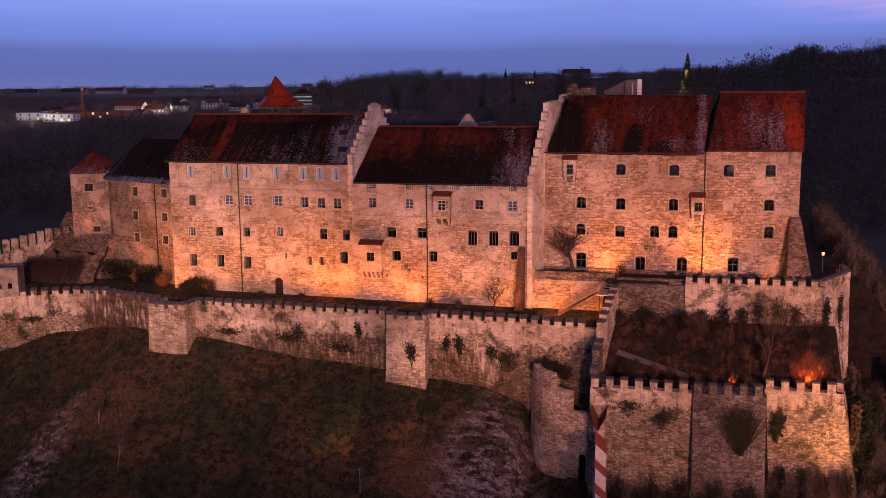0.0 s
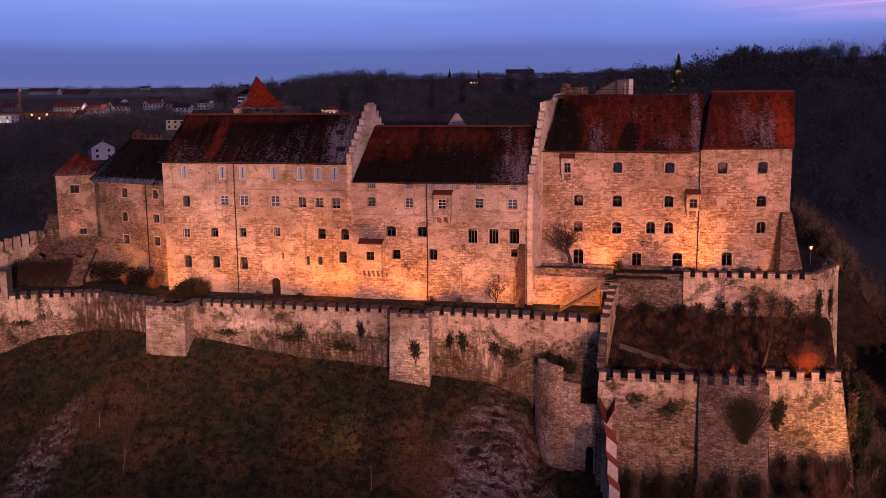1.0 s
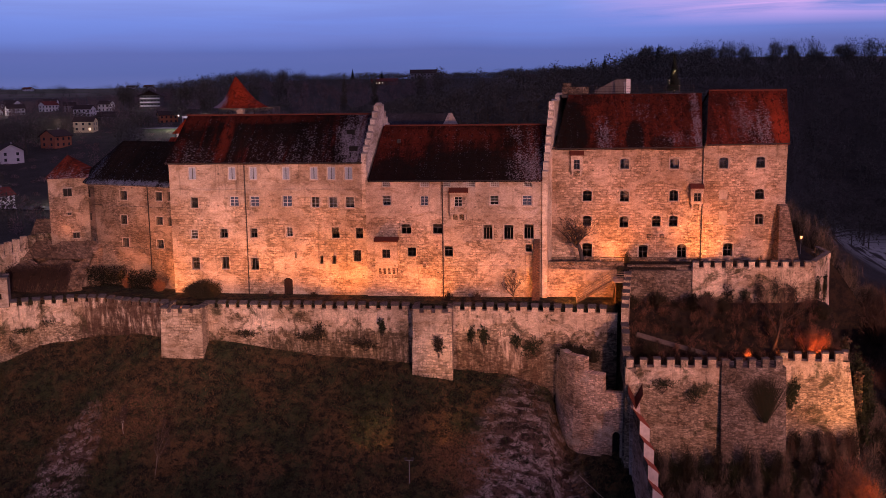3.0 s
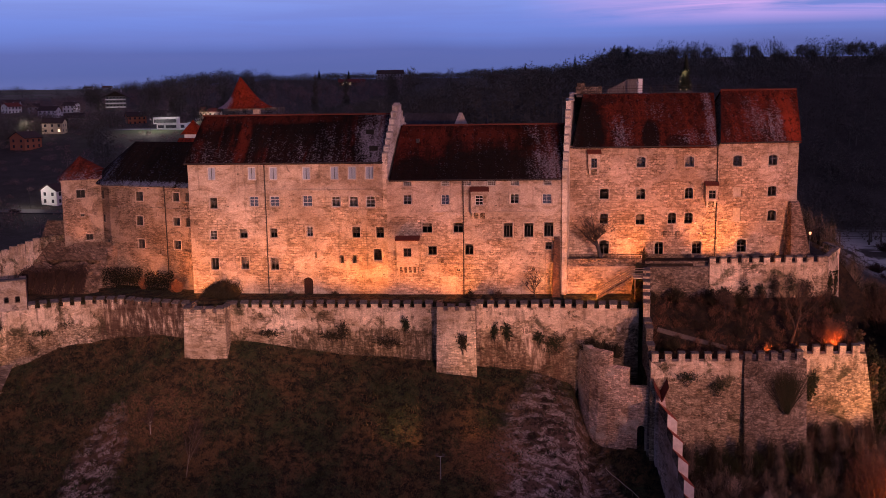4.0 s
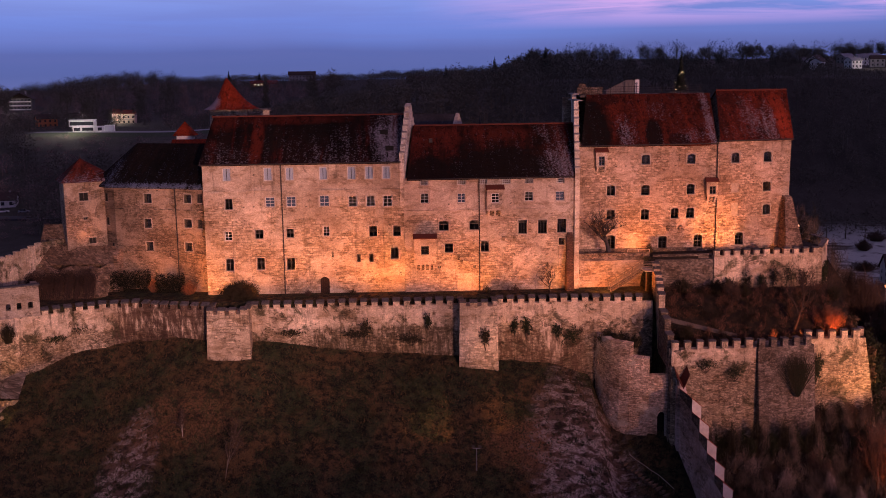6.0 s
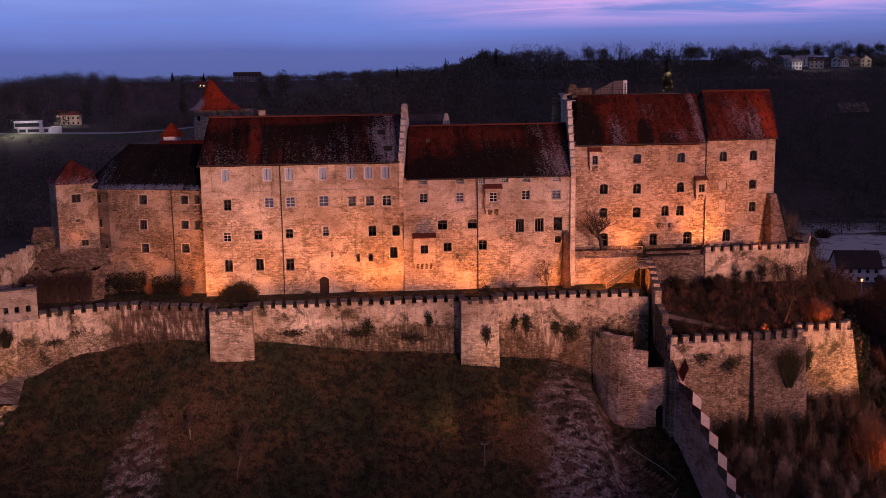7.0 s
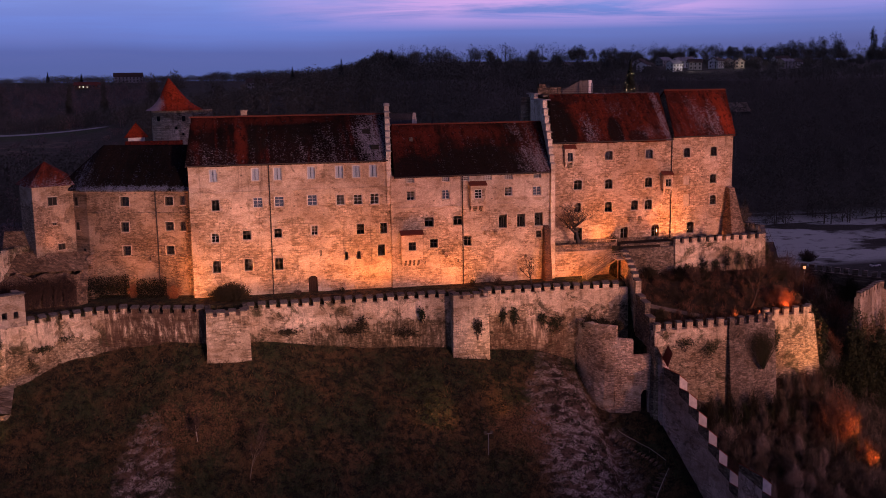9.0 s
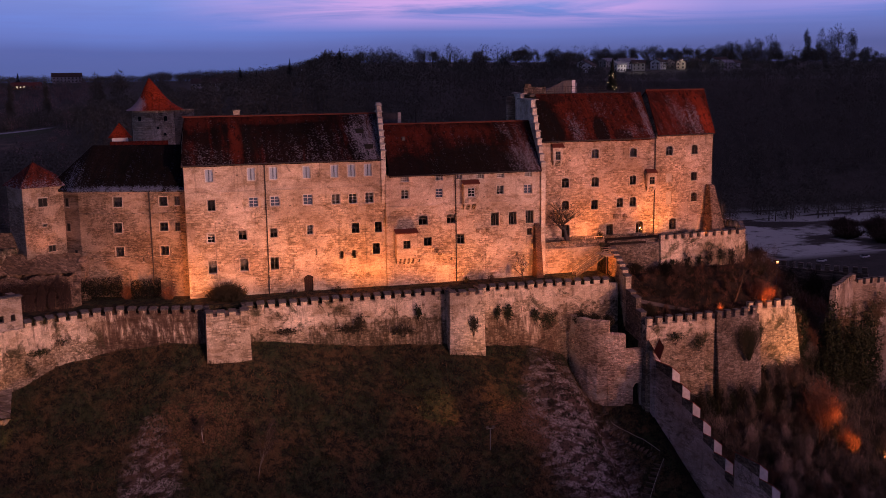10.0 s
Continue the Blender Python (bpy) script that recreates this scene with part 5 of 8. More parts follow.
steps_gable(west, 26.75, 27.4, prof + [(6.15, 6.9, 47.4 - B)] + back, 12.0, GABLE, LIME, label="pale plastered stepped gable")

# middle palace
middle = thing("palace_building", -45.0, 120.6, B, 0.0, "plastered stone palace wing with oriels and a dark red tile roof", "castle building")
ox = -0.4
M0 = [(x + ox, 37.1, 1.11, 0.66) for x in (2.77, 7.8, 10.64, 13.88, 16.96, 21.2)]
M1 = [(2.79, 35.0, 1.1, 1.31), (7.78, 34.96, 1.05, 1.31), (16.92, 35.05, 1.11, 1.31), (21.18, 35.0, 1.2, 1.3)]
M2 = [(5.34, 31.23, 1.31, 1.38), (9.48, 31.26, 1.3, 1.38), (16.09, 30.85, 1.18, 1.95), (18.81, 30.85, 1.22, 1.95), (21.44, 30.92, 1.25, 1.95)]
M3 = [(6.01, 28.17, 1.12, 1.27), (10.91, 28.28, 1.12, 1.46), (21.42, 28.75, 0.81, 1.01), (4.66, 25.54, 0.38, 0.38), (9.45, 25.53, 0.38, 0.38), (19.45, 25.6, 0.37, 0.38)]
mid = [shifted([(x + (ox if g is not M0 else 0), z, w, h) for x, z, w, h in g], B) for g in (M0, M1, M2, M3)]
part("wall", pierced(-0.38, 22.76, -1.0, 37.75 - B, 0.9, [w for g in mid for w in g]), STONE_M, middle)
part("wall", Shape().box(0, 22.7, 13.0, 13.8, -1, 37.75 - B), STONE_M, middle)
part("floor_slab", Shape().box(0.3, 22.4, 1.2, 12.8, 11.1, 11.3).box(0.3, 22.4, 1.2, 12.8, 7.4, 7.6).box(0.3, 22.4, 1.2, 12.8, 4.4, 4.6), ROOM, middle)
for w in mid[0]:
    window(middle, *w, "lattice", 0.2)
for w, st in zip(mid[1], ("four", "pale", "four", "pale")):
    window(middle, *w, st if st == "pale" else "pale4", 0.2)
for w, st in zip(mid[2], ("cross", "cross", "tall", "tall", "tall")):
    window(middle, *w, st, 0.25, arch=0.12 if st == "cross" else False)
for w, st in zip(mid[3], ("dark", "cross", "dark", "slit", "slit", "slit")):
    window(middle, *w, st, 0.25, surround=w[2] > 0.5)
oriel(middle, 11.19 + ox, 13.4 + ox, 33.28 - B, 36.3 - B, 0.75, (12.29 + ox, 34.95 - B, 1.05, 1.3), STONE_M, RED_CAP, 3, 0.85, "pale4")
oriel(middle, 1.26 + ox, 4.2 + ox, 26.1 - B, 29.8 - B, 0.85, (2.72 + ox, 28.05 - B, 1.06, 1.15), STONE_M, RED_CAP, 5, 0.9, "dark")
string_course(middle, 0.0, 22.6, 33.25 - B, STONE_M, 0.14, 5)
string_course(middle, 4.6, 22.6, 26.3 - B, STONE_M, 0.12, 6)
part("cornice", Shape().box(0.1, 22.6, -0.14, -0.004, 37.5 - B, 37.74 - B), LIME, middle)
pipe(middle, 10.15 + ox, 0.0, 37.6 - B)
part("roof", slope(0.05, 22.72, -0.5, 37.7 - B, 7.0, 44.5 - B, seed=3, skew0=1.05, skew1=-1.0), TILE_M, middle, "dark red clay tile roof blackened by lichen")
part("roof", slope(0.05, 22.72, 14.5, 37.7 - B, 7.0, 44.5 - B, seed=4, skew0=1.05, skew1=-1.0), TILE_M, middle)
part("ridge_tiles", ridge(1.3, 23.6, 7.0, 44.5 - B), RED_CAP, middle, "red clay ridge tiles")
part("gutter", Shape().tube([(0.2, -0.58, 37.62 - B), (22.4, -0.58, 37.66 - B)], [0.09, 0.09], 6), COPPER, middle)
part("roof_hatch", Shape().box(3.3, 3.75, 4.5, 5.1, 42.0 - B, 42.75 - B), COPPER, middle, "small dark roof hatch")
prof = []
for i in range(8):
    prof.append((-0.3 + 0.75 * i, -0.3 + 0.75 * (i + 1), 38.3 - B + 1.08 * (i + 0.4)))
steps_gable(middle, 22.78, 23.44, prof + [(5.7, 12.5, 47.6 - B), (12.5, 16.9, 48.4 - B)], -1.0, GABLE, LIME, label="tall plastered stepped gable with tile copings")
for x, z in ((13.05, 29.35), (14.5, 29.35), (6.9, 26.85), (7.3, 26.2)):
    part("corbel", Shape().box(x - 0.2, x + 0.2, -0.42, 0.02, z - B, z - B + 0.3).box(x - 0.14, x + 0.14, -0.25, 0.02, z - B - 0.3, z - B - 0.004), STONE_S, middle, "weathered projecting stone corbel")
# buttress against the middle wing
part("buttress", Shape().prism([(21.4, -2.2, -1), (22.46, -2.2, -1), (22.46, -0.02, -1), (21.4, -0.02, -1)], [(21.7, -0.7, 29.5 - B), (22.46, -0.7, 29.5 - B), (22.46, -0.02, 30.0 - B), (21.7, -0.02, 30.0 - B)]), OLD_BRICK, middle, "sloping stone buttress")

# east palace, two sections
BE = 26.3
east_ = thing("palace_building", -21.2, 125.2, BE, 0.0, "rubble-built palace block with arched windows and a red tile roof", "castle building")
E1 = [(9.81, 39.36, 1.18, 1.42), (16.28, 39.36, 1.18, 1.41), (4.94, 35.1, 1.19, 1.5), (9.86, 35.06, 1.19, 1.5), (16.29, 35.1, 1.12, 1.5), (4.95, 31.7, 1.14, 1.46),
      (9.85, 31.6, 1.2, 1.56), (14.11, 31.69, 1.12, 1.52), (16.34, 31.71, 1.12, 1.52), (5.01, 27.75, 1.3, 2.0), (12.45, 27.6, 1.2, 1.84), (17.54, 27.67, 1.25, 1.88)]
e1 = shifted(E1, BE)
part("wall", pierced(0, 20.2, -1.5, 41.6 - BE, 0.9, e1), STONE_R, east_)
part("wall", Shape().box(0, 20.2, 11.5, 12.3, -1.5, 48.0 - BE), STONE_R, east_)
part("floor_slab", Shape().box(0.1, 20.1, 1.2, 11.4, 10.7, 10.9).box(0.1, 20.1, 1.2, 11.4, 6.9, 7.1).box(0.1, 20.1, 1.2, 11.4, 3.4, 3.6), ROOM, east_)
for w in e1:
    window(east_, *w, "cross" if w[3] < 1.7 else "four", 0.24, arch=0.2)
oriel(east_, 2.71, 4.3, 38.5 - BE, 40.7 - BE, 0.5, (3.5, 39.3 - BE, 0.82, 1.3), STONE_R, RED_CAP, 2, 0.8, "cross")
oriel(east_, 18.45, 20.0, 34.05 - BE, 36.3 - BE, 0.6, (19.3, 34.95 - BE, 0.95, 1.15), STONE_R, RED_CAP, 2, 0.8, "cross")
for x in (13.15, 14.91):
    part("corbel", Shape().box(x - 0.24, x + 0.24, -0.45, 0.02, 29.5 - BE, 29.95 - BE).box(x - 0.18, x + 0.18, -0.25, 0.02, 29.2 - BE, 29.496 - BE), STONE_S, east_, "weathered projecting stone corbel")
pipe(east_, 19.95, 0.1, 41.6 - BE)
part("roof", slope(0.6, 19.75, -0.45, 41.45 - BE, 6.1, 48.4 - BE, seed=5, skew0=1.9, skew1=-0.75), TILE_R, east_, "red clay tile roof with black lichen and frost")
part("roof_terrace", Shape().box(1.6, 19.9, 6.1, 11.5, 48.0 - BE, 48.35 - BE), COPPER, east_, "flat viewing terrace behind the ridge")
part("gutter", Shape().tube([(0.2, -0.55, 41.4 - BE), (20.0, -0.55, 41.5 - BE)], [0.09, 0.09], 6), COPPER, east_)
part("parapet_block", Shape().box(1.7, 5.4, 8.9, 9.5, 48.35 - BE, 49.4 - BE).box(1.9, 3.0, 8.95, 9.45, 49.4 - BE, 49.95 - BE), STONE_D, east_, "dark parapet block at the terrace end")
part("string_course", Shape().box(0, 19.8, -0.25, -0.004, 0.0, 0.5), STONE_D, east_, "projecting plinth")

east2 = thing("palace_building", -1.0, 125.3, BE, math.degrees(math.atan2(1.5, 10.9)), "rubble-built end block with arched windows and a steep red roof", "castle building")
E2 = [(2.55, 39.37, 1.2, 1.49), (7.48, 39.4, 1.2, 1.49), (7.51, 35.17, 1.22, 1.43), (7.58, 31.84, 1.15, 1.52), (3.51, 27.78, 1.28, 1.84)]
BLOCKED = [(2.66, 35.19, 1.22, 1.3), (2.7, 32.1, 1.15, 1.8)]
e2 = shifted(E2, BE)
niches = shifted(BLOCKED, BE)
part("wall", pierced(0, 11.0, -1.5, 42.0 - BE, 0.9, e2 + niches), STONE_R, east2)
part("wall", Shape().box(10.16, 11.0, 0.9, 11.0, -1.5, 42.0 - BE), STONE_R, east2)
part("wall", Shape().box(0, 11.0, 11.0, 11.8, -1.5, 42.0 - BE), STONE_R, east2)
part("gable", Shape().prism([(10.5, 0.3, 42.0 - BE), (10.95, 0.3, 42.0 - BE), (10.95, 9.0, 42.0 - BE), (10.5, 9.0, 42.0 - BE)], [(11.2, 3.4, 48.2 - BE), (11.6, 3.4, 48.2 - BE), (11.6, 3.9, 48.2 - BE), (11.2, 3.9, 48.2 - BE)]), STONE_R, east2)
part("floor_slab", Shape().box(0.1, 10.1, 1.2, 10.9, 10.7, 10.9).box(0.1, 10.1, 1.2, 10.9, 6.9, 7.1).box(0.1, 10.1, 1.2, 10.9, 3.4, 3.6), ROOM, east2)
for w in e2:
    window(east2, *w, "cross" if w[3] < 1.7 else "four", 0.24, arch=0.2)
for cx, cz, w, h in niches:
    part("blocked_window", Shape().box(cx - w / 2, cx + w / 2, 0.16, 0.5, cz - h / 2, cz + h / 2).box(cx - w / 2 - 0.1, cx + w / 2 + 0.1, -0.06, 0.15, cz - h / 2 - 0.1, cz - h / 2), LIME, east2, "walled-up window niche")
part("roof", slope(0.0, 11.12, -0.45, 41.9 - BE, 5.7, 48.75 - BE, seed=6, nx=20, skew0=2.0, skew1=-0.8, y1b=3.6), TILE_E, east2, "red clay tile roof with frost and brighter repairs")
part("roof", slope(0.0, 11.12, 11.5, 41.9 - BE, 5.7, 48.75 - BE, seed=7, nx=20, skew0=2.0, skew1=-0.8, y1b=3.6), TILE_E, east2)
# west gable in darker rubble: shadow side of the roof gap, painted in
part("gable", Shape().prism([(0.15, 0.3, 42.0 - BE), (0.6, 0.3, 42.0 - BE), (0.6, 11.0, 42.0 - BE), (0.15, 11.0, 42.0 - BE)], [(2.05, 5.5, 48.3 - BE), (2.4, 5.5, 48.3 - BE), (2.4, 5.9, 48.3 - BE), (2.05, 5.9, 48.3 - BE)]), STONE_D, east2)
part("ridge_tiles", ridge(2.0, 11.9, 5.7, 48.75 - BE, y2=3.6), RED_CAP, east2, "red clay ridge tiles")
part("gutter", Shape().tube([(0.0, -0.55, 41.8 - BE), (11.1, -0.55, 41.85 - BE)], [0.09, 0.09], 6), COPPER, east2)
part("buttress", Shape().prism([(9.3, -2.9, -1.0), (12.7, -2.2, -1.0), (12.9, 3.0, -1.0), (9.5, 3.0, -1.0)], [(9.9, -0.9, 33.6 - BE), (11.2, -0.5, 33.6 - BE), (11.3, 3.0, 34.6 - BE), (9.9, 3.0, 34.6 - BE)]), BUTTRESS, east2, "massive sloping corner buttress")

# low building and stair tower to the west
BS = 24.0
sw = thing("side_building", -86.0, 128.0, BS, math.degrees(math.atan2(-4.4, 13.5)), "three-storey rubble side wing under a dark frosted hip roof", "castle building")
S1 = [(5.46, 35.08, 1.2, 1.32), (11.59, 35.13, 1.11, 1.23), (13.45, 35.18, 0.71, 1.22), (5.29, 31.6, 1.07, 1.33), (11.48, 31.71, 1.11, 1.17), (13.34, 31.67, 0.71, 1.23), (5.37, 28.32, 1.07, 1.34), (11.42, 28.44, 1.12, 1.25), (8.48, 27.27, 0.24, 0.63)]
s1 = shifted(S1, BS)
part("wall", pierced(0.2, 15.0, -2.5, 36.75 - BS, 0.8, s1), STONE_S, sw)
for w in s1:
    window(sw, *w, "slit" if w[2] < 0.3 else "dark", 0.24, surround=w[2] > 0.9)
part("wall", Shape().prism([(0.2, 0.0, -2.5), (0.2, 1.0, -2.5), (-4.0, 4.6, -2.5), (-4.6, 3.0, -2.5)], [(0.2, 0.0, 36.7 - BS), (0.2, 1.0, 36.7 - BS), (-4.0, 4.6, 36.7 - BS), (-4.6, 3.0, 36.7 - BS)]), STONE_S, sw)
# small windows and ledge on the canted end of the side wing
ca, cb = Vector((0.2, 0.0, 0)), Vector((-4.6, 3.0, 0))
cn = Vector((-3.0, -4.8, 0)).normalized()
for q, z, w, h in ((0.42, 35.0, 0.7, 1.2), (0.42, 31.6, 0.7, 1.1), (0.2, 28.0, 0.6, 1.2)):
    o = part("window", pierced(-w / 2, w / 2, -h / 2, h / 2, 0.1, [(0, 0, w - 0.16, h - 0.16)]), FRAME_DARK, sw)
    o.location = ca + (cb - ca) * q + cn * 0.06 + Vector((0, 0, z - BS))
    o.rotation_euler[2] = math.atan2(cn.x, -cn.y)
    # pane coloured near-black for the unlit room behind
    part("pane", Shape().box(-w / 2 + 0.08, w / 2 - 0.08, 0.04, 0.09, -h / 2 + 0.08, h / 2 - 0.08), ROOM, o)
    part("sill", Shape().box(-w / 2 - 0.1, w / 2 + 0.1, -0.06, 0.08, -h / 2 - 0.1, -h / 2), LIME, o)
string_course(sw, 0.2, 15.0, 33.5 - BS, STONE_D, 0.14, 8)
string_course(sw, 0.2, 15.0, 27.65 - BS, STONE_D, 0.14, 9)
pipe(sw, 9.75, 0.2, 36.7 - BS)
rs = Shape()
part("roof", slope(-0.4, 15.4, -0.5, 36.7 - BS, 6.6, 42.3 - BS, seed=8, nx=24, skew0=0.6), TILE_S, sw, "dark frosted tile roof")
rs.prism([(-0.4, -0.5, 36.48 - BS), (0.2, 6.6, 42.08 - BS), (-5.2, 2.6, 36.48 - BS)], [(-0.4, -0.5, 36.7 - BS), (0.2, 6.6, 42.3 - BS), (-5.2, 2.6, 36.7 - BS)])
rs.prism([(-5.2, 2.6, 36.48 - BS), (0.2, 6.6, 42.08 - BS), (-5.2, 12.0, 36.4 - BS)], [(-5.2, 2.6, 36.7 - BS), (0.2, 6.6, 42.3 - BS), (-5.2, 12.0, 36.6 - BS)])
part("roof", rs, TILE_S, sw)
part("roof", Shape().prism([(0.2, 6.6, 42.08 - BS), (15.4, 6.6, 42.08 - BS), (15.4, 12.0, 36.4 - BS), (-5.2, 12.0, 36.4 - BS)], [(0.2, 6.6, 42.3 - BS), (15.4, 6.6, 42.3 - BS), (15.4, 12.0, 36.6 - BS), (-5.2, 12.0, 36.6 - BS)]), TILE_S, sw)

BT = 24.0
st = thing("stair_tower", -91.2, 132.8, BT, 0.0, "small angular rubble tower with a pointed red tile roof", "tower")


def ring_at(n, r, z, a0=0.0, sx=1.0, sy=1.0):
    return [(sx * r * math.cos(a0 + 2 * math.pi * i / n), sy * r * math.sin(a0 + 2 * math.pi * i / n), z) for i in range(n)]


PLAN = [(-1.5, -4.8), (3.4, -2.6), (3.6, 2.0), (-0.8, 4.0), (-4.0, 1.0)]
part("wall", Shape().prism([(x, y, -3.0) for x, y in PLAN], [(x, y, 37.3 - BT) for x, y in PLAN]), STONE_ST, st)
tr = [(x * 1.14, y * 1.14, 37.25 - BT) for x, y in PLAN]
rs = Shape()
for a, b in zip(tr, tr[1:] + tr[:1]):
    rs.face(a, b, (-0.3, -0.5, 40.4 - BT))
rs.face(*reversed(tr))
part("roof", rs, TILE_G, st, "pointed red tile roof with frost")
part("finial", Shape().tube([(-0.3, -0.5, 40.2 - BT), (-0.3, -0.5, 40.9 - BT)], [0.05, 0.02], 5), COPPER, st)
fa, fb = Vector((*PLAN[0], 0)), Vector((*PLAN[1], 0))
fm, fd = (fa + fb) / 2, (fb - fa).normalized()
for u, z, w, h in ((-0.1, 35.2, 1.2, 1.15), (0.7, 28.9, 0.95, 0.85), (-0.05, 32.1, 0.5, 0.35)):
    o = part("window", Shape().box(-w / 2, w / 2, -0.03, 0.06, -h / 2, -h / 2 + 0.08).box(-w / 2, w / 2, -0.03, 0.06, h / 2 - 0.08, h / 2).box(-w / 2, -w / 2 + 0.08, -0.03, 0.06, -h / 2 + 0.08, h / 2 - 0.08).box(w / 2 - 0.08, w / 2, -0.03, 0.06, -h / 2 + 0.08, h / 2 - 0.08).box(-0.04, 0.04, -0.03, 0.06, -h / 2 + 0.08, h / 2 - 0.08), FRAME_DARK, st)
    o.location = (fm + fd * u) + Vector((0, 0, z - BT))
    o.rotation_euler[2] = math.atan2(fd.y, fd.x)
    # pane coloured near-black for the unlit room behind
    part("pane", Shape().box(-w / 2 + 0.08, w / 2 - 0.08, -0.01, 0.03, -h / 2 + 0.08, h / 2 - 0.08), ROOM, o)
    part("surround", Shape().box(-w / 2 - 0.12, w / 2 + 0.12, -0.012, 0.02, h / 2, h / 2 + 0.14), LIME, o)
    part("sill", Shape().box(-w / 2 - 0.12, w / 2 + 0.12, -0.07, 0.02, -h / 2 - 0.1, -h / 2), LIME, o)

# keep behind the roofs
keep = thing("round_tower", -75.2, 163.5, 22.0, 0.0, "old round tower of pale rubble with a bright red conical roof", "tower")
part("wall", Shape().prism([(x + 0.6, y, z) for x, y, z in ring_at(24, 3.9, 0)], [(x + 0.6, y, z) for x, y, z in ring_at(24, 3.75, 46.6 - 22)]), STONE_T, keep, smooth=True)
cone, last = Shape(), None
for lean_, (r, z) in zip((0.7, 0.65, 0.5, 0.35, 0.15, 0.0, -0.1),  ((4.8, 46.35), (3.7, 46.95), (2.7, 47.8), (1.85, 48.9), (1.05, 50.2), (0.35, 51.3), (0.04, 51.7))):
    rg = [(x + lean_, y, zz) for x, y, zz in ring_at(20, r, z - 22)]
    if last:
        for i in range(20):
            cone.face(last[i], last[(i + 1) % 20], rg[(i + 1) % 20], rg[i])
    else:
        cone.face(*reversed(rg))
    last = rg
part("roof", cone, TILE_T, keep, "bright red conical tile roof")
part("wall", Shape().box(2.5, 6.9, -2.2, 3.0, 0, 46.4 - 22), STONE_S, keep, "square stone block beside the tower")
for a, z, w, h in ((-2.3, 44.6, 0.5, 0.8), (-1.15, 44.6, 0.5, 0.8), (-1.5, 43.3, 0.35, 0.4), (-1.2, 42.2, 0.35, 0.4)):
    x, y = 0.6 + 3.85 * math.cos(a), 3.85 * math.sin(a)
    # near-black block drawn for the dark opening, no hole behind it
    o = part("loophole", Shape().box(-w / 2, w / 2, -0.05, 0.1, 0, h), ROOM, keep)
    o.location, o.rotation_euler = (x, y, z - 22), (0, 0, a + math.pi / 2)
turret = thing("gate_turret", -80.3, 151.5, 22.0, 0.0, "small square turret with a pointed red roof", "tower")
part("wall", Shape().box(-1.1, 1.1, -1.1, 1.1, 0, 42.6 - 22), WHITE_PAINT, turret, "white-plastered turret wall")
rs, q = Shape(), [(-1.75, -1.75, 42.5 - 22), (1.75, -1.75, 42.5 - 22), (1.75, 1.75, 42.5 - 22), (-1.75, 1.75, 42.5 - 22)]
for a, b in zip(q, q[1:] + q[:1]):
    rs.face(a, b, (0, 0, 44.8 - 22))
rs.face(*reversed(q))
part("roof", rs, TILE_T, turret)
part("eave_band", Shape().box(-1.2, 1.2, -1.2, 1.2, 41.9 - 22, 42.49 - 22), WHITE_PAINT, turret)
annex = thing("gate_annex", -79.0, 147.5, 22.0, 0.0, "low annex with a red tile roof beside the turret", "castle building")
part("wall", Shape().box(-2.5, 5.5, -2.0, 2.5, 0, 18.5), STONE_S, annex)
part("roof", slope(-2.8, 5.8, -2.4, 18.6, 1.0, 20.0, seed=9, nx=10, ny=4), TILE_T, annex)
chapel = thing("chapel", -55.6, 151.0, 22.0, -15.0, "chapel with a dark slate roof and plain gable", "castle building")
part("wall", Shape().box(0, 20.0, -3.5, 5.5, 0, 20.3), STONE_S, chapel)
part("roof", slope(-0.3, 19.8, -4.2, 20.1, 1.0, 23.5, seed=10), TILE_C, chapel)
part("roof", slope(-0.3, 19.8, 6.2, 20.1, 1.0, 23.5, seed=11), TILE_C, chapel)
part("gable", Shape().prism([(19.4, -4.0, 20.3), (19.9, -4.0, 20.3), (19.9, 6.0, 20.3), (19.4, 6.0, 20.3)], [(19.4, 0.95, 23.6), (19.9, 0.95, 23.6), (19.9, 1.05, 23.6), (19.4, 1.05, 23.6)]), LIME, chapel)
flc = thing("ridge_turret", -32.4, 151.0, 22.0, 0.0, "slender metal roof spire with a cross", "spire")
part("shaft", Shape().prism(ring_at(8, 0.8, 0), ring_at(8, 0.5, 20.8)), COPPER, flc)
part("spire", Shape().tube([(0, 0, 20.8), (0, 0, 22.2), (0, 0, 24.0)], [0.5, 0.12, 0.04], 8), COPPER, flc)
part("cross", Shape().box(-0.35, 0.35, -0.03, 0.03, 23.4, 23.48), COPPER, flc)

# ---- plants ----
def cloud_mesh(name, tri, material):
    """A mesh of loose triangles from an array of corners (n, 3, 3)."""
    n = len(tri)
    me = bpy.data.meshes.new(name)
    me.vertices.add(n * 3)
    me.vertices.foreach_set("co", tri.reshape(-1).astype(np.float32))
    me.loops.add(n * 3)
    me.loops.foreach_set("vertex_index", np.arange(n * 3, dtype=np.int32))
    me.polygons.add(n)
    me.polygons.foreach_set("loop_start", np.arange(0, n * 3, 3, dtype=np.int32))
    me.update()
    me.materials.append(material)
    return me


def island(name, a, b, c=None, rough=0.95, scale=0.5):
    k = Mat(name, rough)
    r = k.node("ShaderNodeNewGeometry").outputs["Random Per Island"]
    col = k.mix(r, a, b)
    if c:
        col = k.mix(k.step(k.noise(k.co, scale, 4.0), 0.46, 0.56), col, c)
    return k.done(col)


BARK = plain("bark", (0.075, 0.05, 0.038), (0.045, 0.032, 0.026), 8.0, stretch=(1, 1, 0.2))
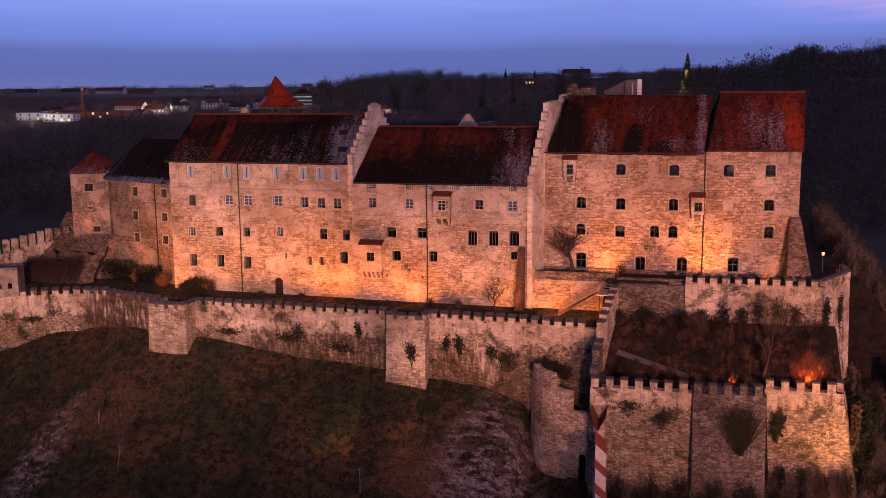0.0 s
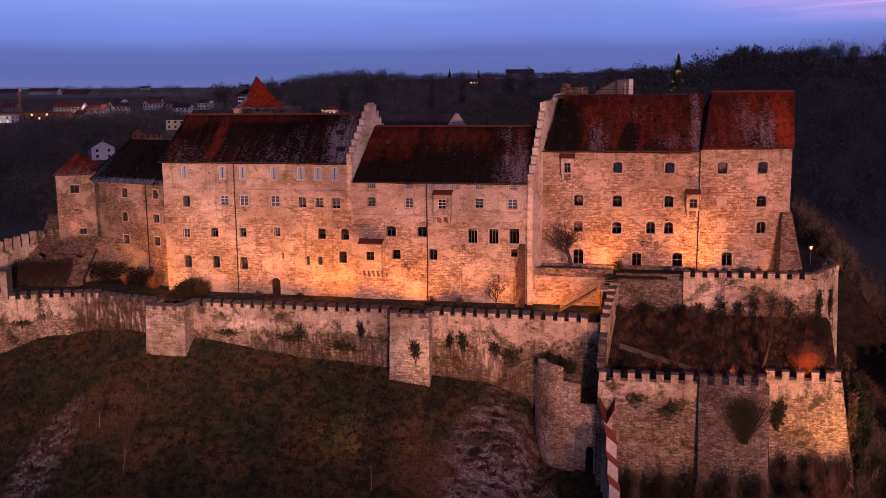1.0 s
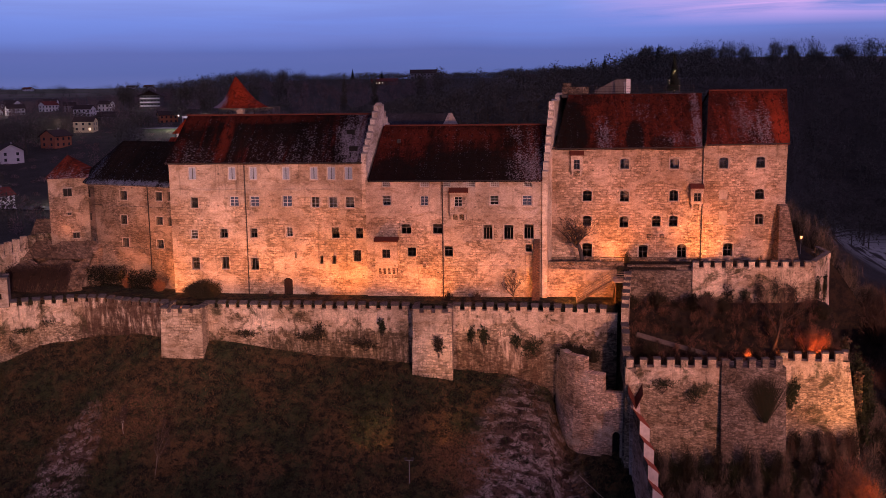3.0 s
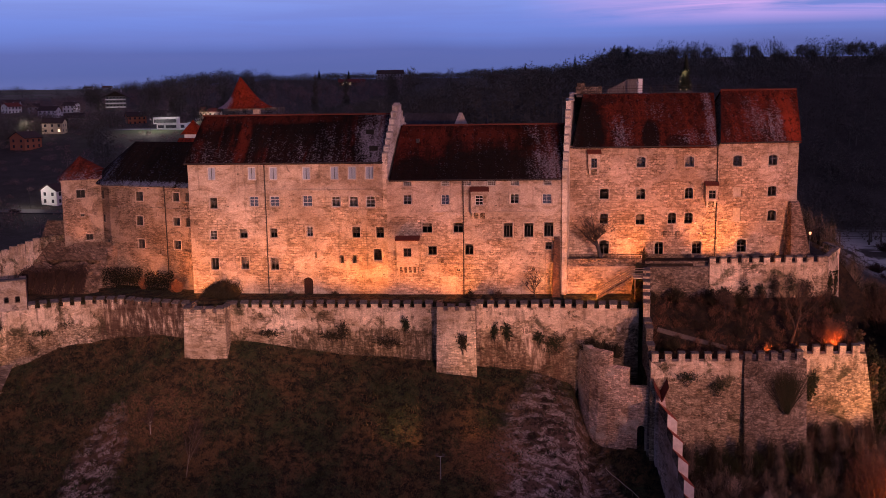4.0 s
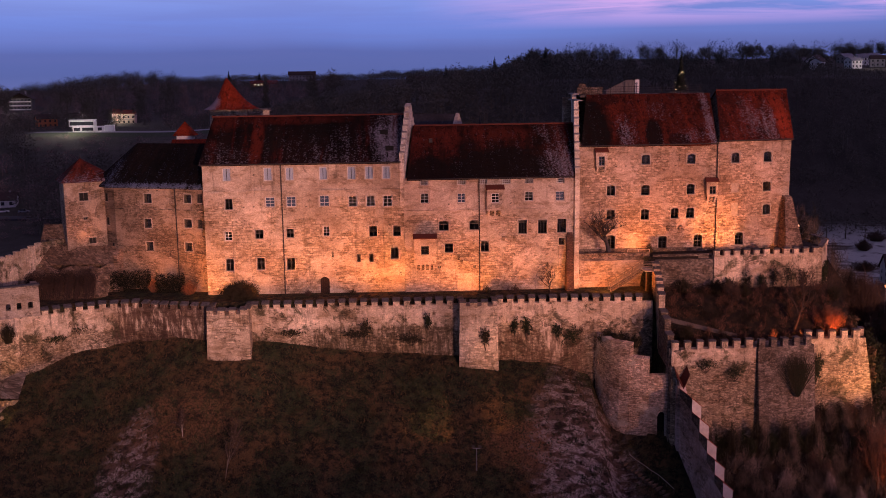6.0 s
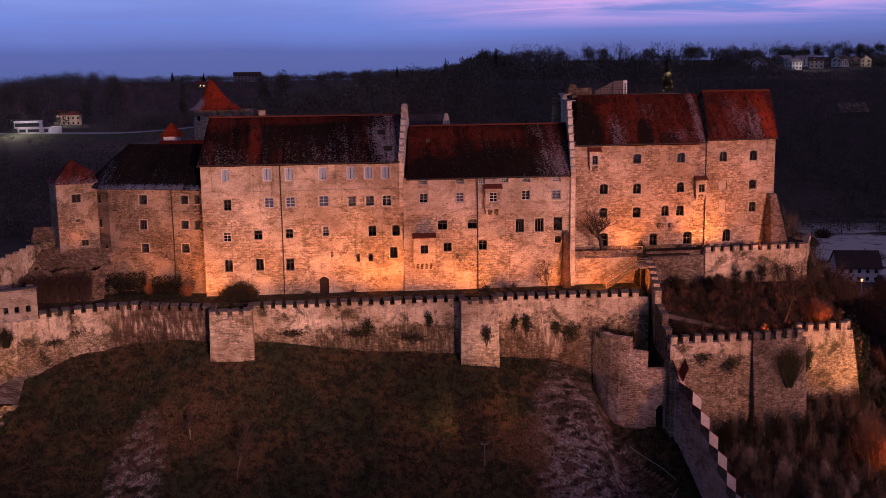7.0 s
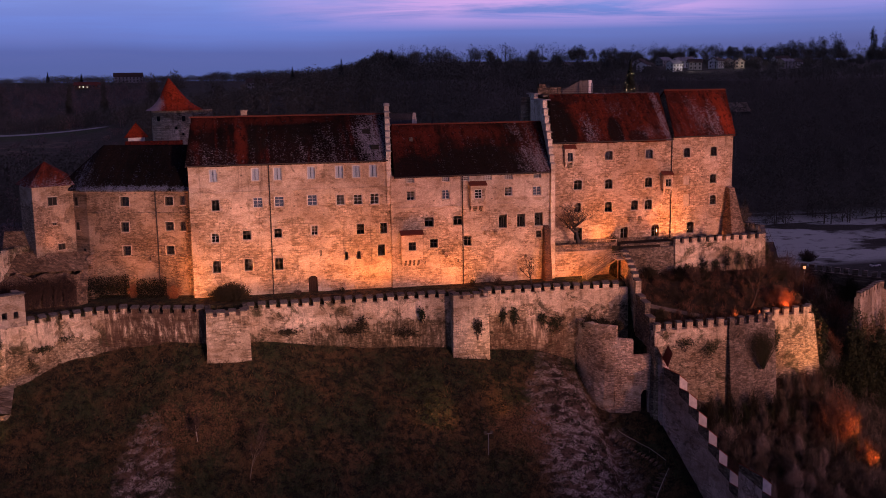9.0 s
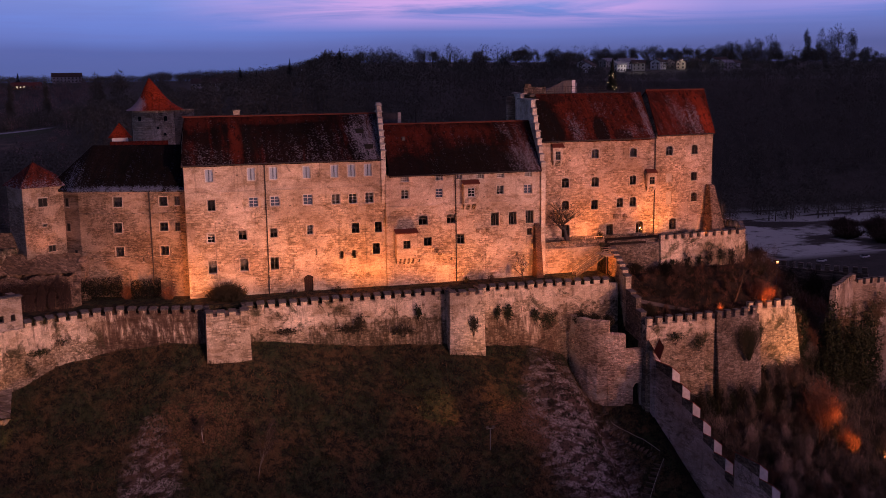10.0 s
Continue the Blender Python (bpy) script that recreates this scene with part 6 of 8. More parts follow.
TWIG = island("twigs", (0.10, 0.06, 0.042), (0.055, 0.035, 0.026))
# far twigs lightened in colour for valley haze, most on the town slope
WOOD_FAR = island("far_woods", (0.126, 0.118, 0.092), (0.100, 0.093, 0.074), (0.090, 0.084, 0.064), scale=0.05)
ORCHARD = island("hazed_orchards", (0.25, 0.175, 0.155), (0.13, 0.094, 0.088))
FIR = island("fir_needles", (0.012, 0.016, 0.012), (0.02, 0.026, 0.018))
IVY = island("ivy_leaves", (0.014, 0.020, 0.009), (0.038, 0.040, 0.017))
HEDGE = island("hedge_leaves", (0.020, 0.018, 0.010), (0.045, 0.034, 0.018))
DRY = island("dry_stalks", (0.135, 0.083, 0.037), (0.034, 0.026, 0.013), (0.033, 0.042, 0.017), scale=0.2)
TUFT = island("rank_tufts", (0.030, 0.034, 0.014), (0.010, 0.012, 0.006), (0.085, 0.050, 0.024), scale=0.16)
# lamplit bushes take part of their glow from this colour; bank bushes share it
RUST = island("russet_and_lit_twigs", (0.22, 0.10, 0.055), (0.085, 0.042, 0.028))
GARDEN = island("garden_twigs", (0.19, 0.095, 0.06), (0.052, 0.028, 0.019), (0.028, 0.022, 0.014))
CREEPER = island("dry_creeper", (0.06, 0.030, 0.020), (0.018, 0.012, 0.009))
MOSSY = island("mossy_ivy", (0.125, 0.105, 0.052), (0.058, 0.055, 0.026), (0.15, 0.095, 0.055), scale=0.5)
YEW = island("evergreen_hedge", (0.004, 0.005, 0.003), (0.012, 0.012, 0.006))
PLUME = island("feathery_twigs", (0.38, 0.295, 0.245), (0.17, 0.125, 0.105))
BRUSH = island("brush_twigs", (0.20, 0.150, 0.115), (0.068, 0.054, 0.043), (0.028, 0.027, 0.017), scale=0.4)


def unit(v):
    return v / np.maximum(np.linalg.norm(v, axis=-1, keepdims=True), 1e-6)


def twigs(rng, base, h, r, k, length, width, low=0.25, lift=0.6):
    """Thin triangles filling the crowns of bare trees: base (n, 3), heights and radii (n,)."""
    n = len(base)
    d = unit(rng.normal(size=(n, k, 3)))
    q = rng.random((n, k, 1)) ** 0.4
    c = d * q * np.stack([r, r, h * (1 - low) * 0.5], -1)[:, None, :]
    c[..., 2] += (h * (low + (1 - low) * 0.5))[:, None]
    p = base[:, None, :] + c
    g = unit(d * np.array([1, 1, 0.7]) + np.array([0, 0, lift]) + rng.normal(size=(n, k, 3)) * 0.45)
    s = unit(np.cross(g, rng.normal(size=(n, k, 3))))
    ln = (length * (0.5 + rng.random((n, k, 1)))) * (h / h.mean())[:, None, None]
    a, b, t = p - s * width - g * ln * 0.3, p + s * width - g * ln * 0.3, p + g * ln
    tri = np.stack([a, b, t], 2).reshape(-1, 3, 3)
    top = base + np.stack([np.zeros(n), np.zeros(n), h * 0.75], -1)
    w = np.stack([h * 0.018, np.zeros(n), np.zeros(n)], -1)
    trunk = np.stack([base - w * 1.5, base + w * 1.5, top], 1)
    return np.concatenate([tri, trunk])


def firs(rng, base, h, r, k):
    n = len(base)
    u = rng.random((n, k, 1))
    ang = rng.random((n, k, 1)) * 2 * math.pi
    out = np.concatenate([np.cos(ang), np.sin(ang), np.full_like(ang, -0.25)], -1)
    root = base[:, None, :] + np.concatenate([np.zeros((n, k, 2)), u * h[:, None, None] * 0.96 + 0.3], -1)
    reach = r[:, None, None] * (1 - u) * (0.7 + 0.5 * rng.random((n, k, 1))) + 0.15
    side = np.concatenate([-np.sin(ang), np.cos(ang), np.zeros_like(ang)], -1) * reach * 0.33
    tip = root + out * reach
    return np.stack([root + np.array([0, 0, 0.25]), tip - side, tip + side], 2).reshape(-1, 3, 3)


def leaves(rng, centre, spread, n, size, normal=(0, -1, 0), lift=0.1):
    """Small leaf triangles scattered over an uneven patch of wall."""
    nrm = unit(np.array(normal, float))
    side = unit(np.cross(np.array([0, 0, 1.0]), nrm))
    ang, q = rng.random(n) * 2 * math.pi, rng.random(n) ** 0.6
    lobes = 0.6 + 0.4 * np.sin(ang * 3 + rng.random() * 6) * np.sin(ang * 5 + rng.random() * 6)
    u, v = np.cos(ang) * q * lobes * spread[0], np.sin(ang) * q * lobes * spread[1]
    p = np.array(centre) + u[:, None] * side + v[:, None] * np.array([0, 0, 1.0]) + (rng.random(n) * lift + 0.02)[:, None] * nrm
    a = unit(rng.normal(size=(n, 3)) + nrm * 0.2)
    b = unit(np.cross(a, nrm + rng.normal(size=(n, 3)) * 0.5))
    s = size * (0.5 + rng.random((n, 1)))
    return np.stack([p - a * s, p + a * s, p + b * s * 1.2], 1)


def climber(name, centre, spread, n, size, mat, label, normal=(0, -1, 0), lift=0.35, seed=0):
    rng = np.random.default_rng(seed)
    root = Vector((centre[0], centre[1], centre[2] - spread[1]))
    ob = thing(name, root.x, root.y, root.z, 0.0, label, "climbing plant", "climbing plants")
    lv = new("leaves", cloud_mesh("leaves", leaves(rng, Vector(centre) - root, spread, n, size, normal, lift), mat))
    lv.parent = ob
    tagged(lv, kind="stuff")
    r = random.Random(seed)
    nv, sd = Vector(normal).normalized(), Vector((0, 0, 1)).cross(Vector(normal)).normalized()
    for i in range(5):
        s = Shape()
        p = [nv * 0.05]
        for j in range(4):
            p.append(p[-1] + sd * r.uniform(-0.3, 0.3) * spread[0] + Vector((0, 0, spread[1] * r.uniform(0.25, 0.5))) + nv * r.uniform(0.0, 0.06))
        part("stem", s.tube(p, [0.035, 0.03, 0.024, 0.016, 0.008], 4), BARK, ob)
    return ob


def bare_tree(name, x, y, z, h, spread, label, seed=0, mat=BARK, twig=TWIG, levels=4, trunk=0.14, group="", bole=0.36, stout=1.0, haze=900):
    """A leafless tree: tapered trunk, forking limbs and a haze of twigs."""
    r = random.Random(seed)
    limbs, fine = Shape(), []

    def grow(p, d, ln, rad, level):
        pts, rr = [p], [rad]
        for i in range(4):
            d = (d + Vector((r.gauss(0, 0.14), r.gauss(0, 0.14), r.uniform(-0.02, 0.12)))).normalized()
            pts.append(pts[-1] + d * ln / 4)
            rr.append(rad * (1 - 0.13 * (i + 1)))
        limbs.tube(pts, rr, 6 if level == 0 else 4 if level < 3 else 3)
        if level >= levels:
            return
        for i in range(r.randint(3, 4) if level else 5):
            j = r.randint(2, 4) if level else r.randint(2, 4)
            side = Vector((r.gauss(0, 1), r.gauss(0, 1), r.uniform(0.0, 0.8))).normalized()
            nd = (d * 0.75 + side * spread).normalized()
            grow(pts[j], nd, ln * r.uniform(0.55, 0.8), rr[j] * r.uniform(0.5, 0.7) * stout, level + 1)
        grow(pts[-1], d, ln * 0.7, rr[-1] * 0.8, level + 1)

    grow(Vector((0, 0, -0.2)), Vector((0, 0, 1)), h * bole, trunk, 0)
    ob = thing(name, x, y, z, r.uniform(0, 360), label, "tree", group)
    part("trunk", limbs, mat, ob, smooth=True)
    tips = np.array([v for v in limbs.v if v[2] > h * 0.3])
    g = np.random.default_rng(seed)
    p = tips[g.integers(0, len(tips), haze)]
    d = unit(g.normal(size=(haze, 3)) + np.array([0, 0, 0.5]) + unit(p - np.array([0, 0, h * 0.4])) * 0.8)
    s = unit(np.cross(d, g.normal(size=(haze, 3)))) * 0.022
    ln = 0.25 + 0.55 * g.random((haze, 1))
    ob2 = new("crown", cloud_mesh("crown", np.stack([p - s, p + s, p + d * ln], 1), twig))
    ob2.parent = ob
    return ob


def shrub(rng, x, y, z, h, r, k, width=0.02):
    """Upright stems that spray out from one root."""
    ang, q = rng.random(k) * 2 * math.pi, rng.random(k)
    tip = np.stack([x + np.cos(ang) * r * q, y + np.sin(ang) * r * q, z + h * (0.45 + 0.55 * rng.random(k)) * (1 - 0.35 * q)], -1)
    root = np.stack([x + np.cos(ang) * r * q * 0.35, y + np.sin(ang) * r * q * 0.35, np.full(k, z - 0.1)], -1)
    mid = root + (tip - root) * 0.55 + rng.normal(size=(k, 3)) * 0.08 * h
    s = unit(np.cross(tip - root, rng.normal(size=(k, 3)))) * width
    t1 = np.stack([root - s, root + s, mid], 1)
    t2 = np.stack([mid - s * 0.8, mid + s * 0.8, tip], 1)
    d = unit(rng.normal(size=(k * 3, 3)) + np.array([0, 0, 0.6]))
    j = rng.integers(0, k, k * 3)
    p = root[j] + (tip[j] - root[j]) * (0.35 + 0.6 * rng.random((k * 3, 1)))
    s3 = unit(np.cross(d, rng.normal(size=(k * 3, 3)))) * width * 0.6
    t3 = np.stack([p - s3, p + s3, p + d * h * 0.22], 1)
    return np.concatenate([t1, t2, t3])


# far woods on the opposite bank
TOWN = ((-471, 776), (-417, 773), (-356, 714), (-275, 533), (-267, 481), (-275, 451), (-332, 781), (-468, 645), (-483, 757), (-221, 574), (-234, 693), (-207, 381), (-270, 646), (-505, 656), (-498, 690), (-474, 690), (-452, 690), (-455, 750), (-492, 757))
rng = np.random.default_rng(7)
pos, hs, rs_ = [], [], []
for gx in np.arange(-340, 470, 7.0):
    for gy in np.arange(318, 640, 7.5):
        x, y = gx + rng.uniform(-4, 4), gy + rng.uniform(-4, 4)
        lf = ease(60, -180, x)
        if rng.random() < 0.05 + 0.12 * lf:
            continue
        rt = ease(40, 130, x)
        if y < 350 + 0.12 * max(0, x) * (1 - rt) + 80 * rt - 20 * lf:
            continue
        if -260 < x * 555 / y < -118 and 440 < y < 575 or -250 < x * 684 / y < -208 and 560 < y < 690:
            continue
        if x < -120 and any(abs(x * hy / y - hx) < 13 and hy - 120 < y < hy + 8 for hx, hy in TOWN):
            continue
        if x > 150 and y > 570 and rng.random() < 0.85:
            continue
        pos.append((x, y, land(x, y) - 0.5))
        hs.append(rng.uniform(10, 16) * (1.0 + 0.45 * noise.noise((x * 0.018, y * 0.012, 5.0))) * (0.52 if y > 540 and -50 < x < 260 else 0.7 if y > 520 else 1.0))
        rs_.append(rng.uniform(5.0, 8.0) if y > 560 else rng.uniform(3.4, 6.2))
for i in range(1500):
    x, y = rng.uniform(-420, 160), rng.uniform(860, 1180)
    if rng.random() < 0.25 * ease(-250, -420, x):
        continue
    pos.append((x, y, land(x, y) - 0.5)), hs.append(rng.uniform(3.0, 7.5) if -300 < x < -60 else rng.uniform(6, 11) if x > -60 else rng.uniform(10, 17)), rs_.append(rng.uniform(4.5, 8))
for i in range(420):
    x, y = rng.uniform(-1900, -350), rng.choice([1250, 1500, 1900, 2400]) + rng.uniform(-40, 40)
    pos.append((x, y, land(x, y) - 0.5)), hs.append(rng.uniform(7, 13)), rs_.append(rng.uniform(4, 9))
for i in range(420):
    x, y = rng.uniform(130, 800), rng.uniform(640, 1010)
    if y < 860 and rng.random() < 0.75:
        continue
    pos.append((x, y, land(x, y) - 0.5)), hs.append(rng.uniform(7, 12) if y < 840 else rng.uniform(10, 20)), rs_.append(rng.uniform(4, 7))
pos, hs, rs_ = np.array(pos), np.array(hs), np.array(rs_)
# broad old crowns on the skyline: a round clump, single trees along the ridge, tall ones further east
ridge = []
for i in range(30):
    a, q = rng.uniform(0, 2 * math.pi), rng.random() ** 0.6
    x, y = 51 + 18 * q * math.cos(a), 655 + 18 * q * math.sin(a)
    ridge.append((x, y, 73.6 - 7.5 * q ** 2.2 + rng.uniform(-1, 0.4) - land(x, y), rng.uniform(5.0, 7.5)))
for x, y, top_, r_ in ((80, 640, 69.5, 1.6), (84, 645, 68.5, 1.5), (94, 640, 69.2, 6.5), (109, 640, 67.6, 6.0), (123, 640, 68.9, 7.5), (136, 640, 66.5, 6.0), (148, 640, 70.4, 8.0), (155, 650, 68.0, 6.0), (183, 640, 75.8, 9.0),
                       (172, 645, 72.0, 6.0), (203, 640, 73.6, 7.5), (214, 650, 71.0, 7.0), (-33, 640, 60.4, 5.0), (-20, 640, 59.6, 7.0), (-60, 640, 60.4, 8.0), (-84, 640, 61.0, 8.0), (-100, 650, 60.2, 7.0), (-128, 640, 58.9, 2.6), (-148, 640, 58.4, 2.6),
                       (10, 650, 60.5, 7.0), (-5, 640, 59.0, 6.0), (-190, 640, 57.5, 9.0), (-208, 640, 58.6, 8.0), (-224, 640, 58.7, 9.0), (-240, 640, 58.0, 8.0), (-258, 640, 56.5, 9.0), (-295, 640, 53.9, 8.0), (240, 700, 72.0, 8.0), (255, 720, 73.0, 8.0), (228, 690, 70.5, 7.0)):
    ridge.append((x, y, top_ - land(x, y), r_))
for x, top_, r_ in ((662, 110, 11), (640, 106, 8), (680, 105, 9), (622, 104, 4), (577, 99, 12), (560, 95, 8), (549, 93, 7), (535, 91, 9), (525, 90.5, 7), (512, 88, 8), (432, 86, 9), (445, 83, 8), (413, 85, 6), (478, 83.5, 6), (466, 82, 7), (400, 82, 7)):
    ridge.append((x, 920.0, top_ - land(x, 920.0), r_))
for i in range(30):
    x = rng.uniform(-120, 250)
    ridge.append((x, rng.uniform(585, 650), rng.uniform(5.0, 8.5) + 2.0 * ease(34, 60, x) + 4.0 * ease(-60, -110, x), rng.uniform(5.0, 9.0)))
for i in range(46):
    x = rng.uniform(300, 760)
    ridge.append((x, rng.uniform(860, 980), rng.uniform(10, 15) + 4 * ease(430, 640, x), rng.uniform(5.0, 9.0)))
for i in range(150):
    x, y = rng.uniform(110, 780), rng.uniform(590, 1000)
    ridge.append((x, y, rng.uniform(6.0, 11.5) + 3.0 * ease(850, 980, y), rng.uniform(5.0, 9.5)))
ridge = np.array(ridge)
base_r = np.array([(x, y, land(x, y) - 0.5) for x, y in ridge[:, :2]])
lobes = []
for (x, y, z), h, r in zip(base_r, ridge[:, 2], ridge[:, 3]):
    for i in range(9):
        a, q = rng.uniform(0, 2 * math.pi), rng.uniform(0.25, 0.75)
        lobes.append((x + r * q * math.cos(a), y + r * q * math.sin(a), z + max(0.0, h * rng.uniform(0.02, 0.62) - 0.2 * r * q), h * rng.uniform(0.30, 0.40) if i else h * 0.45, r * rng.uniform(0.38, 0.55)))
    lobes.append((x, y, z + 0.52 * h, 0.48 * h, 0.5 * r))
lobes = np.array(lobes)
crowns = twigs(rng, lobes[:, :3], lobes[:, 3], lobes[:, 4], 150, 0.58, 0.20, 0.0, 0.2)
woods = new("woods", cloud_mesh("woods", np.concatenate([twigs(rng, pos, hs, rs_, 145, 0.5, 0.28, 0.1, 0.05), crowns]), WOOD_FAR))
tagged(woods, "leafless dark woods on the far valley side", "woods", kind="stuff")
pos, hs, rs_ = [], [], []
for i in range(3400):
    x, y = rng.uniform(-760, -105), rng.uniform(318, 900)
    low_ = any(abs(x * hy / y - hx) < 14 and hy - 90 < y < hy + 8 for hx, hy in TOWN)
    if -262 < x * 555 / y < -116 and 440 < y < 575:
        low_ = True
        if y > 525:
            continue
    if any(abs(x - hx) < 9 and abs(y - hy) < 9 for hx, hy in TOWN) or -250 < x * 684 / y < -208 and 560 < y < 690:
        continue
    pos.append((x, y, land(x, y) - 0.5)), hs.append(rng.uniform(1.5, 3.2) if low_ else rng.uniform(4, 11)), rs_.append(rng.uniform(1.6, 2.6) if low_ else rng.uniform(2.4, 4.6))
pos, hs, rs_ = np.array(pos), np.array(hs), np.array(rs_)
tagged(new("orchards", cloud_mesh("orchards", twigs(rng, pos, hs, rs_, 105, 0.6, 0.20, 0.05, 0.3), ORCHARD)), "bare orchard trees and thickets on the town slope", "trees", kind="stuff")
fb = np.array([(x, y, land(x, y) - 0.5) for x, y in ((19.6, 637.4), (-211, 1014), (-180, 1010), (-11.8, 640), (-1.6, 640), (53, 640))])
fh = np.array([67.3 - fb[0][2], 10, 9, 62.3 - fb[3][2], 60.3 - fb[4][2], 74.0 - fb[5][2]])
conifers = new("conifers", cloud_mesh("conifers", firs(rng, fb, fh, fh * 0.24, 420), FIR))
tagged(conifers, "dark firs scattered through the bare woods", "woods", kind="stuff")

# grass tussocks on the slope
n = 70000
gx, gy = rng.uniform(-104, -12, n), rng.uniform(88, 118, n)
keep_ = np.array([gy_ < lerp_at(gx_, WALL_Y) - 0.3 for gx_, gy_ in zip(gx, gy)])
gx, gy = gx[keep_], gy[keep_]
frosty = ((gx + 24.5) / 6.5) ** 2 + ((gy - 101) / 12) ** 2 < 1.0
thin = rng.random(len(gx)) < np.where(frosty, 0.5, 1.0)
gx, gy = gx[thin], gy[thin]
gz = np.array([lawn(a, b) for a, b in zip(gx, gy)])
p = np.stack([gx, gy, gz - 0.03], -1)
d = unit(rng.normal(size=p.shape) * np.array([0.6, 0.6, 0.2]) + np.array([0, -0.2, 0.8]))
s = unit(np.cross(d, rng.normal(size=p.shape))) * (0.03 + 0.05 * rng.random((len(p), 1)))
ln = 0.15 + 0.65 * rng.random((len(p), 1)) ** 2
tagged(new("grass", cloud_mesh("grass", np.stack([p - s, p + s, p + d * ln], 1), DRY)), "dry winter grass and weeds on the slope", "grass", kind="stuff")

# brush on the eastern slope and in the garden
tri = []
for i in range(1500):
    x, y = rng.uniform(-8.0, 36), rng.uniform(80, 105.3)
    tri.append(shrub(rng, x, y, lawn(x, y), rng.uniform(1.0, 3.0) if x < 11 else rng.uniform(1.6, 4.2), rng.uniform(0.7, 1.8), 34, 0.026))
for i in range(850):
    x, y = rng.uniform(15.8, 64), rng.uniform(98, 176)
    tri.append(shrub(rng, x, y, land(x, y), rng.uniform(2.8, 7.5), rng.uniform(1.2, 3.0), 46, 0.04))
tagged(new("brush", cloud_mesh("brush", np.concatenate(tri), BRUSH)), "dense leafless brown brush below the bastion", "brush", kind="stuff")
tri = []
for i in range(640):
    x, y = rng.uniform(-11.5, 13.8), rng.uniform(108.3, 119.4)
    if x > 5.0 and y < 111.4:
        continue
    q = (x + 10.4) / 8.4
    if 0 < q < 1 and abs(y - (114.8 - 2.2 * q)) < 0.5:
        continue
    tri.append(shrub(rng, x, y, platform(x, y), rng.uniform(0.4, 1.7), rng.uniform(0.5, 1.2), 30, 0.024))
tagged(new("garden_brush", cloud_mesh("garden_brush", np.concatenate(tri), GARDEN)), "low dark bushes in the terrace garden", "brush", kind="stuff")
tri = []
for i in range(110):
    x, y = rng.uniform(-24, -9), rng.uniform(88, 104)
    tri.append(shrub(rng, x, y, lawn(x, y), rng.uniform(0.4, 1.5), rng.uniform(0.4, 0.9), 20, 0.02))
for i in range(90):
    x = rng.uniform(-102, -62)
    y = rng.uniform(90, 112)
    tri.append(shrub(rng, x, y, lawn(x, y), rng.uniform(0.3, 0.9), rng.uniform(0.3, 0.8), 16, 0.02))
tuft = []
for i in range(900):
    x, y = rng.uniform(-102, -15), rng.uniform(86, 114)
    if y < lerp_at(x, WALL_Y) - 1.0 and noise.noise((x * 0.16, y * 0.16, 7.0)) > -0.12:
        tuft.append(shrub(rng, x, y, lawn(x, y), rng.uniform(0.3, 0.95), rng.uniform(0.3, 0.8), 16, 0.035))
tagged(new("rank_grass", cloud_mesh("rank_grass", np.concatenate(tuft), TUFT)), "dark green and brown tufts of rank grass on the slope", "grass", kind="stuff")
tagged(new("weeds", cloud_mesh("weeds", np.concatenate(tri), DRY)), "tall dry weeds on the slope", "brush", kind="stuff")

# ---- trees, bushes and climbers near the walls ----
# courtyard and wall tree: dark bark and twigs paint an unlit silhouette
bare_tree("courtyard_tree", -16.9, 123.0, 26.3, 11.2, 1.6, "leafless spreading tree in the upper courtyard", 5, mat=SILHOUETTE_BARK, twig=CREEPER, trunk=0.36, bole=0.27, group="bare trees", stout=1.3, haze=320)
bare_tree("garden_tree", 5.9, 113.4, 17.4, 11.2, 0.5, "slender leafless tree in the terrace garden", 8, trunk=0.2, group="bare trees")
bare_tree("garden_tree", -1.5, 116.2, 19.8, 4.4, 0.7, "small leafless tree in the terrace garden", 9, trunk=0.09, group="bare trees")
bare_tree("wall_tree", -25.8, 118.3, 22.2, 4.6, 0.9, "small leafless tree at the palace foot", 11, trunk=0.12, levels=3, group="bare trees", mat=SILHOUETTE_BARK, twig=CREEPER, stout=1.3, haze=260)
bare_tree("sapling", -66.9, 97.5, lawn(-66.9, 97.5), 10.0, 0.14, "tall thin pale sapling on the slope", 12, trunk=0.06, levels=2, group="saplings", mat=GREY_RAIL)
bare_tree("sapling", -72.5, 102.5, lawn(-72.5, 102.5), 4.2, 0.25, "thin pale sapling on the slope", 13, trunk=0.04, levels=2, group="saplings", mat=PALE_WOOD)


def bush(name, x, y, z, h, r, k, mat, label, seed, width=0.025):
    ob = new(name, cloud_mesh(name, shrub(np.random.default_rng(seed), 0, 0, 0, h, r, k, width), mat))
    ob.location = (x, y, z)
    return tagged(ob, label, "bush", "bushes")


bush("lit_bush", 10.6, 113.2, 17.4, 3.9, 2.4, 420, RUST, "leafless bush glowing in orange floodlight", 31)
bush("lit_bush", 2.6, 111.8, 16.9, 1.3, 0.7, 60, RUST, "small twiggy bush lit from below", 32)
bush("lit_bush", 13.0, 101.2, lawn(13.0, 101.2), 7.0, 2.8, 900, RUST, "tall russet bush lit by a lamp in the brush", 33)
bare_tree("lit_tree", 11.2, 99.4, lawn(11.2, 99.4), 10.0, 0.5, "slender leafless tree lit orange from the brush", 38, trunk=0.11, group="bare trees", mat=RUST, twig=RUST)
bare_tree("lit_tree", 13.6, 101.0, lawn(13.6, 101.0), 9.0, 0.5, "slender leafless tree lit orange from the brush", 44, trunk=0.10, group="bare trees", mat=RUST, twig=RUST)
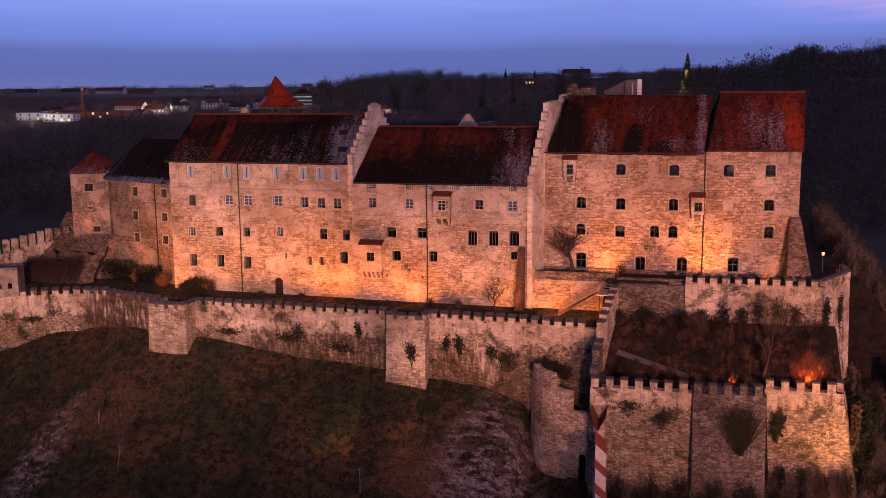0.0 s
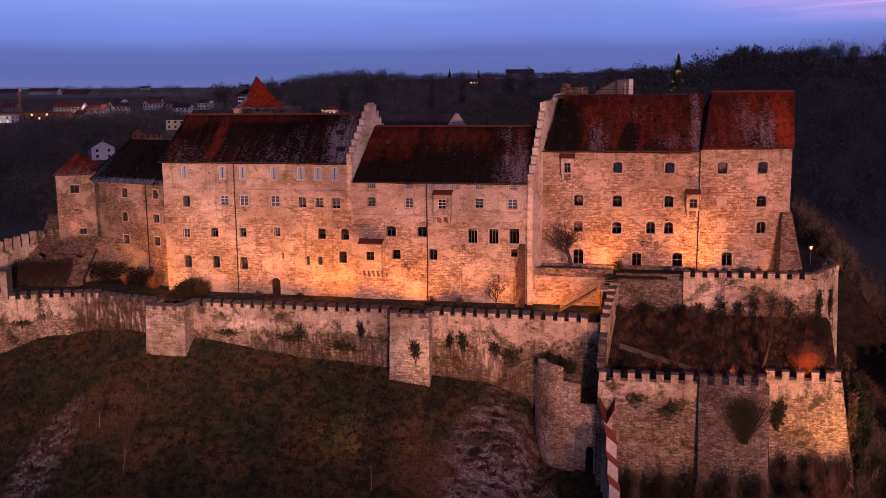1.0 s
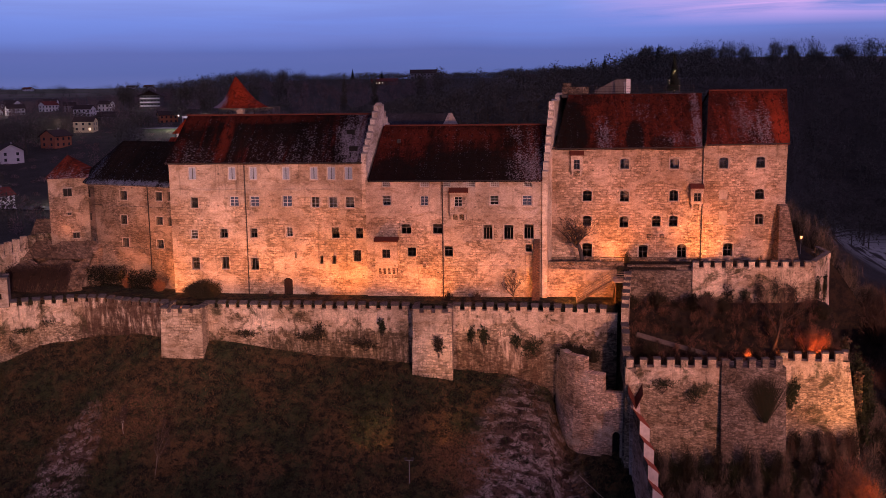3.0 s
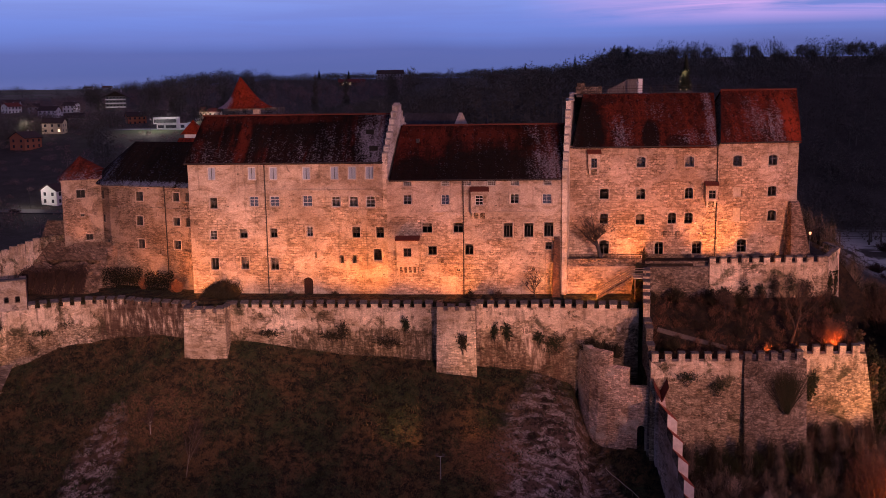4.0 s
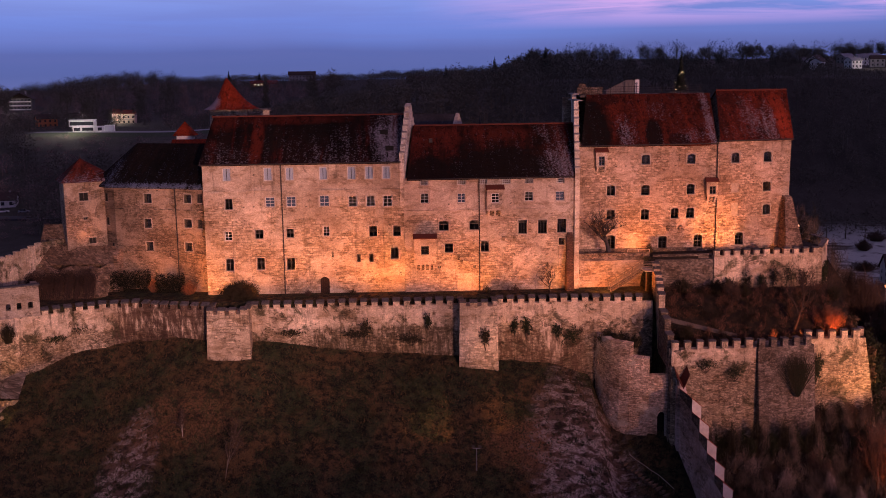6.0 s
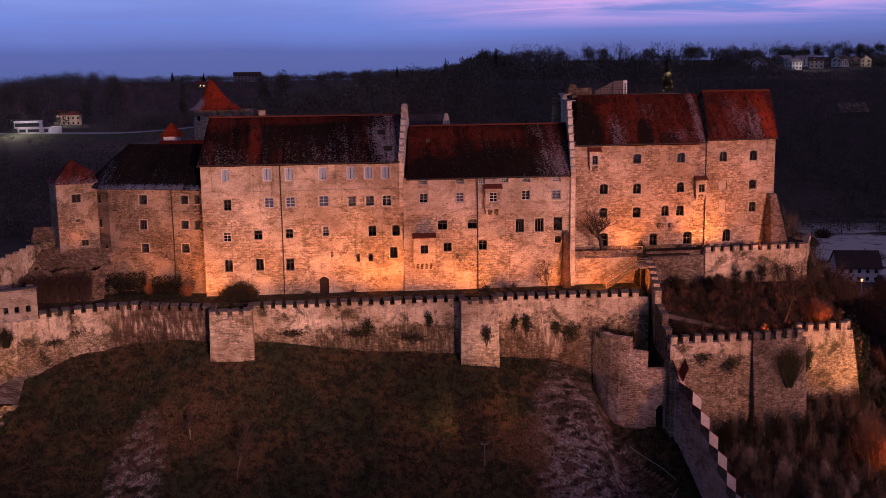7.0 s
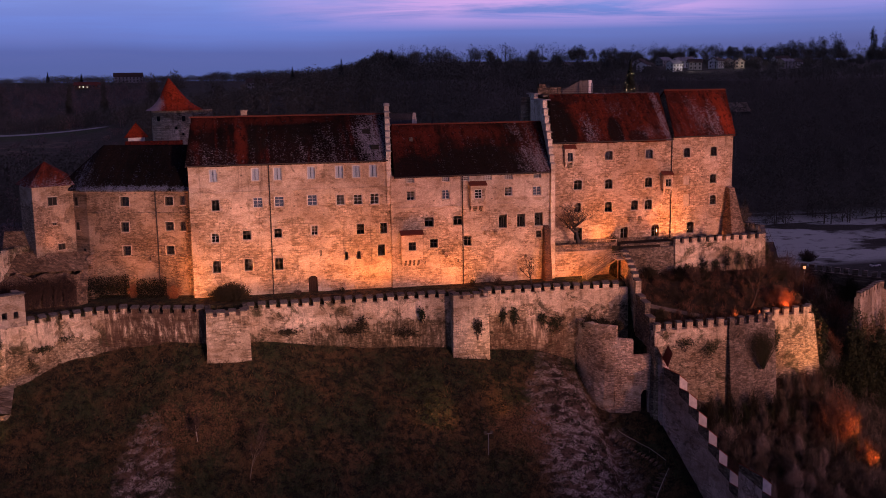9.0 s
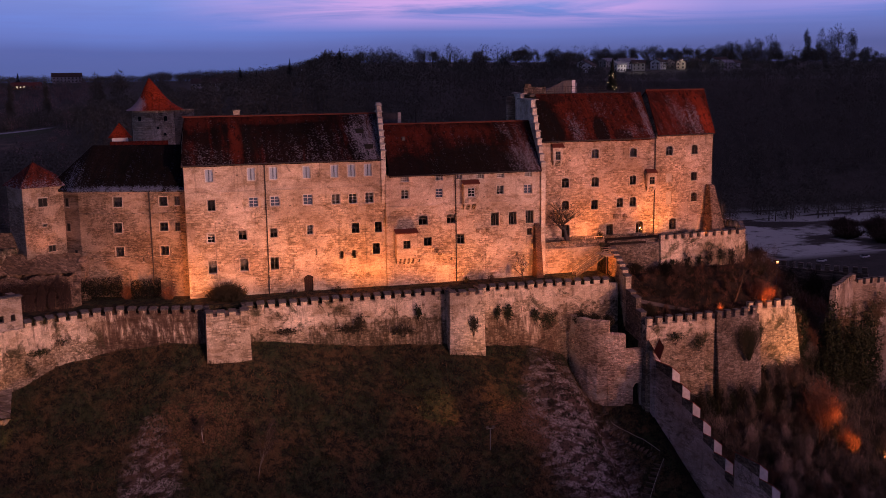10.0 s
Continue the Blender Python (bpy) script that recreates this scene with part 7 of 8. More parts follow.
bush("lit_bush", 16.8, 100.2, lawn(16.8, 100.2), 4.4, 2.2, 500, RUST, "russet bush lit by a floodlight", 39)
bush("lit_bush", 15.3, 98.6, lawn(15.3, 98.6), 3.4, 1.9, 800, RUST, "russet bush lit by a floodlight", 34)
bush("palace_bush", -68.9, 119.6, 22.2, 2.0, 1.9, 300, HEDGE, "dense dark bush at the palace foot", 35, 0.05)
bush("palace_bush", -66.2, 119.4, 22.2, 1.5, 1.4, 200, HEDGE, "dense dark bush at the palace foot", 36, 0.05)
for i, (x, y, h) in enumerate(((-58.5, 119.8, 0.9), (-34.4, 118.8, 1.3), (-30.6, 118.6, 1.4), (-11.0, 123.8, 1.9), (6.0, 122.3, 1.7), (-52.5, 119.9, 0.8))):
    bush("small_bush", x, y, 22.2 if x < -21 else 26.3, h, 0.7, 90, HEDGE if i % 2 else TWIG, "small leafless bush at the wall foot", 40 + i, 0.03)


def hedge(x0, x1, y, z, h, seed, n=2600):
    g = np.random.default_rng(seed)
    p = np.stack([g.uniform(x0, x1, n), y + g.uniform(-0.7, 0.7, n), z + h * np.sqrt(g.random(n)) * (0.75 + 0.25 * np.sin(np.linspace(0, 40, n)))], -1)
    a, b = unit(g.normal(size=(n, 3))), unit(g.normal(size=(n, 3)))
    sz = 0.07 + 0.08 * g.random((n, 1))
    ob = new("hedge", cloud_mesh("hedge", np.stack([p - a * sz, p + a * sz, p + b * sz], 1), YEW))
    tagged(ob, "dark evergreen hedge at the foot of the side wing", "hedge", "hedges")


hedge(-86.4, -80.9, 125.4, 22.0, 3.2, 51, 4200)
hedge(-79.8, -75.9, 123.9, 22.0, 2.9, 52, 3200)
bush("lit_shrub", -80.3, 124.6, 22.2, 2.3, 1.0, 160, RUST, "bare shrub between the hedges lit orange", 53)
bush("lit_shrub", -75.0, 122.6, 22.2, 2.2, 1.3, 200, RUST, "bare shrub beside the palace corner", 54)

bush("gate_shrub", -95.9, 112.4, 18.6, 3.0, 1.1, 420, HEDGE, "dark bare shrub rooted in the gate wall", 55, 0.02)

# climbers on the walls
climber("ivy", (-90.9, 114.9, 18.3), (1.7, 0.8), 420, 0.08, IVY, "dark ivy patch on the curtain wall", (0.45, -0.9, 0), 0.2, 61)
climber("ivy", (-88.2, 116.15, 19.2), (1.5, 0.7), 170, 0.06, IVY, "thin dark ivy on the curtain wall", (0.4, -0.9, 0), 0.15, 63)
climber("ivy", (-92.2, 114.0, 17.0), (0.9, 1.1), 110, 0.07, IVY, "dark ivy patch on the curtain wall", (0.45, -0.9, 0), 0.2, 62)
climber("ivy", (-35.4, 113.0, 18.0), (1.0, 1.5), 260, 0.06, HEDGE, "sparse climber on the square tower", seed=63)
climber("climber", (-35.2, 113.15, 17.6), (0.9, 1.9), 520, 0.085, HEDGE, "dark dry climber on the middle wall tower", seed=69)
for i, (x, z, w, h, n_, m) in enumerate(((-50.8, 18.8, 0.9, 1.9, 260, HEDGE), (-42.6, 19.6, 0.7, 1.2, 260, IVY), (-52.2, 18.0, 1.8, 0.8, 300, HEDGE), (-60.5, 18.4, 1.6, 0.7, 240, HEDGE),
                                         (-31.2, 18.7, 0.6, 1.3, 260, IVY), (-29.6, 18.6, 0.7, 1.7, 380, IVY), (-25.5, 17.8, 0.8, 1.3, 260, IVY), (-23.6, 16.9, 1.6, 1.7, 460, IVY), (-45.0, 17.2, 2.4, 0.9, 320, HEDGE))):
    climber("climber", (x, 114.75, z), (1.25 * w, 1.15 * h), 2 * n_, 0.085, m, "bare climber and ivy on the curtain wall", seed=70 + i)
g = np.random.default_rng(90)
n = 900
ang, top_ = g.normal(size=n) * 0.26, 1.6 + 4.4 * g.random(n) ** 0.7
tip = np.stack([np.tan(ang) * top_ * (1.0 - 0.12 * np.abs(ang)), 0.09 * top_ - 0.12 - 0.25 * g.random(n), top_], -1)
root = np.stack([0.10 * g.normal(size=n), -0.1 - 0.1 * g.random(n), 0.3 * g.random(n)], -1)
root += (tip - root) * (0.55 * g.random((n, 1)) * (g.random((n, 1)) < 0.7))
side = unit(np.cross(tip - root, np.array([0.0, -1.0, 0.3]) + 0.4 * g.normal(size=(n, 3)))) * 0.028
fan_ob = thing("fan_shrub", 3.6, 105.75, 10.7, 5.0, "large fan-shaped dark shrub growing on the bastion face", "shrub", "climbing plants")
fan_tw = new("twig_fan", cloud_mesh("twig_fan", np.stack([root - side, root + side, tip], 1), HEDGE))
fan_tw.parent = fan_ob
tagged(fan_tw, kind="stuff")
n = 2200
h_ = 0.2 + 4.0 * g.random(n) ** 1.3
p = np.stack([g.normal(size=n) * 0.23 * h_, 0.09 * h_ - 0.15 - 0.3 * g.random(n), h_], -1)
a_, b_ = unit(g.normal(size=(n, 3))), unit(g.normal(size=(n, 3)))
fan_lv = new("leaves", cloud_mesh("leaves", np.stack([p - a_ * 0.07, p + a_ * 0.07, p + b_ * 0.1], 1), IVY))
fan_lv.parent = fan_ob
tagged(fan_lv, kind="stuff")
climber("climber", (7.5, 109.6, 13.2), (1.3, 2.2), 1500, 0.09, IVY, "dark ivy column beside the bastion face", (0, -1, 0), 0.5, 91)
climber("climber", (-8.2, 105.8, 15.3), (2.2, 1.3), 900, 0.06, IVY, "thin climber on the bastion wall", seed=92)
climber("climber", (-4.6, 105.8, 14.2), (1.7, 1.4), 800, 0.06, IVY, "thin climber on the bastion wall", seed=93)
for i, (x, w, h) in enumerate(((-1.0, 0.9, 1.4), (1.6, 1.2, 1.8), (3.6, 0.8, 1.6), (5.4, 1.0, 2.4), (7.6, 1.2, 2.6), (9.6, 1.0, 2.0))):
    climber("climber", (x, 119.5 + 0.05 * x, 21.6 + h * 0.8), (1.2 * w, h), 800, 0.07, HEDGE if i % 2 else IVY, "bare climbing shrub on the terrace wall", seed=100 + i)
climber("ivy", (12.9, 121.3, 23.4), (1.0, 2.8), 900, 0.1, IVY, "dense ivy hanging at the terrace corner", (0.8, -0.6, 0), 0.4, 110)
climber("ivy", (14.8, 124.8, 23.0), (0.8, 2.6), 700, 0.1, IVY, "dense ivy hanging on the terrace return", (0.87, -0.5, 0), 0.4, 111)
climber("ivy", (15.4, 112.4, 11.5), (2.6, 6.4), 6500, 0.19, MOSSY, "thick ivy cloaking the end of the bastion", (0.97, -0.25, 0), 0.9, 112)
climber("ivy", (15.2, 117.6, 14.0), (2.6, 5.5), 4200, 0.19, MOSSY, "thick ivy cloaking the end of the bastion", (0.97, -0.1, 0), 0.9, 113)
for i in range(28):
    bush("wall_foot_bush", -9.8 + i * 0.86, 104.2 - 0.3 * (i % 3), lawn(-9.8 + i * 0.86, 104.0), 3.2 + 2.6 * ((i * 7) % 4) / 3, 0.8, 130, (IVY, HEDGE, BRUSH, IVY)[i % 4], "upright shrub at the bastion foot", 120 + i, 0.035)
for i in range(12):
    x, y = 6.6 + 0.72 * i, 107.6 + 0.5 * (i % 3)
    bush("wall_foot_bush", x, y, lawn(x, y), 3.0 + 1.8 * ((i * 5) % 4) / 3, 1.0, 150, (BRUSH, TWIG, HEDGE)[i % 3], "upright shrub at the bastion foot", 240 + i, 0.03)
for i, (x, y) in enumerate(((-19.6, 112.9), (-18.3, 111.2), (-17.4, 112.6), (-16.0, 110.8), (-18.8, 113.9))):
    bush("bastion_bush", x, y, 16.4, 1.9, 1.2, 260, HEDGE, "dark bush growing on the round bastion", 140 + i, 0.03)
bush("palace_bush", -67.4, 118.9, 22.2, 2.7, 2.7, 1100, HEDGE, "broad dark bush at the palace foot", 37, 0.045)
for i, (x, y) in enumerate(((-11.0, 118.4), (-7.5, 118.8), (-3.0, 118.2), (0.5, 117.8), (12.6, 117.0), (-9.0, 112.0))):
    bush("garden_bush", x, y, platform(x, y), 1.9 + 0.25 * (i % 3), 1.5, 260, HEDGE, "dark rounded bush in the terrace garden", 160 + i, 0.04)
for i, (x, y, h) in enumerate(((17.5, 119.5, 6.5), (19.5, 124.0, 7.0), (20.5, 131.0, 6.5), (24.0, 127.0, 6.0), (18.0, 114.0, 6.0), (23.0, 119.0, 6.0))):
    bush("bank_bush", x, y, land(x, y), h, 3.2, 1300, RUST if i % 2 else BRUSH, "large bare bush on the bank below the terrace", 170 + i, 0.045)
plot = random.Random(61)
for i in range(120):
    x, y = plot.uniform(-9.0, 14.0), plot.uniform(86.0, 103.4)
    if x < -8.6 + 0.118 * (103.4 - y) + 1.4:
        continue
    bush("feathery_bush", x, y, lawn(x, y), plot.uniform(1.2, 4.4), plot.uniform(0.6, 1.7), 260, plot.choice((PLUME, BRUSH, BRUSH, TWIG)), "feathery brown bush in the brush below the bastion", 190 + i, 0.02)
for i, (x, y, h, m) in enumerate(((55.0, 173.0, 12.0, RUST), (57.5, 169.5, 11.5, BRUSH), (60.0, 165.0, 11.5, HEDGE), (62.5, 161.5, 11.0, BRUSH), (65.5, 157.5, 11.0, HEDGE), (52.0, 168.0, 11.0, RUST), (50.0, 160.0, 10.0, BRUSH), (68.0, 155.0, 11.0, BRUSH),
                                     (30.0, 150.0, 18.0 - land(30.0, 150.0), BRUSH), (32.6, 151.0, 17.2 - land(32.6, 151.0), RUST), (27.5, 148.0, 18.0 - land(27.5, 148.0), HEDGE), (35.4, 150.0, 16.4 - land(35.4, 150.0), BRUSH), (38.0, 149.0, 14.4 - land(38.0, 149.0), RUST), (26.0, 141.0, 8.0, BRUSH))):
    bush("bank_bush", x, y, land(x, y), h, 3.4, 1000, m, "dense bare thicket in front of the outer wall", 360 + i, 0.06)
for i, (x, y) in enumerate(((238, 372), (252, 392), (246, 356), (262, 380), (258, 362))):
    bush("meadow_bush", x, y, land(x, y), 6.0 + (i * 5 % 4), 9.0, 900, TWIG, "dark bare thicket at the edge of the river meadow", 380 + i, 0.16)
for i in range(18):
    x, y = plot.uniform(24.0, 54.0), plot.uniform(122.0, 158.0)
    bush("bank_bush", x, y, land(x, y), plot.uniform(6.0, 9.5), plot.uniform(2.6, 4.2), 420, plot.choice((BRUSH, TWIG, RUST)), "large bare bush on the bank below the terrace", 300 + i, 0.045)
for i in range(9):
    x, y = plot.uniform(104.0, 185.0), plot.uniform(335.0, 428.0)
    bush("meadow_bush", x, y, land(x, y), plot.uniform(3.0, 6.0), plot.uniform(4.0, 9.0), 420, TWIG, "dark bare thicket in the snowy river meadow", 330 + i, 0.09)


def ivy_mass(x, y, z, rx, ry, rz, n, seed, label):
    """A thick hanging mass of ivy: leaves on an uneven shell."""
    g = np.random.default_rng(seed)
    d = unit(g.normal(size=(n, 3)))
    lump = 0.72 + 0.3 * np.sin(d[:, :1] * 7 + seed) * np.cos(d[:, 2:] * 6 + seed * 2) + 0.12 * g.normal(size=(n, 1))
    p = d * lump * np.array([rx, ry, rz])
    a, b = unit(g.normal(size=(n, 3))), unit(g.normal(size=(n, 3)))
    sz = 0.10 + 0.14 * g.random((n, 1))
    ob = new("ivy", cloud_mesh("ivy", np.stack([p - a * sz, p + a * sz, p + b * sz * 1.3], 1), IVY))
    ob.location = (x, y, z)
    tagged(ob, label, "climbing plant", "climbing plants")


ivy_mass(16.4, 113.4, 10.5, 1.7, 3.4, 6.6, 9000, 3, "dark ivy mass hanging over the end of the bastion")
ivy_mass(17.5, 118.5, 8.5, 2.4, 3.4, 6.0, 8000, 4, "dark ivy mass hanging over the end of the bastion")
ivy_mass(23.0, 112.6, 7.0, 2.4, 1.6, 9.0, 9000, 5, "dark ivy thicket before the outer wall")
ivy_mass(27.6, 113.0, 5.5, 3.4, 1.5, 7.5, 9000, 6, "dark ivy thicket before the outer wall")
ivy_mass(33.5, 117.5, 5.0, 3.6, 1.6, 8.0, 8000, 7, "dark ivy thicket before the outer wall")

# ---- west side: rock, crenellated side wall, gate block ----
def crag(name, x0, x1, y0, y1, z0, z1, label, seed, mat=ROCK):
    s = Shape()
    nx, nz = 22, 12
    for j in range(nz + 1):
        for i in range(nx + 1):
            p, q = i / nx, j / nz
            x, z = x0 + (x1 - x0) * p, z0 + (z1 - z0) * q
            z += (z1 - z0) * 0.16 * q * noise.noise((x * 0.5, 3.3, seed)) + 0.25 * q * noise.noise((x * 1.7, 1.3, seed))
            y = y0 + (y1 - y0) * q ** 1.3 - 1.5 * noise.noise((x * 0.45, z * 0.45, seed)) - 0.6 * noise.noise((x * 1.5, z * 1.5, seed)) + 1.4 * (2 * p - 1) ** 4
            s.v.append((x, y, z))
    w = nx + 1
    s.f += [(j * w + i, j * w + i + 1, (j + 1) * w + i + 1, (j + 1) * w + i) for j in range(nz) for i in range(nx)]
    n = len(s.v)
    s.v += [(x0, y1 + 4, z0), (x1, y1 + 4, z0), (x1, y1 + 4, z1 + 2.2), (x0, y1 + 4, z1 + 2.2)]
    s.f.append((n - w, n - 1, n + 2, n + 3))
    return tagged(part(name, s, mat, None, label), category="rock", kind="structure")


crag("rock_west", -97.5, -87.6, 124.2, 129.2, 20.5, 28.6, "rough masonry and rock below the stair tower", 2.0, BANK)
crag("rock_corner", -88.4, -84.9, 124.6, 127.6, 20.5, 27.4, "broken masonry stub beside the side wing", 5.0, BUTTRESS)


crag("rock_lawn", -98.8, -94.0, 107.4, 108.6, 8.6, 12.4, "layered pale limestone outcrop at the lawn's edge", 23.0, LEDGE)
crag("rock_far_bank", 229.0, 246.0, 519.0, 522.0, 31.5, 34.6, "pale rock outcrop in the woods across the valley", 17.0, ROCK)
SIDE = [(-94.2, 131.0), (-96.2, 127.0), (-98.6, 121.5), (-103.0, 112.5), (-106.0, 107.0)]
top_s = lambda x, y: 27.2 - 0.16 * max(0.0, 127.0 - y)
side_wall, _ = run(SIDE, top_s, lambda x, y: 11.0, 0.9, STONE_K, "wall_side_west", "rubble side wall with tall narrow merlons", 0.02, out=-1.0)
merlons(side_wall, SIDE, top_s, 1.35, 0.8, 1.75, 0.6, STONE_K, STONE_K, 0.16, out=-1.0, lip=0.02, seed=31)
crag("bank_west", -97.6, -86.0, 119.6, 124.6, 20.0, 26.0, "rubble bank behind the curtain wall hung with dry creepers", 11.0, BANK)
g = np.random.default_rng(200)
strand = []
for i in range(15):
    cx = -96.0 + i * 0.62 + g.uniform(-0.2, 0.2)
    for j in range(60):
        x, top_, low_ = cx + g.normal() * 0.16, g.uniform(24.2, 25.3), g.uniform(21.2, 23.4)
        yt, yl = 119.6 + 5 * ((top_ - 20) / 6) ** 1.3 - 1.7, 119.6 + 5 * ((low_ - 20) / 6) ** 1.3 - 1.3
        w = 0.025
        strand.append(((x - w, yt, top_), (x + w, yt, top_), (x + g.normal() * 0.25, yl, low_)))
for j in range(4600):
    x, z = g.uniform(-96.6, -87.4), 24.9 + g.normal() * 0.5
    p = np.array((x, 119.6 + 5 * ((z - 20) / 6) ** 1.3 - 1.7 + g.normal() * 0.25, z))
    d = unit(g.normal(size=3) + np.array((0, -0.3, -0.8)))
    s_ = unit(np.cross(d, g.normal(size=3))) * 0.022
    strand.append((p - s_, p + s_, p + d * g.uniform(0.25, 0.7)))
tagged(new("creeper", cloud_mesh("creeper", np.array([[tuple(q) for q in tr_] for tr_ in strand]), CREEPER)), "dry brown creeper hanging over the rubble bank", "climbing plant", "climbing plants")
gate = thing("gate_block", -97.6, 112.2, 20.0, math.degrees(math.atan2(2.3, 5.3)), "plastered gate block with three small arched openings", "gatehouse")
slots = [(2.0, 3.0, 0.55, 0.85), (3.25, 3.0, 0.55, 0.85), (4.6, 3.0, 0.55, 0.85)]
part("wall", pierced(-4.0, 5.7, -8.0, 5.5, 0.8, slots), GATE_PLASTER, gate)
part("wall", Shape().box(4.9, 5.7, 0.8, 3.4, -2.0, 5.5), GATE_PLASTER, gate)
part("floor_slab", Shape().box(-4.0, 4.9, 0.8, 4.0, 1.6, 1.8), ROOM, gate)
part("coping", Shape().box(-4.1, 5.85, -0.12, 1.0, 5.5, 5.66), CAP, gate)
for cx, cz, w, h in slots:
    part("lintel", Shape().prism([(cx - w / 2, 0.004, cz + h / 2 - 0.1), (cx - w / 2 + 0.1, 0.004, cz + h / 2), (cx - w / 2 + 0.1, 0.7, cz + h / 2), (cx - w / 2, 0.7, cz + h / 2 - 0.1)],
                                 [(cx - w / 2, 0.004, cz + h / 2), (cx - w / 2 + 0.1, 0.004, cz + h / 2 + 0.004), (cx - w / 2 + 0.1, 0.7, cz + h / 2 + 0.004), (cx - w / 2, 0.7, cz + h / 2)]), GATE_PLASTER, gate)
part("roof", Shape().prism([(-4.6, -0.6, 5.1), (0.8, -0.6, 5.1), (0.8, 4.0, 5.1), (-4.6, 4.0, 5.1)], [(-3.2, 1.6, 8.0), (-0.6, 1.6, 8.0), (-0.6, 1.8, 8.0), (-3.2, 1.8, 8.0)]), TILE_G, gate, "small red tile roof")

# ---- courtyard stair, rails ----
stair = thing("wooden_stair", -17.8, 117.6, 22.2, 0.0, "timber stair with pale railings climbing to the courtyard", "stair")
nst, run_x, rise_z = 15, 4.4, 2.75
for i in range(nst):
    part("tread", Shape().box(run_x * i / nst, run_x * (i + 1.25) / nst, 0, 1.5, rise_z * (i + 1) / nst - 0.05, rise_z * (i + 1) / nst), OAK, stair)
for y in (0.0, 1.42):
    part("stringer", Shape().prism([(0, y, -0.1), (run_x, y, rise_z - 0.25), (run_x, y + 0.08, rise_z - 0.25), (0, y + 0.08, -0.1)], [(0, y, 0.18), (run_x, y, rise_z), (run_x, y + 0.08, rise_z), (0, y + 0.08, 0.18)]), OAK, stair)
    for k in (0.35, 0.65, 0.98):
        part("handrail", Shape().tube([(0, y + 0.04, k), (run_x, y + 0.04, rise_z + k), (run_x + 1.8, y + 0.04, rise_z + k)], [0.05, 0.05, 0.05], 6), GREY_RAIL, stair)
    for i in range(6):
        x = run_x * i / 4 if i < 5 else run_x + 1.75
        z = rise_z * min(1.0, i / 4)
        part("post", Shape().box(x - 0.05, x + 0.05, y, y + 0.09, z - 0.1, z + 1.02), GREY_RAIL, stair)
part("landing", Shape().box(run_x + 0.3, run_x + 1.9, 0, 3.6, rise_z - 0.12, rise_z), PALE_WOOD, stair)
for x in (run_x + 0.4, run_x + 1.7):
    part("post", Shape().box(x, x + 0.14, 0.1, 0.24, -0.2, rise_z - 0.12), OAK, stair)
rail = thing("courtyard_rail", -14.6, 121.5, 26.3, 0.0, "low pale rail beside the courtyard gate", "railing")
part("handrail", Shape().tube([(0, 0, 0.95), (3.0, 0, 0.95)], [0.035, 0.035], 6).tube([(0, 0, 0.55), (3.0, 0, 0.55)], [0.03, 0.03], 6), PALE_WOOD, rail)
for x in (0.0, 1.5, 3.0):
    part("post", Shape().box(x - 0.04, x + 0.04, -0.04, 0.04, -0.1, 1.0), PALE_WOOD, rail)
tagged(part("courtyard_parapet", Shape().box(-21.4, -11.6, 121.2, 121.6, 25.6, 26.9).box(-11.2, -3.0, 120.7, 121.1, 25.6, 26.6), STONE_D, None, "low stone parapet along the courtyard edge"), category="wall", kind="structure")
tagged(part("bastion_fill", Shape().prism([(-19.6, 114.6, 5), (-19.2, 111.5, 5), (-17.5, 109.2, 5), (-15.4, 108.2, 5), (-13.0, 107.7, 5), (-13.0, 114.6, 5)],
                                         [(-19.6, 114.6, 15.9), (-19.2, 111.5, 15.8), (-17.5, 109.2, 14.8), (-15.4, 108.2, 12.0), (-13.0, 107.7, 9.0), (-13.0, 114.6, 10.5)]), GROUND, None, "earth filling of the broken bastion"), category="earth", kind="structure")
gp = Shape()
for i in range(13):
    q = i / 12
    x, y = -10.4 + 8.4 * q, 114.8 - 2.2 * q
    for w in (-0.22, 0.22):
        gp.v.append((x + w * 0.5, y + w, platform(x + w * 0.5, y + w) + 0.10))
gp.f = [(2 * i, 2 * i + 2, 2 * i + 3, 2 * i + 1) for i in range(12)]
gp.v += [(x, y, z - 0.3) for x, y, z in gp.v]
gp.f += [(2 * i, 26 + 2 * i, 28 + 2 * i, 2 * i + 2) for i in range(12)]
tagged(part("garden_path", gp, GRAVEL, None, "pale gravel path crossing the terrace garden"), category="path", kind="structure")

# ---- roof terrace on the east palace ----
shed = thing("roof_shed", -14.8, 136.0, 48.35, 0.0, "slanted timber-clad roof exit with a white door", "shed")
nb = 18
for i in range(nb):
    a, b = 4.3 * i / nb, 4.3 * (i + 1) / nb
    part("board", Shape().prism([(a, 0, 0), (b - 0.02, 0, 0), (b - 0.02, 0.06, 0), (a, 0.06, 0)], [(a, 0, 0.55 + 1.5 * min(1, a / 3.0)), (b - 0.02, 0, 0.55 + 1.5 * min(1, b / 3.0)), (b - 0.02, 0.06, 0.55 + 1.5 * min(1, b / 3.0)), (a, 0.06, 0.55 + 1.5 * min(1, a / 3.0))]), GREY_BOARD, shed)
part("body", Shape().prism([(0, 0.08, 0), (4.3, 0.08, 0), (4.3, 2.2, 0), (0, 2.2, 0)], [(0, 0.08, 0.5), (4.3, 0.08, 2.05), (4.3, 2.2, 2.05), (0, 2.2, 0.5)]), OAK, shed)
part("door", Shape().box(4.36, 4.95, 0.0, 0.08, 0.0, 2.1), WHITE_PAINT, shed, "white metal door")
terr = thing("terrace_railing", -18.6, 133.0, 48.35, 0.0, "thin steel railing round the roof terrace", "railing")
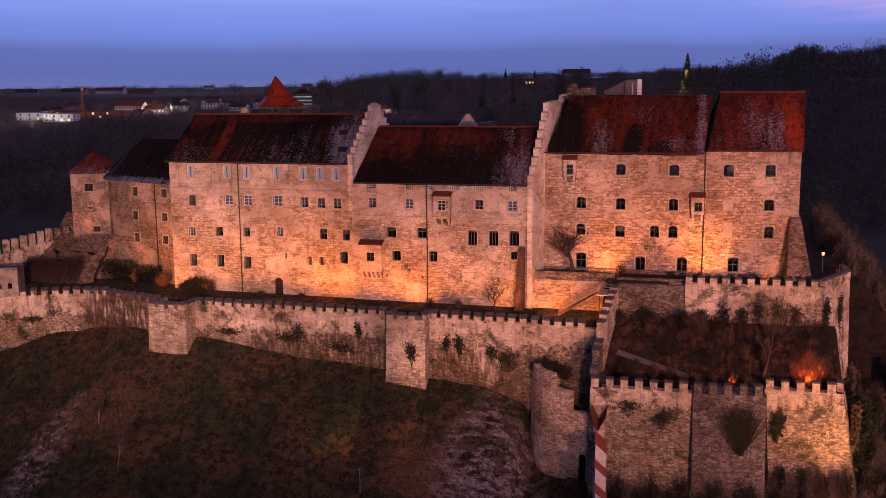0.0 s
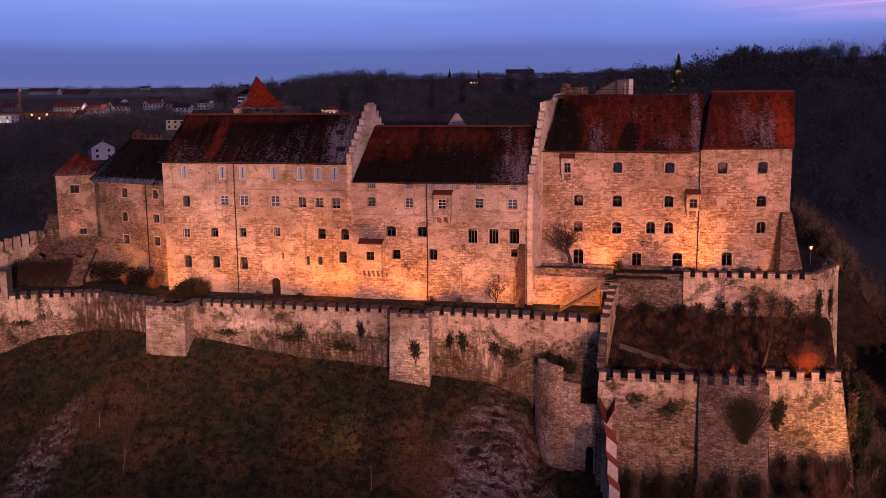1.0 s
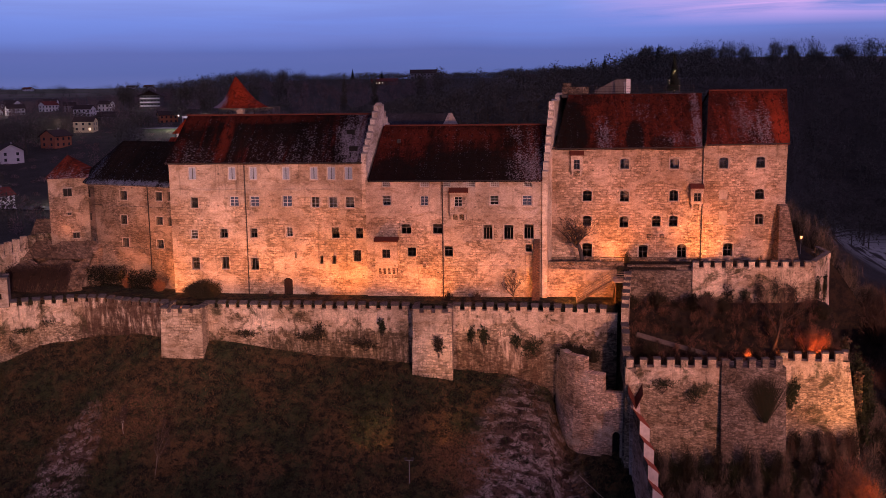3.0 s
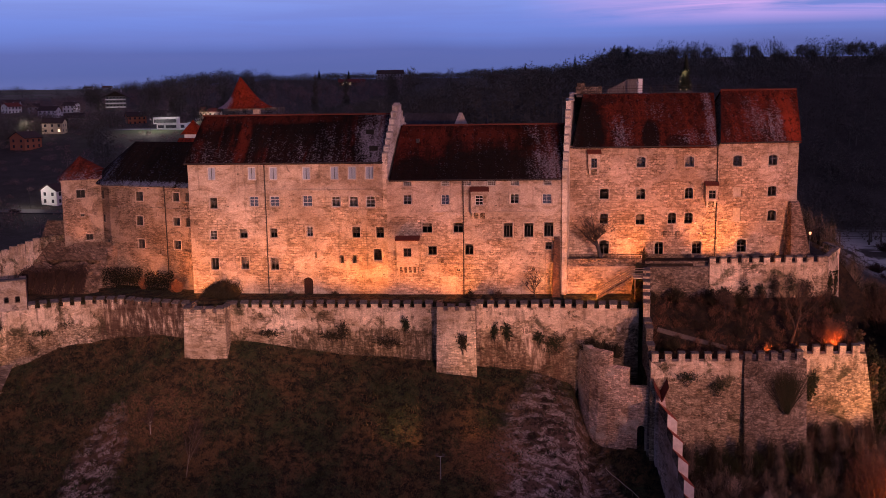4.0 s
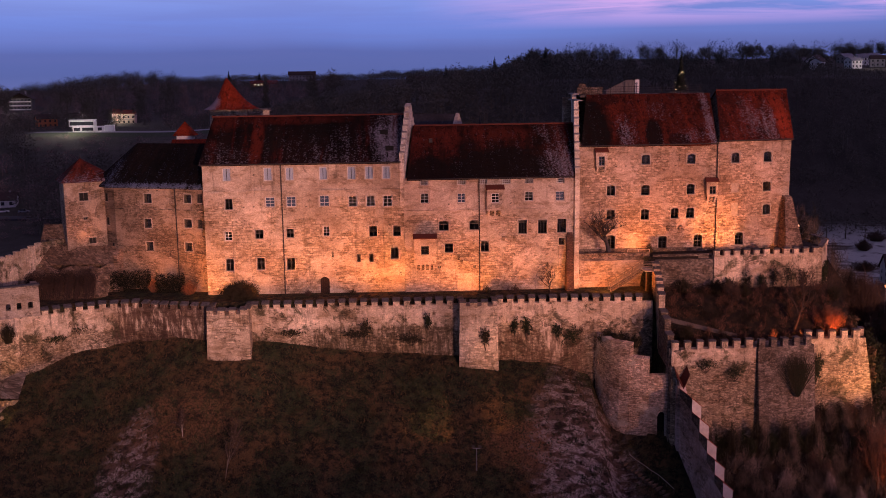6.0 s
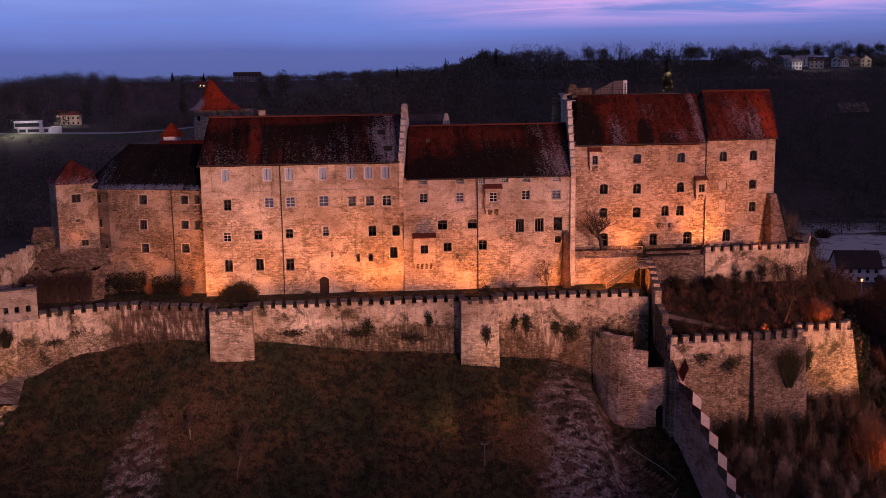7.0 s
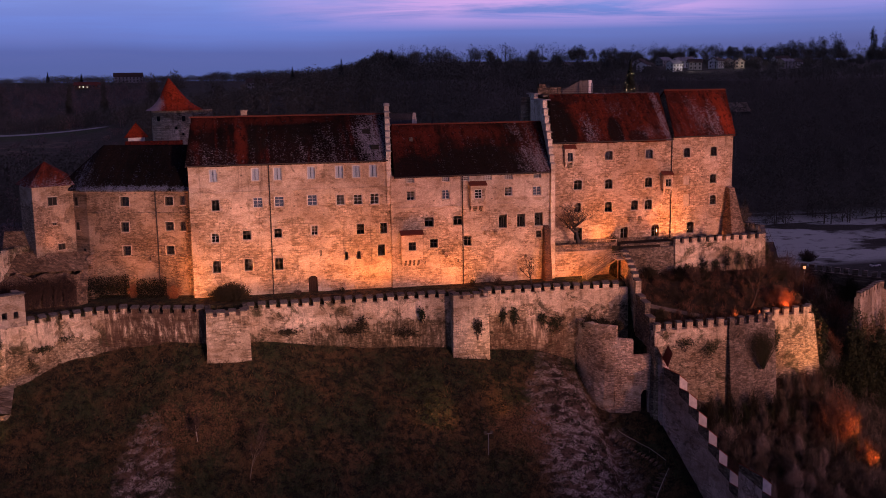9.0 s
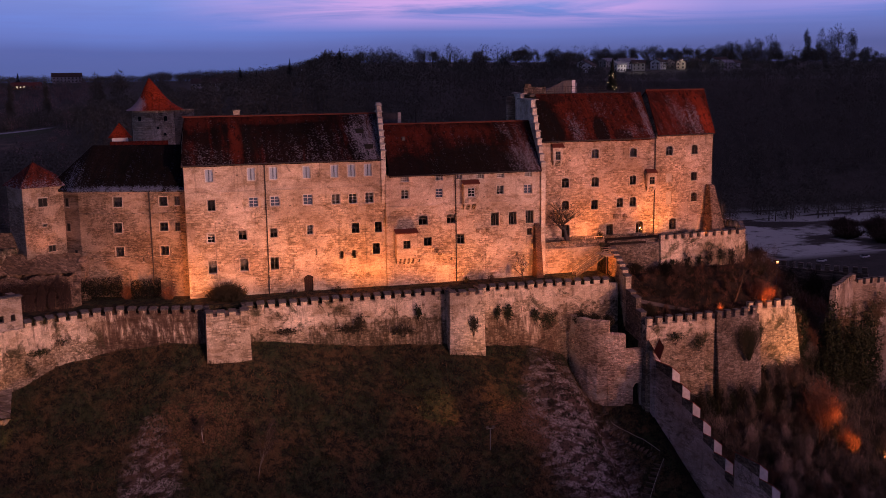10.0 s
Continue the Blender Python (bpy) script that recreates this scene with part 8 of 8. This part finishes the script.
for i in range(10):
    x = 17.0 * i / 9
    part("post", Shape().box(x - 0.025, x + 0.025, -0.025, 0.025, 0, 1.1), COPPER, terr)
for z in (1.1, 0.75, 0.4):
    part("rail", Shape().tube([(0, 0, z), (17.0, 0, z)], [0.022, 0.022], 5), COPPER, terr)
part("mesh_panel", Shape().box(0.1, 16.9, -0.004, 0.004, 0.05, 0.12), COPPER, terr)
bulb = bpy.data.materials.new("warm_bulb")
bulb.use_nodes = True
bulb.node_tree.nodes["Principled BSDF"].inputs["Emission Color"].default_value = (1.0, 0.72, 0.35, 1)
bulb.node_tree.nodes["Principled BSDF"].inputs["Emission Strength"].default_value = 6.0
g = np.random.default_rng(77)
xt = thing("christmas_tree", -4.0, 134.6, 48.35, 0.0, "lit fir tree with warm fairy lights on the roof terrace", "tree")
o = new("foliage", cloud_mesh("foliage", firs(g, np.array([[0, 0, 0.3]]), np.array([4.8]), np.array([0.85]), 560), FIR))
o.parent = xt
part("trunk", Shape().tube([(0, 0, 0), (0, 0, 4.95)], [0.07, 0.02], 6), BARK, xt)
sb = Shape()
for i in range(46):
    q = g.random() ** 1.2
    a, r = g.random() * 6.28, 0.85 * (1 - q) + 0.05
    x, y, z = r * math.cos(a), r * math.sin(a), 0.5 + 4.5 * q
    sb.box(x - 0.024, x + 0.024, y - 0.024, y + 0.024, z - 0.024, z + 0.024)
tagged(part("fairy_light_string", sb, bulb, xt, "warm white fairy lights"), kind="stuff")
vent = thing("roof_vent", -10.9, 133.4, 48.35, 0.0, "small steel vent stack on the terrace", "vent")
part("pipe", Shape().tube([(0, 0, 0), (0, 0, 1.5)], [0.12, 0.12], 8), STEEL, vent)
part("cowl", Shape().prism(ring_at(8, 0.22, 1.5), ring_at(8, 0.1, 1.7)), STEEL, vent)

# ---- meadow: flood mast, postern steps ----
zb = lawn(-37.5, 100.2)
mast = thing("flood_mast", -37.5, 100.2, zb, 0.0, "slim mast with two floodlight heads in the meadow", "lamp post")
part("pole", Shape().tube([(0, 0, -0.3), (0, 0, 7.3 - zb)], [0.06, 0.045], 8), STEEL, mast)
part("crossbar", Shape().box(-0.45, 0.45, -0.03, 0.03, 7.22 - zb, 7.3 - zb), STEEL, mast)
for x in (-0.38, 0.38):
    part("lamp_head", Shape().prism([(x - 0.2, -0.16, 7.3 - zb), (x + 0.2, -0.16, 7.3 - zb), (x + 0.16, 0.1, 7.3 - zb), (x - 0.16, 0.1, 7.3 - zb)], [(x - 0.2, -0.1, 7.62 - zb), (x + 0.2, -0.1, 7.62 - zb), (x + 0.16, 0.14, 7.56 - zb), (x - 0.16, 0.14, 7.56 - zb)]), COPPER, mast)


def slope_steps(a, b, n, label):
    d = Vector((b[0] - a[0], b[1] - a[1]))
    ob = thing("slope_steps", a[0], a[1], lawn(*a), math.degrees(math.atan2(d.y, d.x)), label, "steps")
    ln, z0 = d.length, lawn(*a)
    for i in range(n):
        x = ln * i / n
        z = lawn(a[0] + d.x * i / n, a[1] + d.y * i / n) - z0
        part("step", Shape().box(x, x + 0.3, -0.6, 0.6, z - 0.2, z + 0.12), OAK, ob)
    pts = [(ln * i / 6, 0.75, lawn(a[0] + d.x * i / 6, a[1] + d.y * i / 6) - z0) for i in range(7)]
    part("handrail", Shape().tube([(x, y, z + 1.0) for x, y, z in pts], [0.035] * 7, 5), PALE_WOOD, ob)
    for x, y, z in pts:
        part("post", Shape().box(x - 0.04, x + 0.04, y - 0.04, y + 0.04, z - 0.3, z + 1.0), OAK, ob)


slope_steps((-18.4, 105.0), (-14.2, 99.4), 12, "rough timber steps below the postern with a rail")
slope_steps((-14.4, 98.8), (-22.5, 91.5), 16, "rough timber steps down the slope with a rail")

# ---- lamps that show ----
def globe(x, y, z, watts, label, post=2.2, r=0.14):
    ob = thing("garden_lamp", x, y, z - post, 0.0, label, "lamp", "garden lamps")
    part("post", Shape().tube([(0, 0, -0.2), (0, 0, post - 0.1)], [0.04, 0.035], 6), STEEL, ob)
    part("globe", Shape().prism(ring_at(10, 0.7 * r, post - 0.1), ring_at(10, r, post - 0.1 + 1.8 * r)), bulb_hot, ob, "glowing lamp globe")
    lamp = bpy.data.lights.new("lamp", "POINT")
    lamp.energy, lamp.color, lamp.shadow_soft_size = watts, (1.0, 0.35, 0.09), 0.15
    new("lamp", lamp).location = (x, y - 0.3, z + 0.45)


bulb_hot = bulb.copy()
bulb_hot.name = "lamp_glow"
bulb_hot.node_tree.nodes["Principled BSDF"].inputs["Emission Color"].default_value = (1.0, 0.27, 0.045, 1)
bulb_hot.node_tree.nodes["Principled BSDF"].inputs["Emission Strength"].default_value = 1.3
globe(13.4, 131.5, 28.5, 40, "small orange lamp on the terrace", 2.2, 0.2)
globe(24.6, 101.5, lawn(24.6, 101.5) + 2.2, 120, "low orange lamp in the brush", 2.2)
globe(29.9, 136.4, 17.9, 60, "small orange lamp among the trees", 4.0, 0.22)

# ---- outworks beyond the bastion ----
WD = [(57.0, 178.0), (63.0, 168.0), (70.0, 160.0)]
wd, _ = run(WD, lambda x, y: 9.0, lambda x, y: -4.0, 0.9, STONE_D, "wall_outwork_far", "dark crenellated wall beyond the castle", 0.02, out=-1.0)
merlons(wd, WD, lambda x, y: 9.0, 1.9, 1.1, 1.1, 0.6, STONE_D, STONE_D, 0.1, out=-1.0, lip=0.02, seed=41)
WE = [(26.3, 116.2), (29.1, 118.2), (32.0, 120.6), (35.0, 122.8), (41.0, 123.0), (52.0, 124.0)]
top_e = lambda x, y: 17.0 - 0.9 * ease(35.2, 36.0, x)
we, _ = run(WE, top_e, lambda x, y: -6.0, 0.9, STONE_ST, "wall_outwork_near", "pale curved crenellated wall hung with ivy", 0.03)
merlons(we, WE, top_e, 1.5, 0.9, 0.9, 0.6, STONE_ST, CAP, 0.14, lip=0.05, seed=42)
for i, (x, y, z, w, h) in enumerate(((26.6, 115.8, 11.0, 2.2, 4.6), (29.4, 117.8, 9.6, 2.8, 4.8), (33.0, 120.6, 9.6, 3.2, 5.0), (39.0, 122.4, 11.0, 4.5, 4.2))):
    climber("ivy", (x, y, z), (w, h), 2600, 0.13, MOSSY, "thick ivy on the outer curved wall", (0.6, -0.8, 0) if i < 3 else (0.2, -1, 0), 0.8, 230 + i)

# ---- town across the valley ----
HOUSE_WALL = [plain("house_plaster_" + n, c, tuple(0.85 * v for v in c), 0.6, 0.85) for n, c in (("white", (0.80, 0.77, 0.74)), ("cream", (0.58, 0.46, 0.33)), ("grey", (0.36, 0.33, 0.32)), ("brick", (0.42, 0.16, 0.085)))]
HOUSE_ROOF = [plain("house_roof_" + n, c, tuple(0.6 * v for v in c), 1.2, 0.85) for n, c in (("red", (0.20, 0.05, 0.035)), ("brown", (0.07, 0.045, 0.038)), ("snowy", (0.30, 0.29, 0.31)))]
DARK_PANE = plain("dark_pane", (0.03, 0.03, 0.035), (0.02, 0.02, 0.025), 2.0, 0.3)
LIT = bulb.copy()
LIT.name = "lit_window"
LIT.node_tree.nodes["Principled BSDF"].inputs["Emission Strength"].default_value = 2.2


def house(x, y, w, dep, floors, turn, wall=0, roof=0, pitch=0.55, flat=False, lit=0, label=""):
    """A detached house: walls, saddle or flat roof, rows of windows."""
    r = random.Random(int(x * 3 + y))
    h = 2.8 * floors
    z = min(land(x, y), land(x + 5, y), land(x - 5, y)) - 0.6
    ob = thing("house", x, y, z, turn, label or "small %s house across the valley" % ("white", "cream", "grey", "brick")[wall], "house", "town houses")
    part("wall", Shape().box(-w / 2, w / 2, -dep / 2, dep / 2, 0, h + 0.6), HOUSE_WALL[wall], ob)
    if flat:
        part("roof", Shape().box(-w / 2 - 0.5, w / 2 + 0.5, -dep / 2 - 0.5, dep / 2 + 0.5, h + 0.6, h + 1.0), HOUSE_ROOF[roof], ob)
    else:
        e, rz = 0.7, h + 0.6 + pitch * dep / 2
        s = Shape()
        for sg in (-1, 1):
            lo, b = h + 0.6 - e * pitch, sg * (dep / 2 + e)
            q0 = [(-w / 2 - e, b, lo), (w / 2 + e, b, lo), (w / 2 + e, 0, rz), (-w / 2 - e, 0, rz)]
            if sg > 0:
                q0 = q0[::-1]
            s.prism([(p[0], p[1], p[2]) for p in q0], [(p[0], p[1], p[2] + 0.3) for p in q0])
        part("roof", s, HOUSE_ROOF[roof], ob)
        for sx in (-1, 1):
            part("gable", Shape().prism([(sx * w / 2 - 0.15, -dep / 2, h + 0.6), (sx * w / 2 + 0.15, -dep / 2, h + 0.6), (sx * w / 2 + 0.15, dep / 2, h + 0.6), (sx * w / 2 - 0.15, dep / 2, h + 0.6)],
                                        [(sx * w / 2 - 0.15, -0.05, rz), (sx * w / 2 + 0.15, -0.05, rz), (sx * w / 2 + 0.15, 0.05, rz), (sx * w / 2 - 0.15, 0.05, rz)]), HOUSE_WALL[wall], ob)
        part("chimney", Shape().box(w * 0.2, w * 0.2 + 0.7, 0.3, 1.0, rz - 0.6, rz + 0.9), HOUSE_WALL[2], ob)
    for sx in (-1, 1):
        for f in range(floors):
            for cy in (-dep / 4, dep / 4):
                part("window", Shape().box(min(sx * w / 2, sx * (w / 2 + 0.06)), max(sx * w / 2, sx * (w / 2 + 0.06)), cy - 0.6, cy + 0.6, 1.2 + 2.8 * f, 2.6 + 2.8 * f), DARK_PANE, ob)
    n = max(2, int(w / (5.5 if flat else 3.0)))
    for f in range(floors):
        for i in range(n):
            cx = -w / 2 + w * (i + 0.5) / n
            m = LIT if lit > 1 and r.random() < 0.18 else DARK_PANE
            lit -= m is LIT
            part("window", Shape().box(cx - 0.6, cx + 0.6, -dep / 2 - 0.04, -dep / 2 + 0.05, 1.2 + 2.8 * f, 2.6 + 2.8 * f), m, ob)
    return ob


for x, y, w, dep, fl, tn, wl, rf, flt, lt in (
        (-471, 776, 20, 9, 1, 10, 0, 0, False, 3), (-470, 813, 14, 10, 2, -20, 0, 1, False, 1), (-417, 773, 12, 9, 2, 60, 0, 0, False, 0), (-387, 748, 8, 8, 2, 20, 2, 1, False, 1),
        (-356, 714, 12, 8, 1, 0, 0, 2, True, 0), (-356, 745, 10, 8, 2, -10, 0, 1, False, 0), (-275, 533, 11, 8, 2, 5, 1, 1, False, 2), (-267, 481, 11, 10, 2, 70, 3, 1, False, 0),
        (-275, 449, 12, 11, 2, -52, 0, 1, False, 0), (-236, 366, 10, 9, 2, 60, 0, 0, False, 0), (-505, 656, 20, 10, 2, 15, 0, 2, True, 2),
        (-468, 641, 24, 10, 2, 5, 0, 2, True, 3), (-483, 757, 24, 12, 2, 8, 1, 0, False, 4), (-455, 750, 18, 10, 1, 0, 0, 0, False, 3), (-417, 673, 10, 9, 2, 0, 0, 2, True, 2),
        (-431, 746, 13, 10, 2, 40, 0, 1, False, 1), (-871, 1314, 44, 14, 2, 5, 0, 0, False, 0), (-876, 1234, 38, 14, 2, 0, 2, 1, False, 0), (-810, 1302, 43, 14, 1, -5, 2, 0, False, 0),
        (-903, 1168, 28, 12, 2, 20, 2, 1, False, 1), 
        (-270, 646, 12, 9, 2, 30, 3, 1, False, 0), (-258, 668, 11, 9, 2, -20, 2, 1, False, 0), (-353, 700, 13, 9, 2, 0, 0, 1, False, 1), (-207, 381, 11, 8, 2, 70, 0, 1, False, 0),
        (-200, 385, 9, 8, 1, 10, 0, 1, False, 0), (268, 725, 10, 9, 2, 40, 0, 1, False, 0), (330, 811, 11, 9, 2, 20, 2, 2, False, 1), (394, 813, 11, 9, 2, 70, 1, 0, False, 0),
        (360, 830, 14, 9, 2, 0, 0, 2, False, 1), (430, 830, 12, 9, 2, 15, 2, 1, False, 1), (300, 820, 14, 9, 1, -10, 2, 2, False, 0), (470, 850, 14, 9, 2, 0, 0, 1, False, 1),
        (-136, 997, 26, 12, 2, 5, 2, 1, False, 1), (-166, 935, 24, 9, 1, 0, 3, 0, False, 4), (-20, 760, 30, 12, 2, -8, 2, 1, False, 0), (60, 800, 12, 9, 2, 10, 0, 1, False, 1),
        (285, 700, 9, 8, 2, 15, 0, 2, False, 0), (310, 715, 10, 8, 2, -20, 2, 1, False, 1), (345, 745, 11, 9, 2, 35, 0, 1, False, 0), (375, 760, 10, 8, 2, 60, 1, 0, False, 1), (410, 745, 11, 8, 2, 10, 2, 2, False, 0), (440, 780, 12, 9, 2, 25, 0, 1, False, 1), (255, 690, 10, 8, 2, 45, 0, 1, False, 0), (325, 770, 11, 9, 2, 5, 0, 2, False, 0), (-987, 2430, 24, 12, 2, 0, 0, 0, False, 0), (-1145, 2700, 26, 12, 2, 0, 0, 1, False, 0), (-960, 1776, 16, 10, 2, 0, 0, 0, False, 1), (-520, 700, 14, 9, 2, 30, 0, 1, False, 1),
        (-540, 760, 12, 9, 2, 0, 2, 0, False, 1), (-300, 620, 12, 9, 2, 15, 2, 1, False, 1), (-400, 640, 12, 9, 2, -25, 1, 0, False, 1), (-440, 820, 14, 10, 2, 12, 0, 1, False, 0)):
    house(x, y, w, dep, fl, tn, wl, rf, flat=flt, lit=lt)
house(139, 335, 15, 12, 2, -14, 0, 1, pitch=0.85, label="white house with a dark roof in the river meadow")
house(-474, 690, 60, 14, 2, 6, 3, 0, flat=True, lit=5, label="long brick building shell under construction in the town")
crane = thing("tower_crane", -480, 684, land(-480, 684), 0.0, "orange tower crane over the building site", "crane")
CRANE = plain("orange_crane_paint", (0.62, 0.20, 0.06), (0.45, 0.14, 0.05), 2.0, 0.5)
part("mast", Shape().box(-0.5, 0.5, -0.5, 0.5, 0, 25), CRANE, crane)
part("jib", Shape().box(-4, 12, -0.25, 0.25, 24.2, 24.8), CRANE, crane)
part("cab", Shape().box(0.52, 1.6, -0.7, 0.7, 22.0, 24.0), HOUSE_WALL[0], crane)


def balcony(ob, x0, x1, y, z, mat):
    """A slab with posts and a solid rail on a house front."""
    b = part("balcony", Shape().box(x0, x1, y - 1.3, y - 0.004, z - 0.18, z), HOUSE_WALL[2], ob)
    part("rail", Shape().box(x0, x1, y - 1.3, y - 1.2, z + 0.004, z + 0.95), mat, b)


def hotel(x, y):
    """A broad gabled front with three rows of pale balconies under a wide dark roof."""
    ob = thing("hotel", x, y, land(x, y) - 0.6, 6.0, "alpine hotel with white balconies and a broad dark roof", "hotel", "town houses")
    part("wall", Shape().box(-8, 8, -6, 6, 0, 9.2), GREY_BOARD, ob)
    part("gable", Shape().prism([(-8, -6, 9.2), (8, -6, 9.2), (8, 6, 9.2), (-8, 6, 9.2)], [(-0.2, -6, 13.0), (0.2, -6, 13.0), (0.2, 6, 13.0), (-0.2, 6, 13.0)]), DOOR_WOOD, ob, "dark boarded gable")
    for sg in (-1, 1):
        q0 = [(sg * 10.2, -8.2, 8.3), (0, -8.2, 13.2), (0, 7.0, 13.2), (sg * 10.2, 7.0, 8.3)]
        if sg > 0:
            q0 = q0[::-1]
        part("roof", Shape().prism(q0, [(p[0], p[1], p[2] + 0.35) for p in q0]), HOUSE_ROOF[1], ob)
    for f in range(3):
        for i in range(6):
            cx = -6.6 + i * 2.64
            part("window", Shape().box(cx - 0.7, cx + 0.7, -6.05, -5.95, 0.6 + 3.0 * f, 2.7 + 3.0 * f), DARK_PANE, ob)
        balcony(ob, -7.9, 7.9, -6.0, 3.0 * f + 0.4, HOUSE_WALL[0])
    part("chimney", Shape().box(2, 3, 1, 2, 11.5, 14.6), HOUSE_WALL[2], ob)


def modern_house(x, y):
    ob = thing("modern_house", x, y, land(x, y) - 0.6, 8.0, "white flat-roofed modern house with a long window band", "house", "town houses")
    part("wall", Shape().box(-7.5, 9.5, -3.2, 4.5, 0, 3.1), HOUSE_WALL[0], ob)
    part("upper_floor", Shape().box(-9.0, 4.5, -4.6, 4.5, 3.104, 6.6), HOUSE_WALL[0], ob)
    part("roof", Shape().box(-9.3, 4.8, -4.9, 4.8, 6.604, 6.95), HOUSE_WALL[0], ob, "flat white roof slab")
    part("window", Shape().box(-8.6, 4.0, -4.66, -4.55, 3.9, 5.9), DARK_PANE, ob)
    for a, b in ((-6.8, -3.4), (-2.4, 3.6), (6.0, 8.2)):
        part("window", Shape().box(a, b, -3.26, -3.15, 0.8, 2.5), DARK_PANE, ob)
    part("annex", Shape().box(9.6, 14.5, -2.4, 3.6, 0, 3.6), HOUSE_WALL[0], ob)


def apartment_house(x, y):
    ob = thing("apartment_house", x, y, land(x, y) - 0.6, 8.0, "pink rendered apartment house with balconies and gables", "house", "town houses")
    part("wall", Shape().box(-7.5, 7.5, -4.5, 4.5, 0, 7.2), PINK, ob)
    for a, b, rz in ((-7.9, -2.2, 10.2), (-2.0, 7.9, 9.6)):
        part("roof", Shape().prism([(a, -5.2, 7.0), (b, -5.2, 7.0), (b, 5.2, 7.0), (a, 5.2, 7.0)], [(a + 0.8, -0.3, rz), (b - 0.8, -0.3, rz), (b - 0.8, 0.3, rz), (a + 0.8, 0.3, rz)]), HOUSE_ROOF[0], ob)
    for f in range(2):
        for i in range(5):
            cx = -6.0 + i * 3.0
            part("window", Shape().box(cx - 0.55, cx + 0.55, -4.55, -4.45, 0.9 + 3.2 * f, 2.5 + 3.2 * f), DARK_PANE, ob)
    balcony(ob, -1.0, 6.8, -4.5, 3.3, PINK)
    part("garage", Shape().box(-13.5, -7.6, -3.8, 2.0, 0, 3.0), HOUSE_WALL[0], ob)
    part("garage_roof", Shape().box(-13.8, -7.6, -4.1, 2.3, 3.004, 3.3), HOUSE_ROOF[2], ob)


PINK = plain("pink_render", (0.70, 0.52, 0.42), (0.60, 0.44, 0.35), 0.8, 0.85)
hotel(-331, 776)
modern_house(-219, 562)
apartment_house(-230, 684)


rd = Shape()
for j in range(41):
    x = -420 + 7.5 * j
    y = 366 + 4 * math.sin(j * 0.12)
    for w in (-3.6, 3.6):
        rd.v.append((x, y + w, max(land(x, y + w), land(x, y)) + 0.25))
rd.f = [(2 * j, 2 * j + 2, 2 * j + 3, 2 * j + 1) for j in range(40)]
m_ = len(rd.v)
rd.v += [(x, y, z - 0.8) for x, y, z in rd.v]
rd.f += [(2 * j, m_ + 2 * j, m_ + 2 * j + 2, 2 * j + 2) for j in range(40)]
tagged(part("road", rd, ASPHALT, None, "dark valley road below the town"), category="road", kind="structure")


def parked_car(x, y, turn, paint, label):
    z = max(land(x, y), land(x, 366)) + 0.3
    ob = thing("car", x, y, z, turn, label, "car", "parked cars")
    part("body", Shape().prism([(-2.1, -0.85, 0.3), (2.1, -0.85, 0.3), (2.1, 0.85, 0.3), (-2.1, 0.85, 0.3)], [(-2.1, -0.8, 0.95), (2.0, -0.8, 0.85), (2.0, 0.8, 0.85), (-2.1, 0.8, 0.95)]), paint, ob)
    part("cabin", Shape().prism([(-1.6, -0.75, 0.9), (1.0, -0.75, 0.9), (1.0, 0.75, 0.9), (-1.6, 0.75, 0.9)], [(-1.2, -0.6, 1.5), (0.4, -0.6, 1.5), (0.4, 0.6, 1.5), (-1.2, 0.6, 1.5)]), DARK_PANE, ob)
    for wx in (-1.3, 1.3):
        for wy in (-0.86, 0.7):
            part("wheel", Shape().tube([(wx, wy, 0.32), (wx, wy + 0.16, 0.32)], [0.32, 0.32], 10), COPPER, ob)


for x, y, paint, label in ((-196, 372.5, HOUSE_WALL[0], "small white car parked by the valley road"), (-188, 372, STEEL, "small grey car parked by the valley road"), (-216, 361, COPPER, "dark car parked by the valley road"), (-228, 361.5, HOUSE_WALL[0], "small white car parked by the valley road"), (186, 323, HOUSE_WALL[0], "white car parked beside the river meadow"), (208, 324, HOUSE_WALL[0], "white car parked beside the river meadow")):
    parked_car(x, y, 8.0, paint, label)


# lamps added to brighten house walls; posts and heads are invented with them
def added_town_lamp(x, y, watts):
    ob = thing("added_town_lamp", x, y, land(x, y), 0.0, "slim lamp post added to brighten the town houses", "lamp post", "street lamps")
    part("post", Shape().tube([(0, 0, -0.3), (0, 0, 8.0)], [0.09, 0.06], 6), COPPER, ob)
    part("lamp_head", Shape().box(-0.12, 0.12, -0.08, 0.08, 8.0, 8.06), LAMP_WHITE, ob, "glowing lamp head")
    lamp = bpy.data.lights.new("lamp", "POINT")
    lamp.energy, lamp.color, lamp.shadow_soft_size = watts, (1.0, 0.82, 0.75), 0.3
    new("lamp", lamp).location = (x, y - 0.4, land(x, y) + 7.7)


LAMP_WHITE = bulb.copy()
LAMP_WHITE.name = "white_lamp_glow"
LAMP_WHITE.node_tree.nodes["Principled BSDF"].inputs["Emission Color"].default_value = (1.0, 0.9, 0.8, 1)
LAMP_WHITE.node_tree.nodes["Principled BSDF"].inputs["Emission Strength"].default_value = 2.5
for x, y, watts in ((-222, 536, 13000), (-232, 664, 9000), (-333, 752, 3400), (-214, 370, 2500), (-446, 727, 20000), (-482, 620, 20000), (-462, 757, 12000), (-286, 520, 3000), (-366, 700, 7000), (296, 690, 3500), (366, 742, 3500), (425, 770, 3500)):
    added_town_lamp(x, y, watts)
